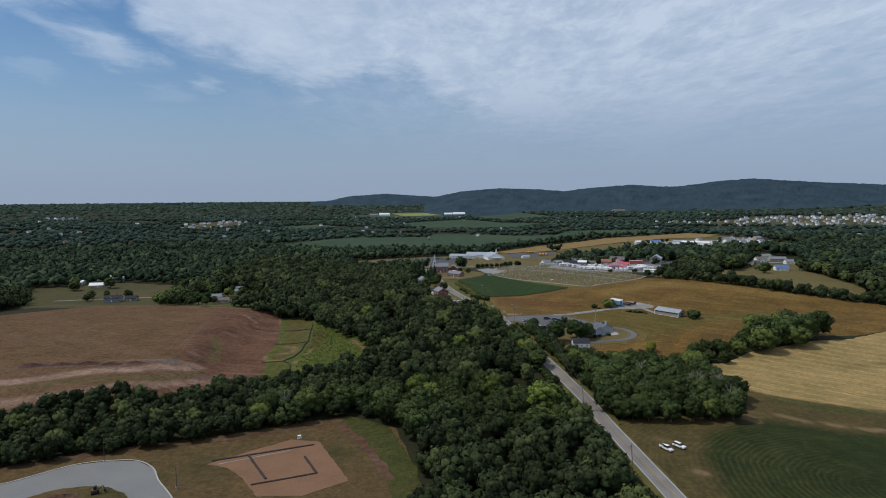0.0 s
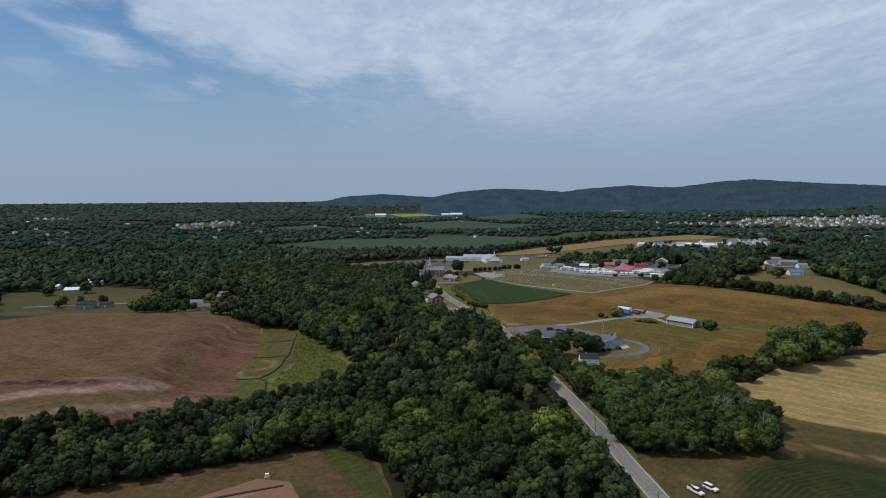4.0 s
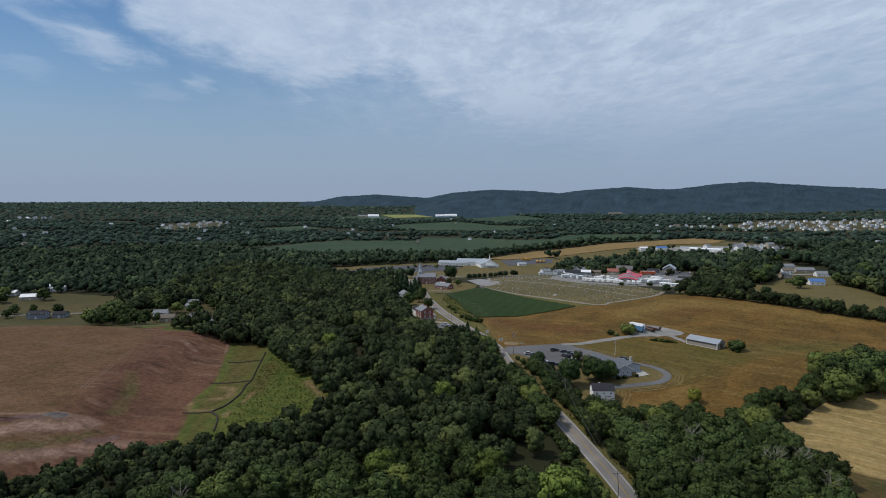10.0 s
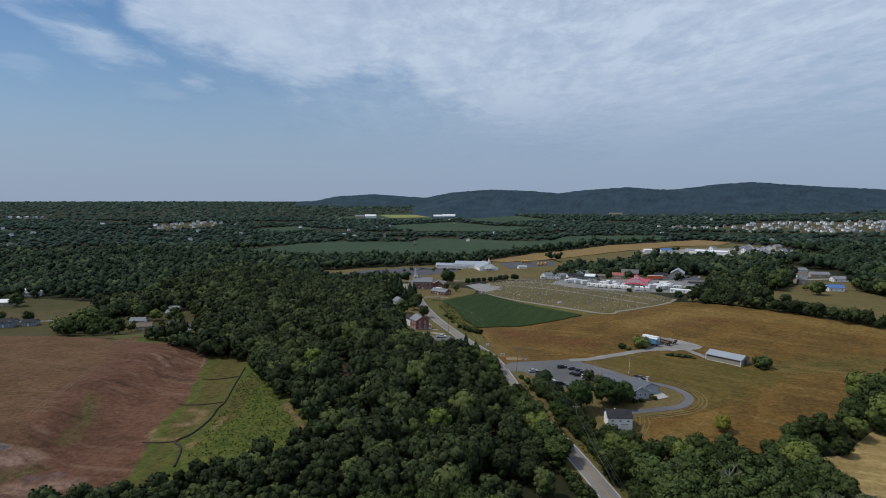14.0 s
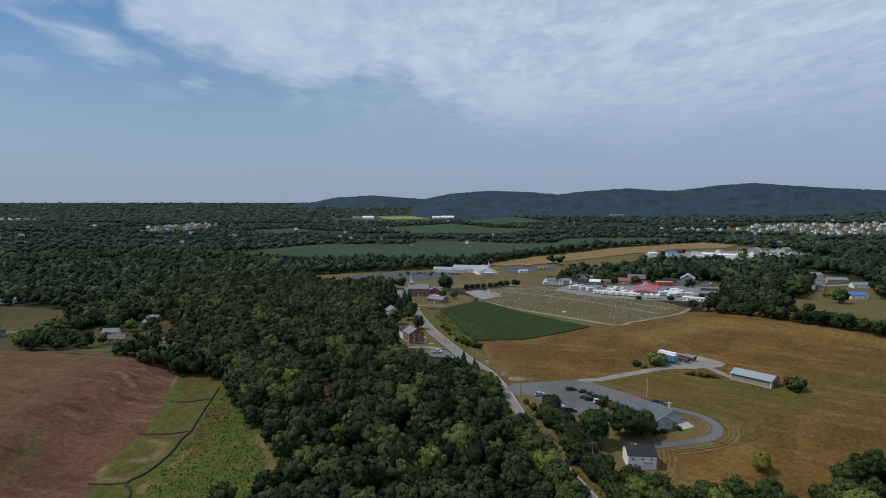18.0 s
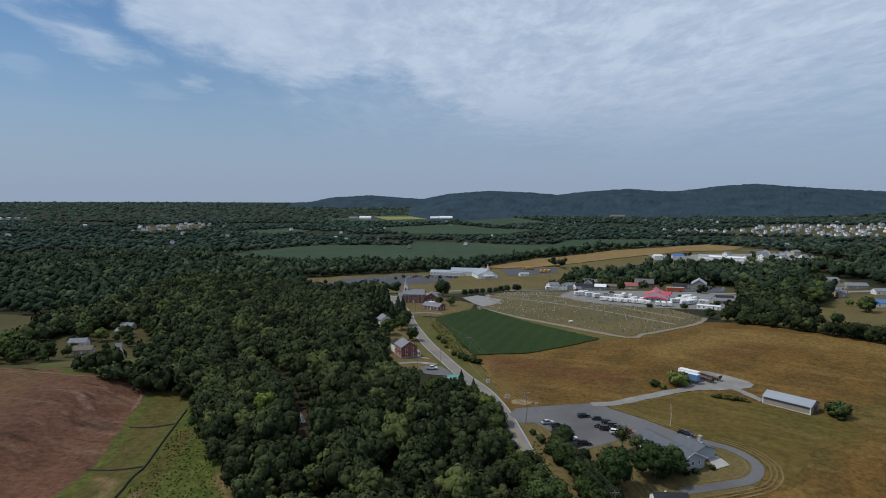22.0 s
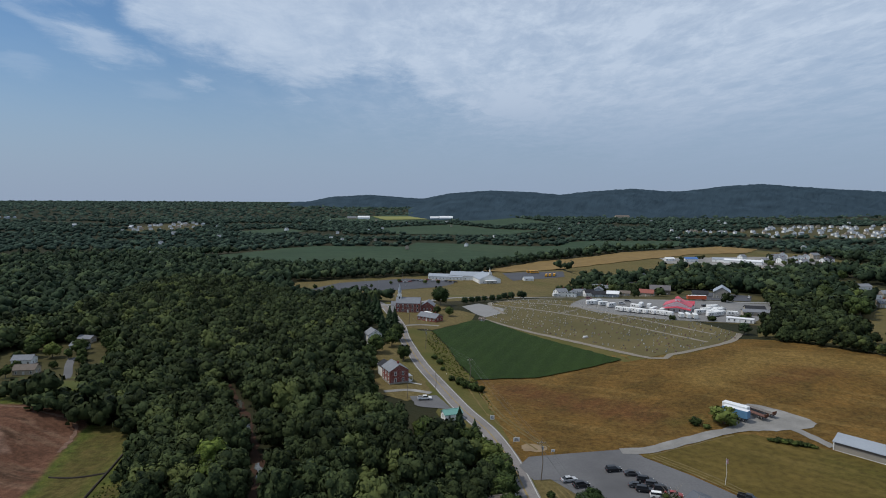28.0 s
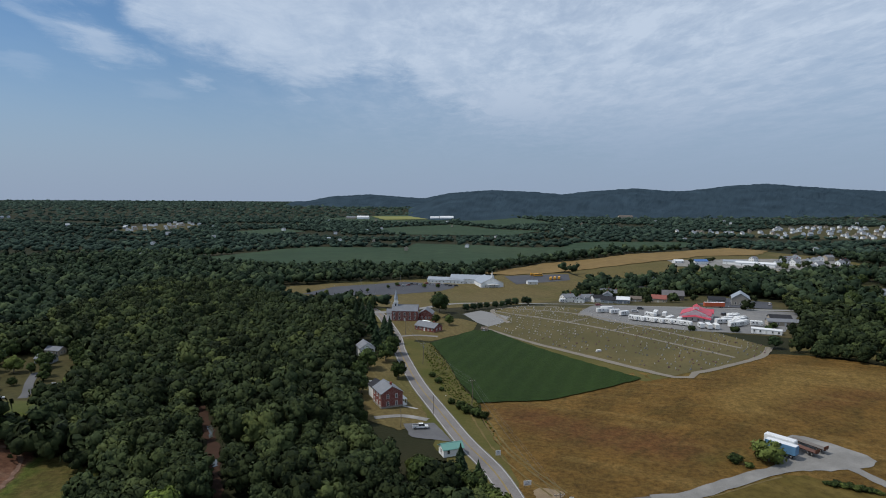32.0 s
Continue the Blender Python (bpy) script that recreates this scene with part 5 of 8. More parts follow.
def build_near():
    # white garage with a dark roof
    g = thing("garage", pose(75.2, 330.6, at(75.2, 327)[2], 0, 0, -4), "white two-storey garage with a dark shingle roof", "garage")
    bm = bmesh.new(); prism(bm, 8.7, 7.4, 4.7, 1.9)
    part("wall", bm, WHITEWALL, g)
    bm = bmesh.new(); gable_roof(bm, 8.7, 7.4, 4.7, 1.9, 0.35)
    part("roof", bm, DARKROOF, g, "dark shingle roof")
    for x in (-2.8, 0.1, 2.9):
        opening(g, x, -3.71, 3.3, 0.95, 0.6, (0, -1, 0))
    bm = bmesh.new()
    for k in range(4):
        box(bm, 1.7, -3.76, 0.05 + k * 0.56, 2.6, 0.12, 0.53)
    part("garage_door", bm, TRIM, g)
    bm = bmesh.new(); box(bm, 1.7, -3.95, 2.35, 2.7, 0.5, 0.12)
    part("door_hood", bm, GREYROOF, g)
    opening(g, 4.36, -0.5, 0.1, 1.0, 2.05, (1, 0, 0), "door")
    opening(g, -4.36, 0, 3.2, 0.9, 0.8, (-1, 0, 0))
    bm = bmesh.new(); box(bm, -1.2, 0.25, 6.5, 0.45, 0.45, 0.4)
    part("roof_vent", bm, TRIM, g)
    bm = bmesh.new(); box(bm, 0, -3.9, 4.55, 9.3, 0.16, 0.16); box(bm, 4.5, -3.75, 0, 0.1, 0.1, 4.6)
    part("gutter", bm, TRIM, g)

    # long open-fronted barn
    b = thing("pole_barn", pose(151.6, 404.3, at(148, 402)[2], 0, 0, rot_of(10.7, -13.5)), "long pole barn with a grey metal roof and tan siding", "barn")
    bm = bmesh.new(); prism(bm, 17.3, 8.6, 3.0, 1.7)
    part("wall", bm, mat("barn_siding", (0.30, 0.27, 0.23), (0.24, 0.22, 0.19), 0.6, 5, 0.75), b)
    bm = bmesh.new(); gable_roof(bm, 17.3, 8.6, 3.0, 1.7, 0.35, 0.14)
    rf = part("roof", bm, METALROOF, b, "ribbed grey metal roof")
    bm = bmesh.new()
    for s in (-1, 1):
        for k in range(28):
            x = -8.6 + k * 0.64
            v = [bm.verts.new(q) for q in ((x - 0.04, s * 0.05, 4.86), (x + 0.04, s * 0.05, 4.86), (x + 0.04, s * 4.6, 4.86 - 1.8), (x - 0.04, s * 4.6, 4.86 - 1.8))]
            bm.faces.new(v)
    part("roof_rib", bm, METALROOF, rf)
    for s in (-1, 1):
        bm = bmesh.new(); box(bm, s * 8.6, -4.36, -0.3, 0.35, 0.2, 3.3)
        part("corner_post", bm, TRIM, b, "white corner post")
    # dark strip imitating the eave's shadow on the front wall, not a barn part
    bm = bmesh.new(); box(bm, 0, -4.38, 2.15, 16.8, 0.12, 0.65)
    part("eave_shade_board", bm, mat("eave_shadow_tone", (0.10, 0.09, 0.085), (0.07, 0.065, 0.06), 1, 6), b)
    bm = bmesh.new(); box(bm, 8.72, 0.2, 0, 0.1, 3.2, 2.7)
    part("sliding_door", bm, mat("brown_board", (0.15, 0.12, 0.10), (0.11, 0.09, 0.08), 1, 6), b)
    bm = bmesh.new(); box(bm, 0, -4.42, -0.2, 17.0, 0.06, 0.5)
    part("base_board", bm, TRIM, b)

    # lodge with a long roof, a gable towards the lawn and a side wing
    l = house(87.0, 363.4, 22, 9.6, 2.9, 2.2, -68.3, GREYWALL, LODGEROOF, "long low grey lodge with blue-grey shingle roof", "lodge", "lodge", front=7, ends=3, over=0.6)
    bm = bmesh.new(); prism(bm, 10, 9, 2.8, 1.7, 2.5, 8.2)
    part("wing_wall", bm, GREYWALL, l)
    bm = bmesh.new(); gable_roof(bm, 10, 9, 2.8, 1.7, 0.5, 0.18, 2.5, 8.2)
    part("wing_roof", bm, LODGEROOF, l)
    bm = bmesh.new(); box(bm, 3.5, 10.4, 3.3, 1.2, 0.9, 2.6); box(bm, 3.5, 10.4, 5.9, 1.4, 1.1, 0.15)
    part("chimney", bm, CONCRETE, l)
    for x, y in ((0.5, 8.6), (5.4, 9.2)):
        bm = bmesh.new(); box(bm, x, y, 3.9, 0.8, 0.8, 0.9); bevel(bm, 0.05)
        part("roof_fan", bm, METALROOF, l)
    bm = bmesh.new(); box(bm, 11.2, 0, 0, 1.4, 2.6, 0.25); box(bm, 11.9, 0, -0.1, 0.6, 2.6, 0.2)
    part("step", bm, CONCRETE, l)
    for s in (-1, 1):                                     # barge boards on the gable
        bm = bmesh.new()
        v = [bm.verts.new(q) for q in ((11.62, 0, 5.3), (11.62, s * 5.4, 2.85), (11.62, s * 5.4, 2.55), (11.62, 0, 5.0))]
        w = [bm.verts.new(q.co + Vector((0.08, 0, 0))) for q in v]
        bm.faces.new(v); bm.faces.new(w[::-1])
        for i in range(4):
            bm.faces.new((v[i], v[(i + 1) % 4], w[(i + 1) % 4], w[i]))
        part("barge_board", bm, TRIM, l)
    patch("patio", [(98.5, 353.5), (104, 356), (103, 362), (98.8, 361.5)], CONCRETE, 0.3, 3, label="pale concrete patio behind the lodge", category="patio")

    # brick house on the road
    h = house(-2.3, 483.9, 10, 8.6, 5.8, 2.5, -66.3, REDBRICK, GREYROOF, "two-storey red brick farmhouse with a grey slate roof", "house", "farmhouse", 3, 2, True, False, ends=2, wh=1.6)
    bm = bmesh.new(); prism(bm, 9, 6, 4.6, 1.8, -9.0, -0.5)
    part("rear_wall", bm, WHITEWALL, h)
    bm = bmesh.new(); gable_roof(bm, 9, 6, 4.6, 1.8, 0.35, 0.16, -9.0, -0.5)
    part("rear_roof", bm, DARKROOF, h)
    bm = bmesh.new(); box(bm, 0, 0, -0.6, 10.3, 8.9, 1.4)
    part("foundation", bm, STONE, h)
    bm = bmesh.new(); box(bm, 2.0, 5.2, 2.6, 5.5, 2.2, 0.16); box(bm, 2.0, 5.2, 0.2, 5.5, 2.2, 0.2)
    for x in (-0.6, 2.0, 4.6):
        box(bm, x, 6.15, 0.3, 0.15, 0.15, 2.4)
    part("side_porch", bm, TRIM, h, "white side porch")
    patch("house_yard", [(-13, 470), (4, 456), (14, 466), (8, 495), (2, 525), (-6, 560), (-16, 560), (-16, 500)], LAWN, 0.12, 5, 0.4, "dry yard round the brick house", "lawn")
    strip("house_drive", smooth_line([(13.5, 466), (4, 470), (-6, 468)], 2), 3.0, GRAVEL, 0.24, label="pale stone house drive", category="driveway")
    strip("front_path", smooth_line([(3.6, 481), (9.5, 477.5)], 2), 1.2, CONCRETE, 0.24, label="narrow pale concrete path", category="path")
    patch("pull_off", [(22, 446), (8, 450), (5, 462), (16, 463)], LOT, 0.2, 4, 0.3, "grey asphalt pull-off by the road", "driveway")
    house(-19, 556, 9, 7.5, 5.2, 2.4, -70, WHITEWALL, GREYROOF, "white two-storey house between dark trees", "house", "house", 3, 2, ends=2)
    house(21, 437, 6.5, 4.4, 2.5, 1.1, 20, WHITEWALL, mat("teal_roof", (0.13, 0.30, 0.26), (0.11, 0.25, 0.22), 0.5, 4, 0.6), "low roadside stand with a teal roof", "shed", "shed", 2, ends=1)
    house(30, 372, 8, 6, 2.6, 1.6, 15, TANWALL, BROWNROOF, "small brown-roofed house in the trees", "house", "house", 2, ends=1)

    # brick church with a white steeple
    c = house(-3, 651, 17, 10.5, 6.6, 3.4, -4, REDBRICK, GREYROOF, "red brick church with grey roof and white steeple", "church", "church", 5, 2, ends=1, wh=1.9, over=0.3)
    bm = bmesh.new(); box(bm, -6.4, 0, 7.5, 2.8, 2.8, 4.0); box(bm, -6.4, 0, 11.5, 3.1, 3.1, 0.25); box(bm, -6.4, 0, 11.7, 2.0, 2.0, 2.0)
    st = part("steeple", bm, TRIM, c, "white louvred steeple")
    bm = bmesh.new(); bmesh.ops.create_cone(bm, segments=8, radius1=1.5, radius2=0.05, depth=6.0, cap_ends=True, matrix=Matrix.Translation((-6.4, 0, 16.6)))
    part("spire", bm, METALROOF, st, "slim grey spire")
    for s in (-1, 1):
        bm = bmesh.new(); box(bm, -6.4, s * 1.42, 8.9, 1.0, 0.1, 1.9)
        part("louvre", bm, DARKROOF, st)
    bm = bmesh.new(); prism(bm, 4, 6, 4.6, 2.4, -10.2, 0)
    part("porch", bm, TRIM, c, "white columned porch")
    bm = bmesh.new(); gable_roof(bm, 4, 6, 4.6, 2.4, 0.3, 0.15, -10.2, 0)
    part("porch_roof", bm, GREYROOF, c)
    house(11, 655, 11, 9, 4.0, 3.0, 84, REDBRICK, GREYROOF, "brick side hall of the church", "hall", "church_hall", 3, ends=3, over=0.3)
    p = house(12.5, 618.5, 15, 8, 2.8, 2.2, -38, REDBRICK, GREYROOF, "long low brick parish house", "house", "parish_house", 5, ends=2, chimney=True)
    bm = bmesh.new(); prism(bm, 6, 7, 2.8, 2.2, -4, 3)
    part("side_wall", bm, WHITEWALL, p)
    house(46.5, 615, 3.4, 2.4, 1.9, 0.9, -20, TANWALL, BROWNROOF, "tiny tool shed at the cemetery corner", "shed", "shed", 1, ends=0)
    patch("church_plaza", [(36, 672), (50, 690), (68, 660), (61, 641), (50, 628), (44, 640)], mat("pale_plaza", (0.19, 0.19, 0.188), (0.225, 0.222, 0.22), 0.1, 2, 0.9), 0.22, 6, 0.2, "pale asphalt church car park", "parking lot")
    patch("church_lawn", [(-12, 600), (14, 588), (40, 617), (44, 640), (34, 654), (20, 655), (28, 676), (10, 690), (-16, 664)], LAWN, 0.14, 6, 0.3, "dry lawn round the brick church", "lawn")
    strip("parish_drive", smooth_line([(-5, 600), (6, 603), (18, 600)], 2), 3.2, GRAVEL, 0.26, label="pale parish house drive", category="driveway")

    # white church with long wings
    w = house(73.6, 891, 30, 24, 4.6, 5.2, -79, WHITEWALL, METALROOF, "large white church with grey roof and slim steeple", "church", "white_church", 5, ends=4, over=0.5)
    bm = bmesh.new(); box(bm, 13.5, 0, 8.5, 2.2, 2.2, 2.6); box(bm, 13.5, 0, 11.1, 1.5, 1.5, 1.6)
    st = part("steeple", bm, TRIM, w, "slim white steeple")
    bm = bmesh.new(); bmesh.ops.create_cone(bm, segments=8, radius1=0.9, radius2=0.05, depth=4.6, cap_ends=True, matrix=Matrix.Translation((13.5, 0, 15.0)))
    part("spire", bm, TRIM, st)
    bm = bmesh.new(); box(bm, 17.3, 0, 3.4, 5.0, 12, 0.4)
    for y in (-5.5, -2, 2, 5.5):
        box(bm, 19.4, y, -0.5, 0.4, 0.4, 4.0)
    part("portico", bm, TRIM, w)
    house(58, 912, 46, 20, 5.0, 3.6, -12, WHITEWALL, METALROOF, "broad grey-roofed hall behind the white church", "hall", "church_hall", 9, ends=3)
    house(30, 912, 40, 13, 3.6, 2.4, -14, WHITEWALL, METALROOF, "long low white school wing with grey roof", "school", "school_wing", 10, ends=2)
    patch("school_lot", [(-109, 826), (-86, 874), (-15, 913), (12, 905), (40, 893), (36, 870), (22, 848), (-22, 820), (-76, 813)], DARKLOT, 0.3, 10, 0.4, "dark asphalt school car park", "parking lot")
    patch("bus_lot", [(100, 968), (144, 985), (179, 984), (170, 933), (104, 898)], DARKLOT, 0.3, 10, 0.4, "dark asphalt bus yard", "parking lot")
    house(122, 903, 11, 7, 2.6, 1.8, 10, WHITEWALL, METALROOF, "small white shed by the bus yard", "shed", "shed", 2, ends=1)


build_near()


def build_town():
    patch("camper_yard", [(112, 652), (143, 712), (172, 684), (217, 668), (262, 652), (234, 613), (204, 574), (163, 590), (123, 620)], mat("pale_yard", (0.150, 0.150, 0.152), (0.185, 0.183, 0.18), 0.08, 1.5, 0.95, c=(0.22, 0.21, 0.20), grain=(0.4, 0.2)), 0.26, 8, 0.5, "pale stone camper sales yard", "yard")
    patch("hall_lot", [(216, 706), (256, 752), (272, 705), (252, 668), (217, 680)], DARKLOT, 0.32, 8, 0.3, "dark asphalt lot beside the stone hall", "parking lot")
    r = house(180.5, 627, 16, 17, 4.2, 3.4, 62.7, WHITEWALL, mat("bright_red_roof", (0.50, 0.055, 0.085), (0.42, 0.05, 0.075), 0.3, 3, 0.5), "white sales building with a bright red roof", "shop", "shop", 4, ends=4, over=0.5)
    bm = bmesh.new(); box(bm, -3, 0, 7.2, 3.2, 3.2, 1.8)
    cu = part("cupola", bm, WHITEWALL, r)
    bm = bmesh.new(); bmesh.ops.create_cone(bm, segments=4, radius1=2.8, radius2=0.1, depth=1.6, cap_ends=True, matrix=Matrix.Translation((-3, 0, 9.8)) @ Matrix.Rotation(math.pi / 4, 4, "Z"))
    part("cupola_roof", bm, MATS["bright_red_roof"], cu)
    bm = bmesh.new()
    for s in (-1, 1):
        v = [bm.verts.new(q) for q in ((-8.0, 0, 4.4), (-11.5, 0, 4.0), (-11.5, s * 9, 2.6), (-8.0, s * 9, 3.0))]
        bm.faces.new(v)
        w = [bm.verts.new(q.co - Vector((0, 0, 0.25))) for q in v]
        bm.faces.new(w[::-1])
        for i in range(4):
            bm.faces.new((v[i], v[(i + 1) % 4], w[(i + 1) % 4], w[i]))
    part("awning", bm, MATS["bright_red_roof"], r)
    bm = bmesh.new(); gable_roof(bm, 6.0, 11, 4.6, 2.3, 0.2, 0.16, -5.6, 0)
    part("white_roof_panel", bm, WHITEROOF, r, "white front roof panel")
    house(190, 635, 9, 9, 3.4, 2.0, -27, WHITEWALL, MATS["bright_red_roof"], "red-roofed lean-to of the sales building", "shop", "annex", 2, ends=2)
    house(244.5, 698.6, 17, 12, 5.6, 3.8, 64.7, STONE, METALROOF, "old stone hall with a light grey roof", "hall", "stone_hall", 4, 1, ends=3, wh=2.0)
    house(233, 712, 12, 8, 3.2, 2.0, -20, STONE, DARKROOF, "dark-roofed annex behind the stone hall", "annex", "annex", 3, ends=1)
    house(199, 579.5, 15, 3.8, 2.6, 0.5, -32, WHITEWALL, WHITEROOF, "long white mobile home at the yard edge", "mobile home", "mobile_home", 5, ends=1, over=0.15)
    house(224, 606, 19, 6, 2.7, 1.3, -14, TANWALL, GREYROOF, "long low shed with grey roof", "shed", "shed", 5, ends=1)
    house(228, 618, 12, 7, 3.0, 1.6, -14, TANWALL, DARKROOF, "low tan workshop with a dark roof", "workshop", "workshop", 3, ends=1)
    rows = (
        (127, 752, 10, 8, 4.8, 2.4, 20, WHITEWALL, GREYROOF, "white house with grey roof near the campers", 2),
        (146, 762, 11, 8, 4.2, 2.2, 10, GREYWALL, GREYROOF, "grey house with pale grey roof", 2),
        (158, 741, 12, 8, 3.2, 2.2, -15, GREYWALL, DARKROOF, "low grey house with dark roof", 1),
        (168, 734, 10, 8, 3.6, 2.0, -20, BLUEWALL, WHITEROOF, "dark blue shed with a white metal roof", 1),
        (166, 772, 10, 8, 5.2, 2.6, 70, GREYWALL, GREYROOF, "tall grey gabled house", 2),
        (184, 752, 9, 7, 3.0, 1.8, -20, TANWALL, BROWNROOF, "tan bungalow with brown roof", 1),
        (199, 740, 12, 9, 3.4, 2.6, -28, TANWALL, REDROOF, "tan garage with a red roof", 1),
        (215, 752, 17, 12, 5.0, 3.4, -18, BROWNROOF, mat("weathered_roof", (0.15, 0.14, 0.145), (0.115, 0.11, 0.115), 0.5, 4, 0.85), "big weathered brown barn with a dark roof", 1),
        (239, 862, 9, 8, 6.0, 3.0, 70, WHITEWALL, GREYROOF, "tall white gabled house in the trees", 2),
        (255, 870, 10, 8, 4.6, 2.6, 60, TANWALL, BROWNROOF, "tan gabled house in the trees", 2),
        (180, 800, 10, 8, 4.6, 2.4, 20, GREYWALL, GREYROOF, "grey house half hidden by trees", 2),
        (210, 812, 10, 8, 4.6, 2.4, -20, WHITEWALL, DARKROOF, "white house half hidden by trees", 2),
        (265, 591, 7, 5, 2.6, 1.3, 0, WHITEWALL, WHITEROOF, "small white shed at the pasture", 1),
        (334, 600, 12, 8, 3.2, 2.2, -10, WHITEWALL, BLUEROOF, "white house with a bright blue roof", 1),
        (334, 646, 9, 7, 3.4, 2.2, 10, TANWALL, GREYROOF, "tan house with grey roof", 2),
        (386, 703, 18, 8, 3.0, 2.2, -8, TANWALL, GREYROOF, "long low tan house", 1),
        (378, 660, 13, 8, 3.0, 2.0, -8, WHITEWALL, GREYROOF, "white ranch house with grey roof", 1),
        (402, 763, 16, 9, 3.2, 2.0, 5, WHITEWALL, GREYROOF, "white house behind tall trees", 1),
        (361, 692, 11, 8, 3.6, 2.2, 0, WHITEWALL, BROWNROOF, "small white house by the pasture lane", 1),
        (394, 795, 18, 10, 3.2, 2.0, 5, WHITEWALL, GREYROOF, "long white ranch house", 1),
        (353, 1015, 17, 10, 4.0, 2.2, 5, WHITEWALL, BLUEROOF, "white workshop with a blue roof", 1),
        (330, 1027, 12, 7, 3.0, 1.6, 5, WHITEWALL, WHITEROOF, "white farm shed by the tan field", 1),
        (412, 992, 44, 10, 4.0, 1.6, -36, WHITEWALL, WHITEROOF, "very long white storage building", 1),
        (398, 1012, 30, 10, 4.0, 1.6, -36, WHITEWALL, METALROOF, "long grey storage building", 1),
        (455, 946, 9.5, 7.5, 5.6, 2.8, 70, WHITEWALL, GREYROOF, "white gabled house on the rise", 2),
        (478, 972, 9.5, 7.5, 5.6, 2.8, 10, WHITEWALL, GREYROOF, "white house among others on the rise", 2),
        (500, 950, 9.5, 7.5, 5.6, 2.8, 60, WHITEWALL, DARKROOF, "white house with dark roof on the rise", 2),
        (516, 990, 9.5, 7.5, 5.6, 2.8, 20, WHITEWALL, GREYROOF, "white house at the wood's edge", 2),
        (524, 1042, 9.5, 7.5, 5.6, 2.8, 70, WHITEWALL, GREYROOF, "white gabled house among trees", 2),
        (470, 1030, 9.5, 7.5, 4.6, 2.4, 0, WHITEWALL, GREYROOF, "white house behind the sheds", 2),
        (440, 1050, 9.5, 7.5, 4.6, 2.4, 30, WHITEWALL, GREYROOF, "white house by the tan field", 2),
        (446, 1003, 9, 7, 4.0, 2.2, 10, WHITEWALL, GREYROOF, "small white house before the trees", 1),
        (478, 936, 10, 8, 4.6, 2.4, 65, TANWALL, DARKROOF, "tan gabled house on the rise", 2),
        (504, 1022, 9, 8, 6.0, 3.0, 70, WHITEWALL, GREYROOF, "tall white gabled house on the rise", 2),
        (489, 1038, 9, 7, 4.4, 2.4, 0, WHITEWALL, GREYROOF, "white house in a row on the rise", 2),
        (466, 1000, 9, 9, 5.6, 2.8, 20, WHITEWALL, GREYROOF, "white house on the rise", 2),
        (490, 1012, 11, 9, 5.6, 2.8, 65, WHITEWALL, GREYROOF, "white gabled house on the rise", 2),
        (534, 1010, 11, 9, 5.6, 2.8, 20, WHITEWALL, DARKROOF, "white house with dark roof by the wood", 2),
        (503, 1060, 12, 9, 5.6, 2.8, 70, WHITEWALL, GREYROOF, "white gabled house by the far field", 2),
        (545, 1058, 12, 9, 5.6, 2.8, 15, TANWALL, GREYROOF, "tan house among white ones", 2),
        (485, 1050, 12, 9, 5.0, 2.6, 15, WHITEWALL, GREYROOF, "white house behind the storage sheds", 2),
        (216, 840, 11, 8, 5.0, 2.6, 70, WHITEWALL, GREYROOF, "white gabled house before the grove", 2),
        (176, 812, 10, 8, 4.6, 2.4, 0, GREYWALL, GREYROOF, "grey house beside the grove", 2),
        (135, 742, 9, 7, 3.6, 2.2, 70, WHITEWALL, GREYROOF, "small white gabled house by the road", 2),
        (153, 756, 9, 7, 4.0, 2.2, 10, WHITEWALL, DARKROOF, "white cottage with a dark roof", 1),
        # west side
        (-202, 600, 9, 6, 3.0, 1.6, -8, TANWALL, GREYROOF, "tan house with a grey roof at the wood", 1),
        (-366, 680, 14, 8, 3.2, 1.8, 10, WHITEWALL, WHITEROOF, "white house behind the lawn trees", 1),
        (-394, 654, 12, 8, 3.0, 1.8, 0, WHITEWALL, WHITEROOF, "low white house by the lawn", 1),
        (-582, 966, 16, 10, 5.0, 2.4, 0, WHITEWALL, GREYROOF, "pale house high in the woods", 2),
        (-194, 531, 10.5, 7, 3.0, 2.0, 8, TANWALL, BROWNROOF, "brown-roofed ranch house with white trim", 1),
        (-207, 549, 10, 7, 3.2, 2.0, 8, WHITEWALL, GREYROOF, "white house with grey-blue roof", 1),
        (-196, 582, 9, 6.5, 3.0, 1.6, -5, GREYWALL, GREYROOF, "grey house with a grey shingle roof", 1),
        (-296, 541, 13, 8, 3.8, 2.2, 5, BLUEWALL, DARKROOF, "blue house at the edge of the earth field", 2),
        (-282, 546, 9, 7, 2.8, 1.8, 5, BLUEWALL, DARKROOF, "blue garage beside the blue house", 1),
        (-358, 628, 16, 9, 3.2, 2.2, 15, TANWALL, WHITEROOF, "tan shed with a white roof", 1),
        (-385, 690, 15, 9, 3.4, 2.0, -10, WHITEWALL, WHITEROOF, "long white house by the lawn", 1),
        (-330, 695, 10, 8, 3.2, 2.0, 0, WHITEWALL, GREYROOF, "small white house by the wood", 1),
        (-303, 705, 9, 8, 5.0, 2.8, 70, WHITEWALL, REDROOF, "white house with a red roof in the woods", 2),
        (-194, 838, 13, 9, 4.2, 2.4, -20, WHITEWALL, BROWNROOF, "house in a clearing of the wood", 2),
        (-202, 716, 14, 6, 3.0, 1.2, -10, GREYWALL, GREYROOF, "low grey house deep in the wood", 1),
        (-104, 733, 18, 8, 3.4, 1.4, 8, WHITEWALL, WHITEROOF, "long white shed by the cross road", 1),
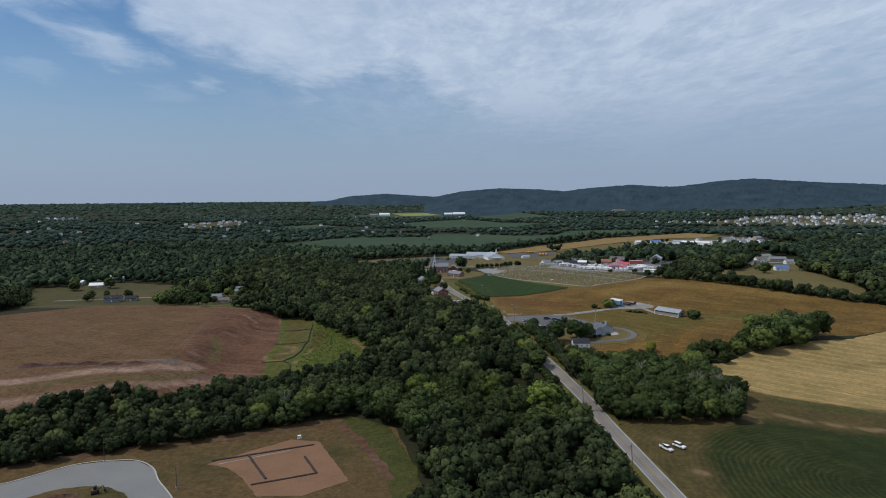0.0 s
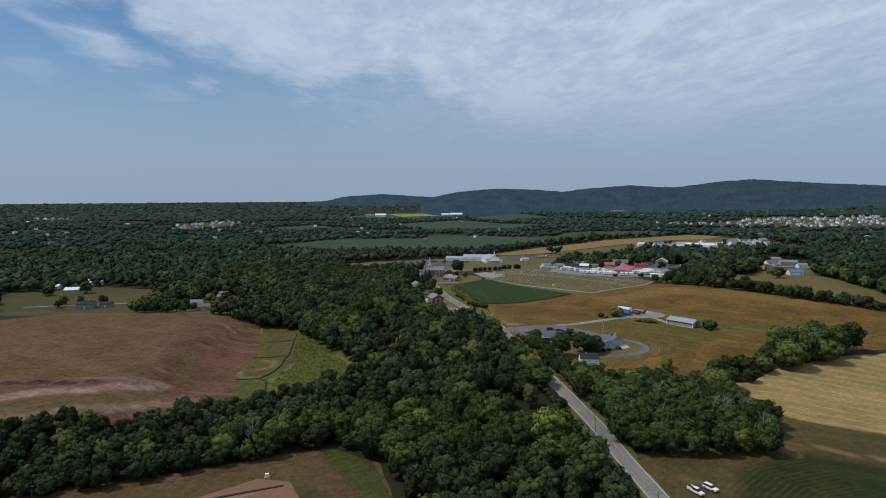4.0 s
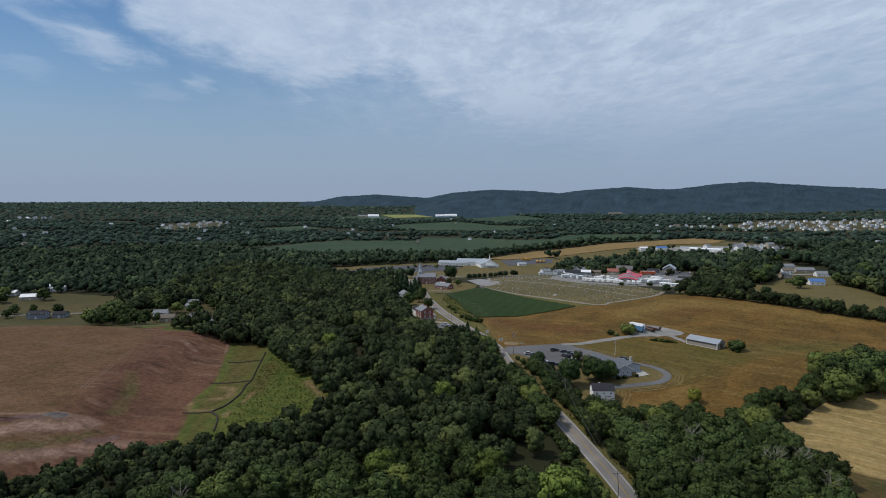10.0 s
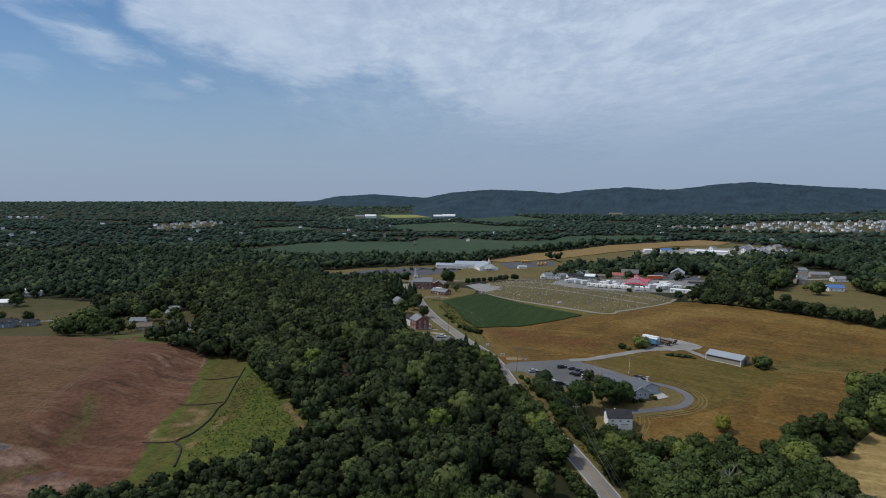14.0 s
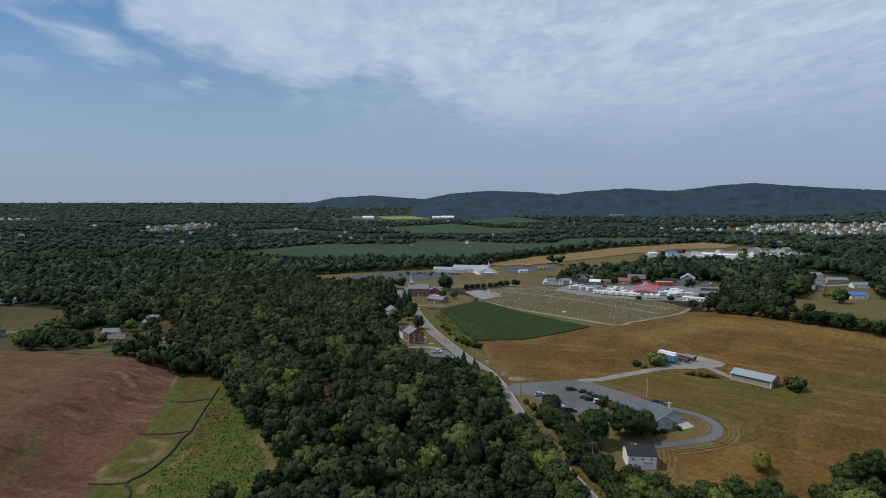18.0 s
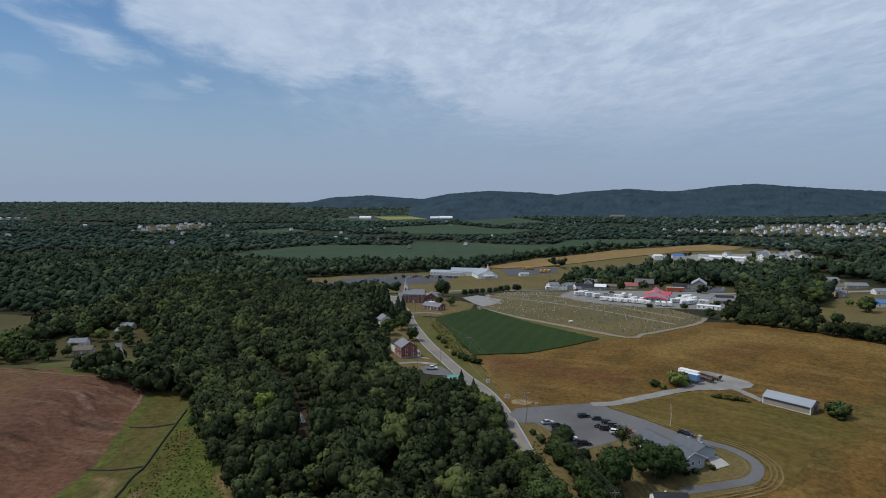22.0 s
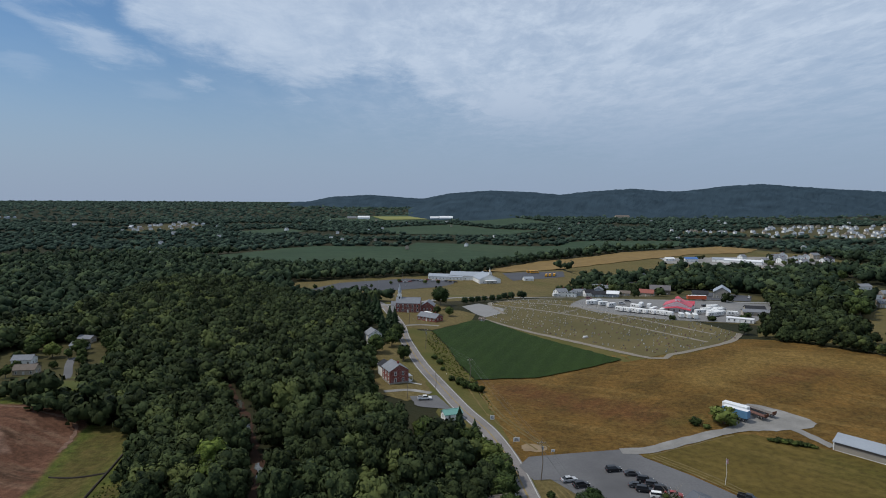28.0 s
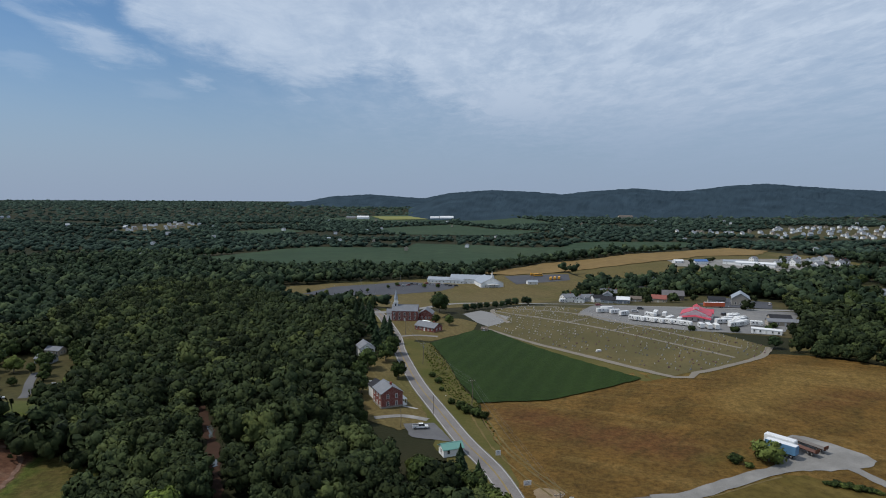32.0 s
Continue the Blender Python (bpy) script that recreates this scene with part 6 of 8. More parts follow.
        (-409, 1150, 16, 10, 5.0, 2.6, 0, WHITEWALL, GREYROOF, "white farmhouse before the woods", 2),
        (-432, 1160, 16, 10, 4.0, 2.2, 0, TANWALL, GREYROOF, "tan barn beside the farmhouse", 1),
        (-560, 790, 16, 10, 5.0, 2.6, 0, WHITEWALL, GREYROOF, "large pale house on the wooded slope", 2),
        (60, 2322, 46, 20, 8, 5, 0, WHITEWALL, WHITEROOF, "large white farm building on the far rise", 1),
        (20, 2330, 30, 16, 7, 4, 0, WHITEWALL, WHITEROOF, "white farm barn on the far rise", 1),
        (-222, 2318, 40, 18, 7, 5, 0, WHITEWALL, WHITEROOF, "far white barn with silos", 1),
        (-262, 2316, 30, 14, 6, 4, 0, TANWALL, GREYROOF, "far tan barn with grey roof", 1),
        (640, 2230, 44, 18, 7, 4, 0, TANWALL, BROWNROOF, "far tan building before the hill", 1),
    )
    for x, y, w, d, h, rh, rot, wa, ro, lab, fl in rows:
        near = math.hypot(x, y) < 1300
        house(x, y, w, d, h, rh, rot, wa, ro, lab, "barn" if "barn" in lab else "shed" if "shed" in lab or "storage" in lab else "house", "barn" if "barn" in lab else "shed" if "shed" in lab or "storage" in lab else "house",
              3 if near else 0, fl, near and fl == 2, False, ends=2 if near else 0, sides=(-1,) if near else (), door=near)


build_town()


def build_suburbs():
    """Rows of pale houses far off, alike but for their turn."""
    rng = np.random.default_rng(44)
    walls = [WHITEWALL, TANWALL, GREYWALL]
    protos = []
    for k in range(3):
        bm = bmesh.new(); prism(bm, 13, 9, 6, 3)
        a = bpy.data.meshes.new("wall"); bm.to_mesh(a); bm.free(); a.materials.append(walls[k])
        bm = bmesh.new(); gable_roof(bm, 13, 9, 6, 3, 0.5, 0.3)
        b = bpy.data.meshes.new("roof"); bm.to_mesh(b); bm.free(); b.materials.append((GREYROOF, BROWNROOF, METALROOF)[k])
        protos.append((a, b))
    spots = []
    for key, gap, n in (("suburb_e", 24, 160), ("suburb_w", 24, 34), ("suburb_n", 22, 14)):
        x, y = scatter(FIELDS[key], gap, 60 + len(key))
        for q in rng.permutation(len(x))[:n]:
            spots.append((float(x[q]), float(y[q]), "pale houses of the far suburb" if key == "suburb_e" else "pale houses of the west suburb"))
    for k in range(46):                                     # scattered farms and houses in the woods
        a, r = rng.uniform(-0.62, 0.62), rng.uniform(1150, 2250)
        spots.append((r * math.sin(a), r * math.cos(a), "scattered far houses"))
    for x, y, grp in spots:
        k = int(rng.choice([0, 0, 1, 2]))
        s = rng.uniform(0.5, 0.72)
        ob = thing("house", pose(x, y, at(x, y, 2.5 if grp.startswith("scat") else 0.6)[2], 0, 0, rng.choice([0, 90, 20, 70]) + rng.uniform(-6, 6)) @ Matrix.Scale(s, 4),
                   ("far white house with grey roof", "far tan house with brown roof", "far grey house with metal roof")[k], "house", grp)
        for nm, me in zip(("wall", "roof"), protos[k]):
            c = new(nm, me); c.parent = ob


build_suburbs()

# ---- trees that stand alone ----
def build_lone_trees():
    rng = random.Random(9)
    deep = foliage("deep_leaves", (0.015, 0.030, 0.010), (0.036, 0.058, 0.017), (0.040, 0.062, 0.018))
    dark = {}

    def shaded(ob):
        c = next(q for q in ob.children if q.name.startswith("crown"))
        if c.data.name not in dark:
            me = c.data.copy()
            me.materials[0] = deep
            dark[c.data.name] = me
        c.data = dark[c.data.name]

    T, B = "full green broadleaf tree by the car park", "rounded green bush beside the meadow"
    for x, y, s, w in ((54.9, 371, 0.68, 1.15), (64.5, 343, 1.2, 1.0), (77.5, 348, 1.05, 1.1), (83, 350.5, 0.9, 1.1), (58.5, 357.5, 0.5, 1.0), (54, 349, 0.6, 1.1), (57, 341, 0.72, 1.1), (55, 336, 0.6, 1.1),
                       (61, 335, 0.55, 1.1)):
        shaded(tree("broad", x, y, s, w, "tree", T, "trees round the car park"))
    xs, ys = scatter([(51, 358), (52, 366), (56, 362), (60, 350), (61, 334), (63, 316), (67, 306), (60, 306), (54, 334)], 4.2, 12)
    for x, y in zip(xs, ys):
        tree("broad", float(x), float(y), rng.uniform(0.42, 0.66), 1.15, "tree", "leafy tree in the roadside thicket", "trees of the roadside thicket")
    for k in range(17):                                   # growth along the copse's edge, close to the road
        y = 243 + 4.9 * k
        x = float(np.interp(y, [p.y for p in ROADLINE], [p.x for p in ROADLINE]))
        tree("broad", x + rng.uniform(7.0, 8.6), y, rng.uniform(0.45, 0.72), 1.1, "tree", "leafy tree in the roadside thicket", "trees of the roadside thicket")
    over = random.Random(77)
    for y in range(306, 396, 8):
        x = float(np.interp(y, [p.y for p in ROADLINE], [p.x for p in ROADLINE]))
        tree("broad", x - over.uniform(6.2, 7.4), y + over.uniform(-2, 2), over.uniform(0.86, 1.08) if y < 352 else over.uniform(0.62, 0.8), 1.2, "tree",
             "tall leafy tree leaning over the road", "tall trees over the road")
    for k in range(26):
        y = 205 + 4.6 * k
        x = float(np.interp(y, [p.y for p in ROADLINE], [p.x for p in ROADLINE]))
        tree("bush", x - rng.uniform(7.5, 11.0), y, rng.uniform(0.9, 1.5), 1.2, "bush", "leafy green bush at the wood's edge", "bushes by the road")
    bright = foliage("bright_leaves", (0.046, 0.072, 0.015), (0.125, 0.165, 0.034), (0.130, 0.170, 0.036))
    glad = {}
    for x, y, size, wide, what in ((41.5, 248, 1.35, 1.15, "broad bright green tree beside the road"), (-50, 393, 1.15, 1.0, "bright green tree standing in the creek wood"), (-44, 378, 1.1, 1.0, "bright green tree standing in the creek wood"),
                                   (8, 318, 1.1, 1.0, "bright green tree standing in the creek wood"), (-12, 262, 1.15, 1.0, "bright green tree at the wood's near edge"), (22, 262, 1.1, 1.1, "bright green tree at the wood's near edge")):
        ob = tree("broad", x, y, size, wide, "tree", what, seed=int(abs(x)) + 3, up=1.0)
        c = next(q for q in ob.children if q.name.startswith("crown"))
        if c.data.name not in glad:
            me = c.data.copy()
            me.materials[0] = bright
            glad[c.data.name] = me
        c.data = glad[c.data.name]
    for x, y, s in ((73, 365, 1.0), (76, 360, 0.95)):
        tree("bare", x, y, s, 1.1, "tree", "thin half-bare tree beside the lodge", "trees round the car park")
    for x, y, s in ((47.6, 372, 1.0), (46, 378, 0.7), (49, 364, 1.2), (52, 357, 1.4), (54, 331, 1.3), (57, 326, 1.2), (60, 320, 1.3), (62, 314, 1.2), (57, 333, 1.1), (91, 351.2, 0.62), (88, 350.4, 0.7), (97.5, 353.6, 0.55)):
        tree("bush", x, y, s, 1.0, "bush", "leafy green bush in the roadside grass", "bushes by the road")
    tree("bush", 163.5, 393, 2.0, 1.2, "bush", "large round dark bush on the meadow")
    tree("bush", 161.5, 389.5, 0.6, 1.4, "bush", "low dead brown brush under a bush")
    tree("bush", 117.4, 428.6, 2.1, 1.25, "bush", "large green bush beside the blue trailer")
    for x, y, s in ((107, 428.5, 0.9), (109.5, 425.5, 0.55), (126, 415, 0.4), (127.2, 414.3, 0.5), (128.6, 414.2, 0.55), (129.8, 413.2, 0.5), (131, 413, 0.6), (132.3, 412, 0.6), (133.6, 411.8, 0.55), (135, 410.8, 0.5), (136.5, 410.2, 0.45), (137.4, 409.4, 0.4)):
        tree("bush", x, y, s, 1.6, "bush", "low tangled brush beside the stone drive", "brush by the drive")
    yellow = tree("broad", 112.6, 326, 0.6, 1.0, "tree", "small yellow-green tree alone on the meadow")
    yl = foliage("yellow_leaves", (0.135, 0.145, 0.026), (0.26, 0.255, 0.045), (0.27, 0.25, 0.05), "", 0.1)
    c = next(q for q in yellow.children if q.name.startswith("crown"))
    c.data = c.data.copy()
    c.data.materials[0] = yl
    for x, y, s in ((39, 686, 0.82), (44.6, 691.6, 0.78), (50, 698, 0.74), (55.4, 702, 0.72), (62.2, 706.3, 0.78), (68, 709.7, 0.74), (73.3, 716.2, 0.9), (79, 719.5, 0.92), (88, 727.4, 0.95), (91, 729, 0.8)):
        tree("pine", x, y, s, 1.25, "pine", "dark rounded pine in a row by the cemetery", "pine row by the cemetery")
    for x, y, s in ((25.3, 632, 0.55), (17.1, 637, 0.5)):
        tree("broad", x, y, s, 1.0, "tree", "small round tree on the church lawn", "trees on the church lawn")
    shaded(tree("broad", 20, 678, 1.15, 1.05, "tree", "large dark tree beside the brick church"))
    tree("pine", 182.6, 543, 0.9, 1.3, "pine", "broad dark pine at the cemetery corner")
    for x, y, s in ((23, 415.5, 1.05), (27.5, 409, 0.9), (-8.6, 582, 1.35), (-12, 590, 1.25), (-20.7, 609, 1.4), (-26, 640, 1.35), (-31, 648, 1.2), (-15, 571, 1.2), (-13, 600, 1.1), (-36, 655, 1.1)):
        tree("spruce", x, y, s, 1.2, "spruce", "tall dark spruce beside the road", "spruces by the road")
    for x, y, s in ((0, 517, 0.72), (-8, 546, 0.85), (-15, 532, 0.8), (-17, 515, 0.7), (-6, 560, 0.8), (-14, 497, 0.65), (9, 424, 0.42), (26, 406, 0.85), (20, 410, 0.9), (13, 414, 0.85), (29, 400, 0.8), (16, 405, 0.95), (-8, 452, 0.5), (-10, 462, 0.55), (17, 415, 0.55)):
        tree("broad", x, y, s, 1.05, "tree", "leafy yard tree near the brick house", "yard trees by the road")
    for x, y, s in ((26, 478, 1.1), (28.5, 473.5, 1.2), (31, 470, 1.2), (34, 468, 1.0), (22.5, 484, 0.8), (15, 520, 0.8), (17.5, 511, 0.9), (19, 500, 0.6)):
        tree("bush", x, y, s, 1.1, "bush", "green bush between road and soybean field", "bushes by the soybean field")
    for x, y, s in ((163, 592, 1.0), (185, 586, 1.15), (213, 598, 1.1), (206, 590, 1.0)):
        tree("bush", x, y, s, 1.3, "bush", "dark bush at the edge of the camper yard", "bushes by the camper yard")
    # hedgerow behind the meadow's crest
    for x, y, s in ((284, 597, 1.15), (291, 606, 1.0), (296, 625, 1.1), (305, 640, 1.1), (302, 573, 0.85), (306, 576, 0.8), (318, 650, 1.0), (425, 835, 0.7), (434, 835, 0.8), (352, 600, 0.9), (300, 655, 1.2), (415, 655, 1.2), (340, 720, 1.1), (372, 628, 0.8), (310, 600, 0.4)):
        tree("broad", x, y, s, 1.1, "tree", "full tree among the houses by the pasture", "trees by the pasture houses")
    hedge = smooth_line([(190, 530), (204, 517), (216, 504), (232, 490), (248, 475), (273, 456), (308, 431), (360, 396)], 1.25)
    hx, hy = [], []
    for p in hedge:
        if rng.random() < 0.94:
            hx.append(p.x + rng.uniform(-3, 5)); hy.append(p.y + rng.uniform(-3, 5))
    wood("hedgerow", np.array(hx), np.array(hy), MEDIUM, WOODS, 61, 0.34, 0.80, "dense dark green hedgerow behind the meadow")
    for x, y, s in ((-343, 622, 0.95), (-369, 606, 0.75), (-320, 541, 0.6), (-238, 529, 1.2), (-228, 521, 1.15), (-216, 513, 1.1), (-205, 505, 0.95), (-198, 504, 0.9), (-198, 521, 0.55), (-233, 538, 0.8), (-160, 548, 0.7), (-166, 566, 0.8), (-156, 536, 0.6), (-178, 580, 0.8), (-190, 560, 0.5), (-204, 538, 0.45), (-215, 556, 0.5), (-186, 540, 0.35), (-206, 590, 0.6), (-200, 562, 0.8), (-190, 571, 0.7), (-180, 556, 0.6), (-211, 562, 0.75), (-218, 575, 0.8), (-222, 590, 0.9), (-186, 592, 0.8), (-176, 548, 0.5), (-232, 500, 0.5), (-226, 492, 0.9), (-218, 486, 0.85), (-222, 508, 1.1), (-212, 496, 1.0), (-205, 488, 0.65), (-240, 512, 0.9), (-312, 560, 0.6), (-325, 556, 0.65), (-390, 640, 0.8),
                    (-375, 612, 0.7), (-205, 504, 0.7), (-196, 496, 0.6), (-290, 556, 0.7)):
        tree("broad", x, y, s, 1.15, "tree", "leafy tree on the lawns by the houses", "lawn trees by the houses")
    spots = np.array(((470, 985, 0.8), (484, 1000, 0.7), (498, 975, 0.9), (455, 975, 0.8), (512, 1010, 0.9), (476, 1046, 0.9), (528, 1000, 0.9), (440, 985, 1.0), (430, 960, 1.1), (462, 1018, 0.7), (520, 1060, 1.0), (497, 940, 0.9), (446, 940, 1.0), (372, 1035, 0.9), (386, 1050, 1.0), (340, 1010, 0.7)))
    wood("yard_trees", spots[:, 0], spots[:, 1], FAR, WOODS, 71, 0.5, 0.95, "dark trees between the houses on the rise")
    spots = np.array(((150, 775, 0.5), (175, 746, 0.45), (191, 770, 0.6), (139, 772, 0.6), (206, 728, 0.45), (161, 756, 0.4), (228, 740, 0.6), (232, 664, 0.5), (264, 716, 0.9), (186, 728, 0.4)))
    wood("yard_trees", spots[:, 0], spots[:, 1], FAR, WOODS, 72, 0.5, 0.95, "dark trees between the houses of the town")
    for x, y in ((-104, 832), (-86, 826), (-62, 826), (-48, 836), (-30, 862), (6, 872), (20, 870), (-22, 880)):
        tree("broad", x, y, 0.36, 1.1, "tree", "small planted tree in the school car park", "trees of the school car park")


build_lone_trees()


def tufts(name, poly, count, size, material, label, seed, holes=(), up=0.1):
    """Loose tufts of stems that roughen a field."""
    rng = np.random.default_rng(seed)
    p = np.array(poly, float)
    x, y = rng.uniform(p[:, 0].min(), p[:, 0].max(), count * 3), rng.uniform(p[:, 1].min(), p[:, 1].max(), count * 3)
    ok = inside(poly, x, y)
    for h in holes:
        ok &= ~inside(h, x, y)
    x, y = x[ok][:count], y[ok][:count]
    n = len(x)
    z = land(x, y) + up
    a, q = rng.uniform(0, 6.283, n), size * rng.uniform(0.5, 1.4, n)
    lean = rng.uniform(-0.6, 0.6, (2, n)) * q
    dx, dy = np.cos(a) * q * 0.7, np.sin(a) * q * 0.7
    v = np.stack([np.stack([x - dx, y - dy, z], 1), np.stack([x + dx, y + dy, z], 1), np.stack([x + dx * 0.8 + lean[0], y + dy * 0.8 + lean[1], z + q * 0.7], 1), np.stack([x - dx * 0.8 + lean[0], y - dy * 0.8 + lean[1], z + q * 0.8], 1)], 1).reshape(-1, 3)
    i = np.arange(n)[:, None] * 4
    t = np.concatenate([i + [[0, 1, 2]], i + [[0, 2, 3]]])
    ob = new(name, raw_mesh(name, v, t, material))
    return tagged(ob, label, "grass", "", "stuff")


def build_tufts():
    green = mat("weed_tufts", (0.060, 0.084, 0.014), (0.094, 0.108, 0.022), 0.1, 2, 0.95, rnd=0.4, tone="island")
    tufts("verge_weeds", [(70, 235), (73, 235), (69, 262), (66, 284), (62, 304), (56, 322), (50, 345), (46.5, 372), (43.5, 372), (46.5, 352), (52, 330), (57, 316), (60.5, 300), (64, 282), (67.5, 262)], 1500, 0.45, green, "green weeds along the verge", 5)
    tufts("verge_weeds", [(38, 440), (32, 470), (20, 500), (10, 560), (14, 584), (22, 545), (27, 510), (33, 484)], 1500, 0.45, green, "green weeds between road and soybeans", 6)
    tufts("field_weeds", [(-86, 426), (-62, 374), (-43, 330), (-47, 314), (-79, 316), (-81, 350), (-82, 372), (-88, 404)], 1800, 0.4, mat("field_weed_tufts", (0.070, 0.098, 0.018), (0.105, 0.120, 0.026), 0.1, 2, 0.95, rnd=0.3, tone="island"), "leafy green weeds beside the silt fence", 7, up=0.4)


build_tufts()

# ---- vehicles ----
TYRE = mat("tyre_rubber", (0.015, 0.015, 0.016), (0.022, 0.022, 0.022), 4, rough=0.9)
RIM = mat("wheel_rim", (0.35, 0.35, 0.36), (0.28, 0.28, 0.29), 4, rough=0.35, metal=0.8)
CARGLASS = mat("car_glass", (0.012, 0.014, 0.017), (0.02, 0.022, 0.026), 2, rough=0.06)
LAMP = mat("head_lamp", (0.7, 0.7, 0.68), (0.6, 0.6, 0.58), 4, rough=0.15)
TAIL = mat("tail_lamp", (0.30, 0.015, 0.012), (0.22, 0.012, 0.01), 4, rough=0.2)


def paint(name, c):
    return mat(name, c, tuple(v * 0.85 for v in c), 1.5, rough=0.28)


def loft(bm, prof, half, inset=0.0):
    """A side outline carried across the width, drawn in at the top by inset for each metre of height."""
    z0 = min(p[1] for p in prof)
    L = [bm.verts.new((x, half - inset * (z - z0), z)) for x, z in prof]
    R = [bm.verts.new((x, -half + inset * (z - z0), z)) for x, z in prof]
    n = len(prof)
    for i in range(n):
        bm.faces.new((L[i], L[(i + 1) % n], R[(i + 1) % n], R[i]))
    bm.faces.new(L[::-1]); bm.faces.new(R)
    bmesh.ops.recalc_face_normals(bm, faces=bm.faces)


def wheels(ob, xs, half, r=0.33):
    for x in xs:
        for s in (-1, 1):
            bm = bmesh.new()
            bmesh.ops.create_cone(bm, segments=14, radius1=r, radius2=r, depth=0.22, cap_ends=True, matrix=Matrix.Translation((x, s * (half - 0.1), r)) @ Matrix.Rotation(math.pi / 2, 4, "X"))
            t = part("tyre", bm, TYRE, ob)
            bm = bmesh.new()
            bmesh.ops.create_cone(bm, segments=10, radius1=r * 0.62, radius2=r * 0.5, depth=0.05, cap_ends=True, matrix=Matrix.Translation((x, s * (half + 0.02), r)) @ Matrix.Rotation(math.pi / 2, 4, "X"))
            part("rim", bm, RIM, t)


def car(x, y, rot, col, label, kind="sedan", group="", up=0.3):
    ob = thing("pickup_truck" if kind == "pickup" else "car", pose(x, y, at(x, y, up)[2], 0, 0, rot), label, "truck" if kind == "pickup" else "car", group)
    body = {"sedan": [(-2.3, 0.3), (2.3, 0.3), (2.35, 0.62), (2.2, 0.78), (1.2, 0.9), (-1.6, 0.95), (-2.3, 0.9), (-2.38, 0.6)],
            "suv": [(-2.3, 0.35), (2.3, 0.35), (2.35, 0.75), (2.2, 0.95), (1.2, 1.08), (-2.1, 1.1), (-2.35, 1.0), (-2.38, 0.6)],
            "pickup": [(-2.8, 0.42), (2.7, 0.42), (2.75, 0.8), (2.6, 1.02), (1.4, 1.12), (-2.75, 1.12), (-2.82, 0.7)]}[kind]
    cab = {"sedan": [(-1.9, 0.92), (1.15, 0.88), (0.35, 1.4), (-0.2, 1.45), (-1.0, 1.42)], "suv": [(-2.2, 1.05), (1.2, 1.05), (0.45, 1.62), (-0.4, 1.7), (-1.9, 1.66)],
           "pickup": [(-0.7, 1.1), (1.5, 1.1), (0.8, 1.75), (0.2, 1.84), (-0.55, 1.8)]}[kind]
    bm = bmesh.new(); loft(bm, body, 0.9, 0.06); bevel(bm, 0.05)
    part("body", bm, col, ob)
    bm = bmesh.new(); loft(bm, cab, 0.82, 0.28)
    c = part("cabin_glass", bm, CARGLASS, ob, "dark tinted glass")
    top = max(p[1] for p in cab)
    xs = [p[0] for p in cab if p[1] > top - 0.12]
    bm = bmesh.new(); box(bm, (min(xs) + max(xs)) / 2, 0, top - 0.07, max(xs) - min(xs) + 0.25, 1.28, 0.09); bevel(bm, 0.03)
    part("roof_panel", bm, col, ob)
    if kind == "pickup":
        bm = bmesh.new(); box(bm, -1.75, 0, 1.06, 1.9, 1.5, 0.1)
        part("bed_liner", bm, TYRE, ob)
        for s in (-1, 1):
            bm = bmesh.new(); box(bm, -1.75, s * 0.82, 1.1, 2.0, 0.12, 0.3)
            part("bed_side", bm, col, ob)
    wheels(ob, (-1.4, 1.45) if kind != "pickup" else (-1.75, 1.75), 0.9, 0.33 if kind == "sedan" else 0.39)
    hz = body[3][1] - 0.1
    for s in (-1, 1):
        bm = bmesh.new(); box(bm, body[2][0] - 0.04, s * 0.62, hz - 0.08, 0.12, 0.36, 0.14)
        part("headlight", bm, LAMP, ob)
        bm = bmesh.new(); box(bm, body[-1][0] + 0.05, s * 0.66, hz - 0.05, 0.12, 0.3, 0.18)
        part("tail_light", bm, TAIL, ob)
    return ob


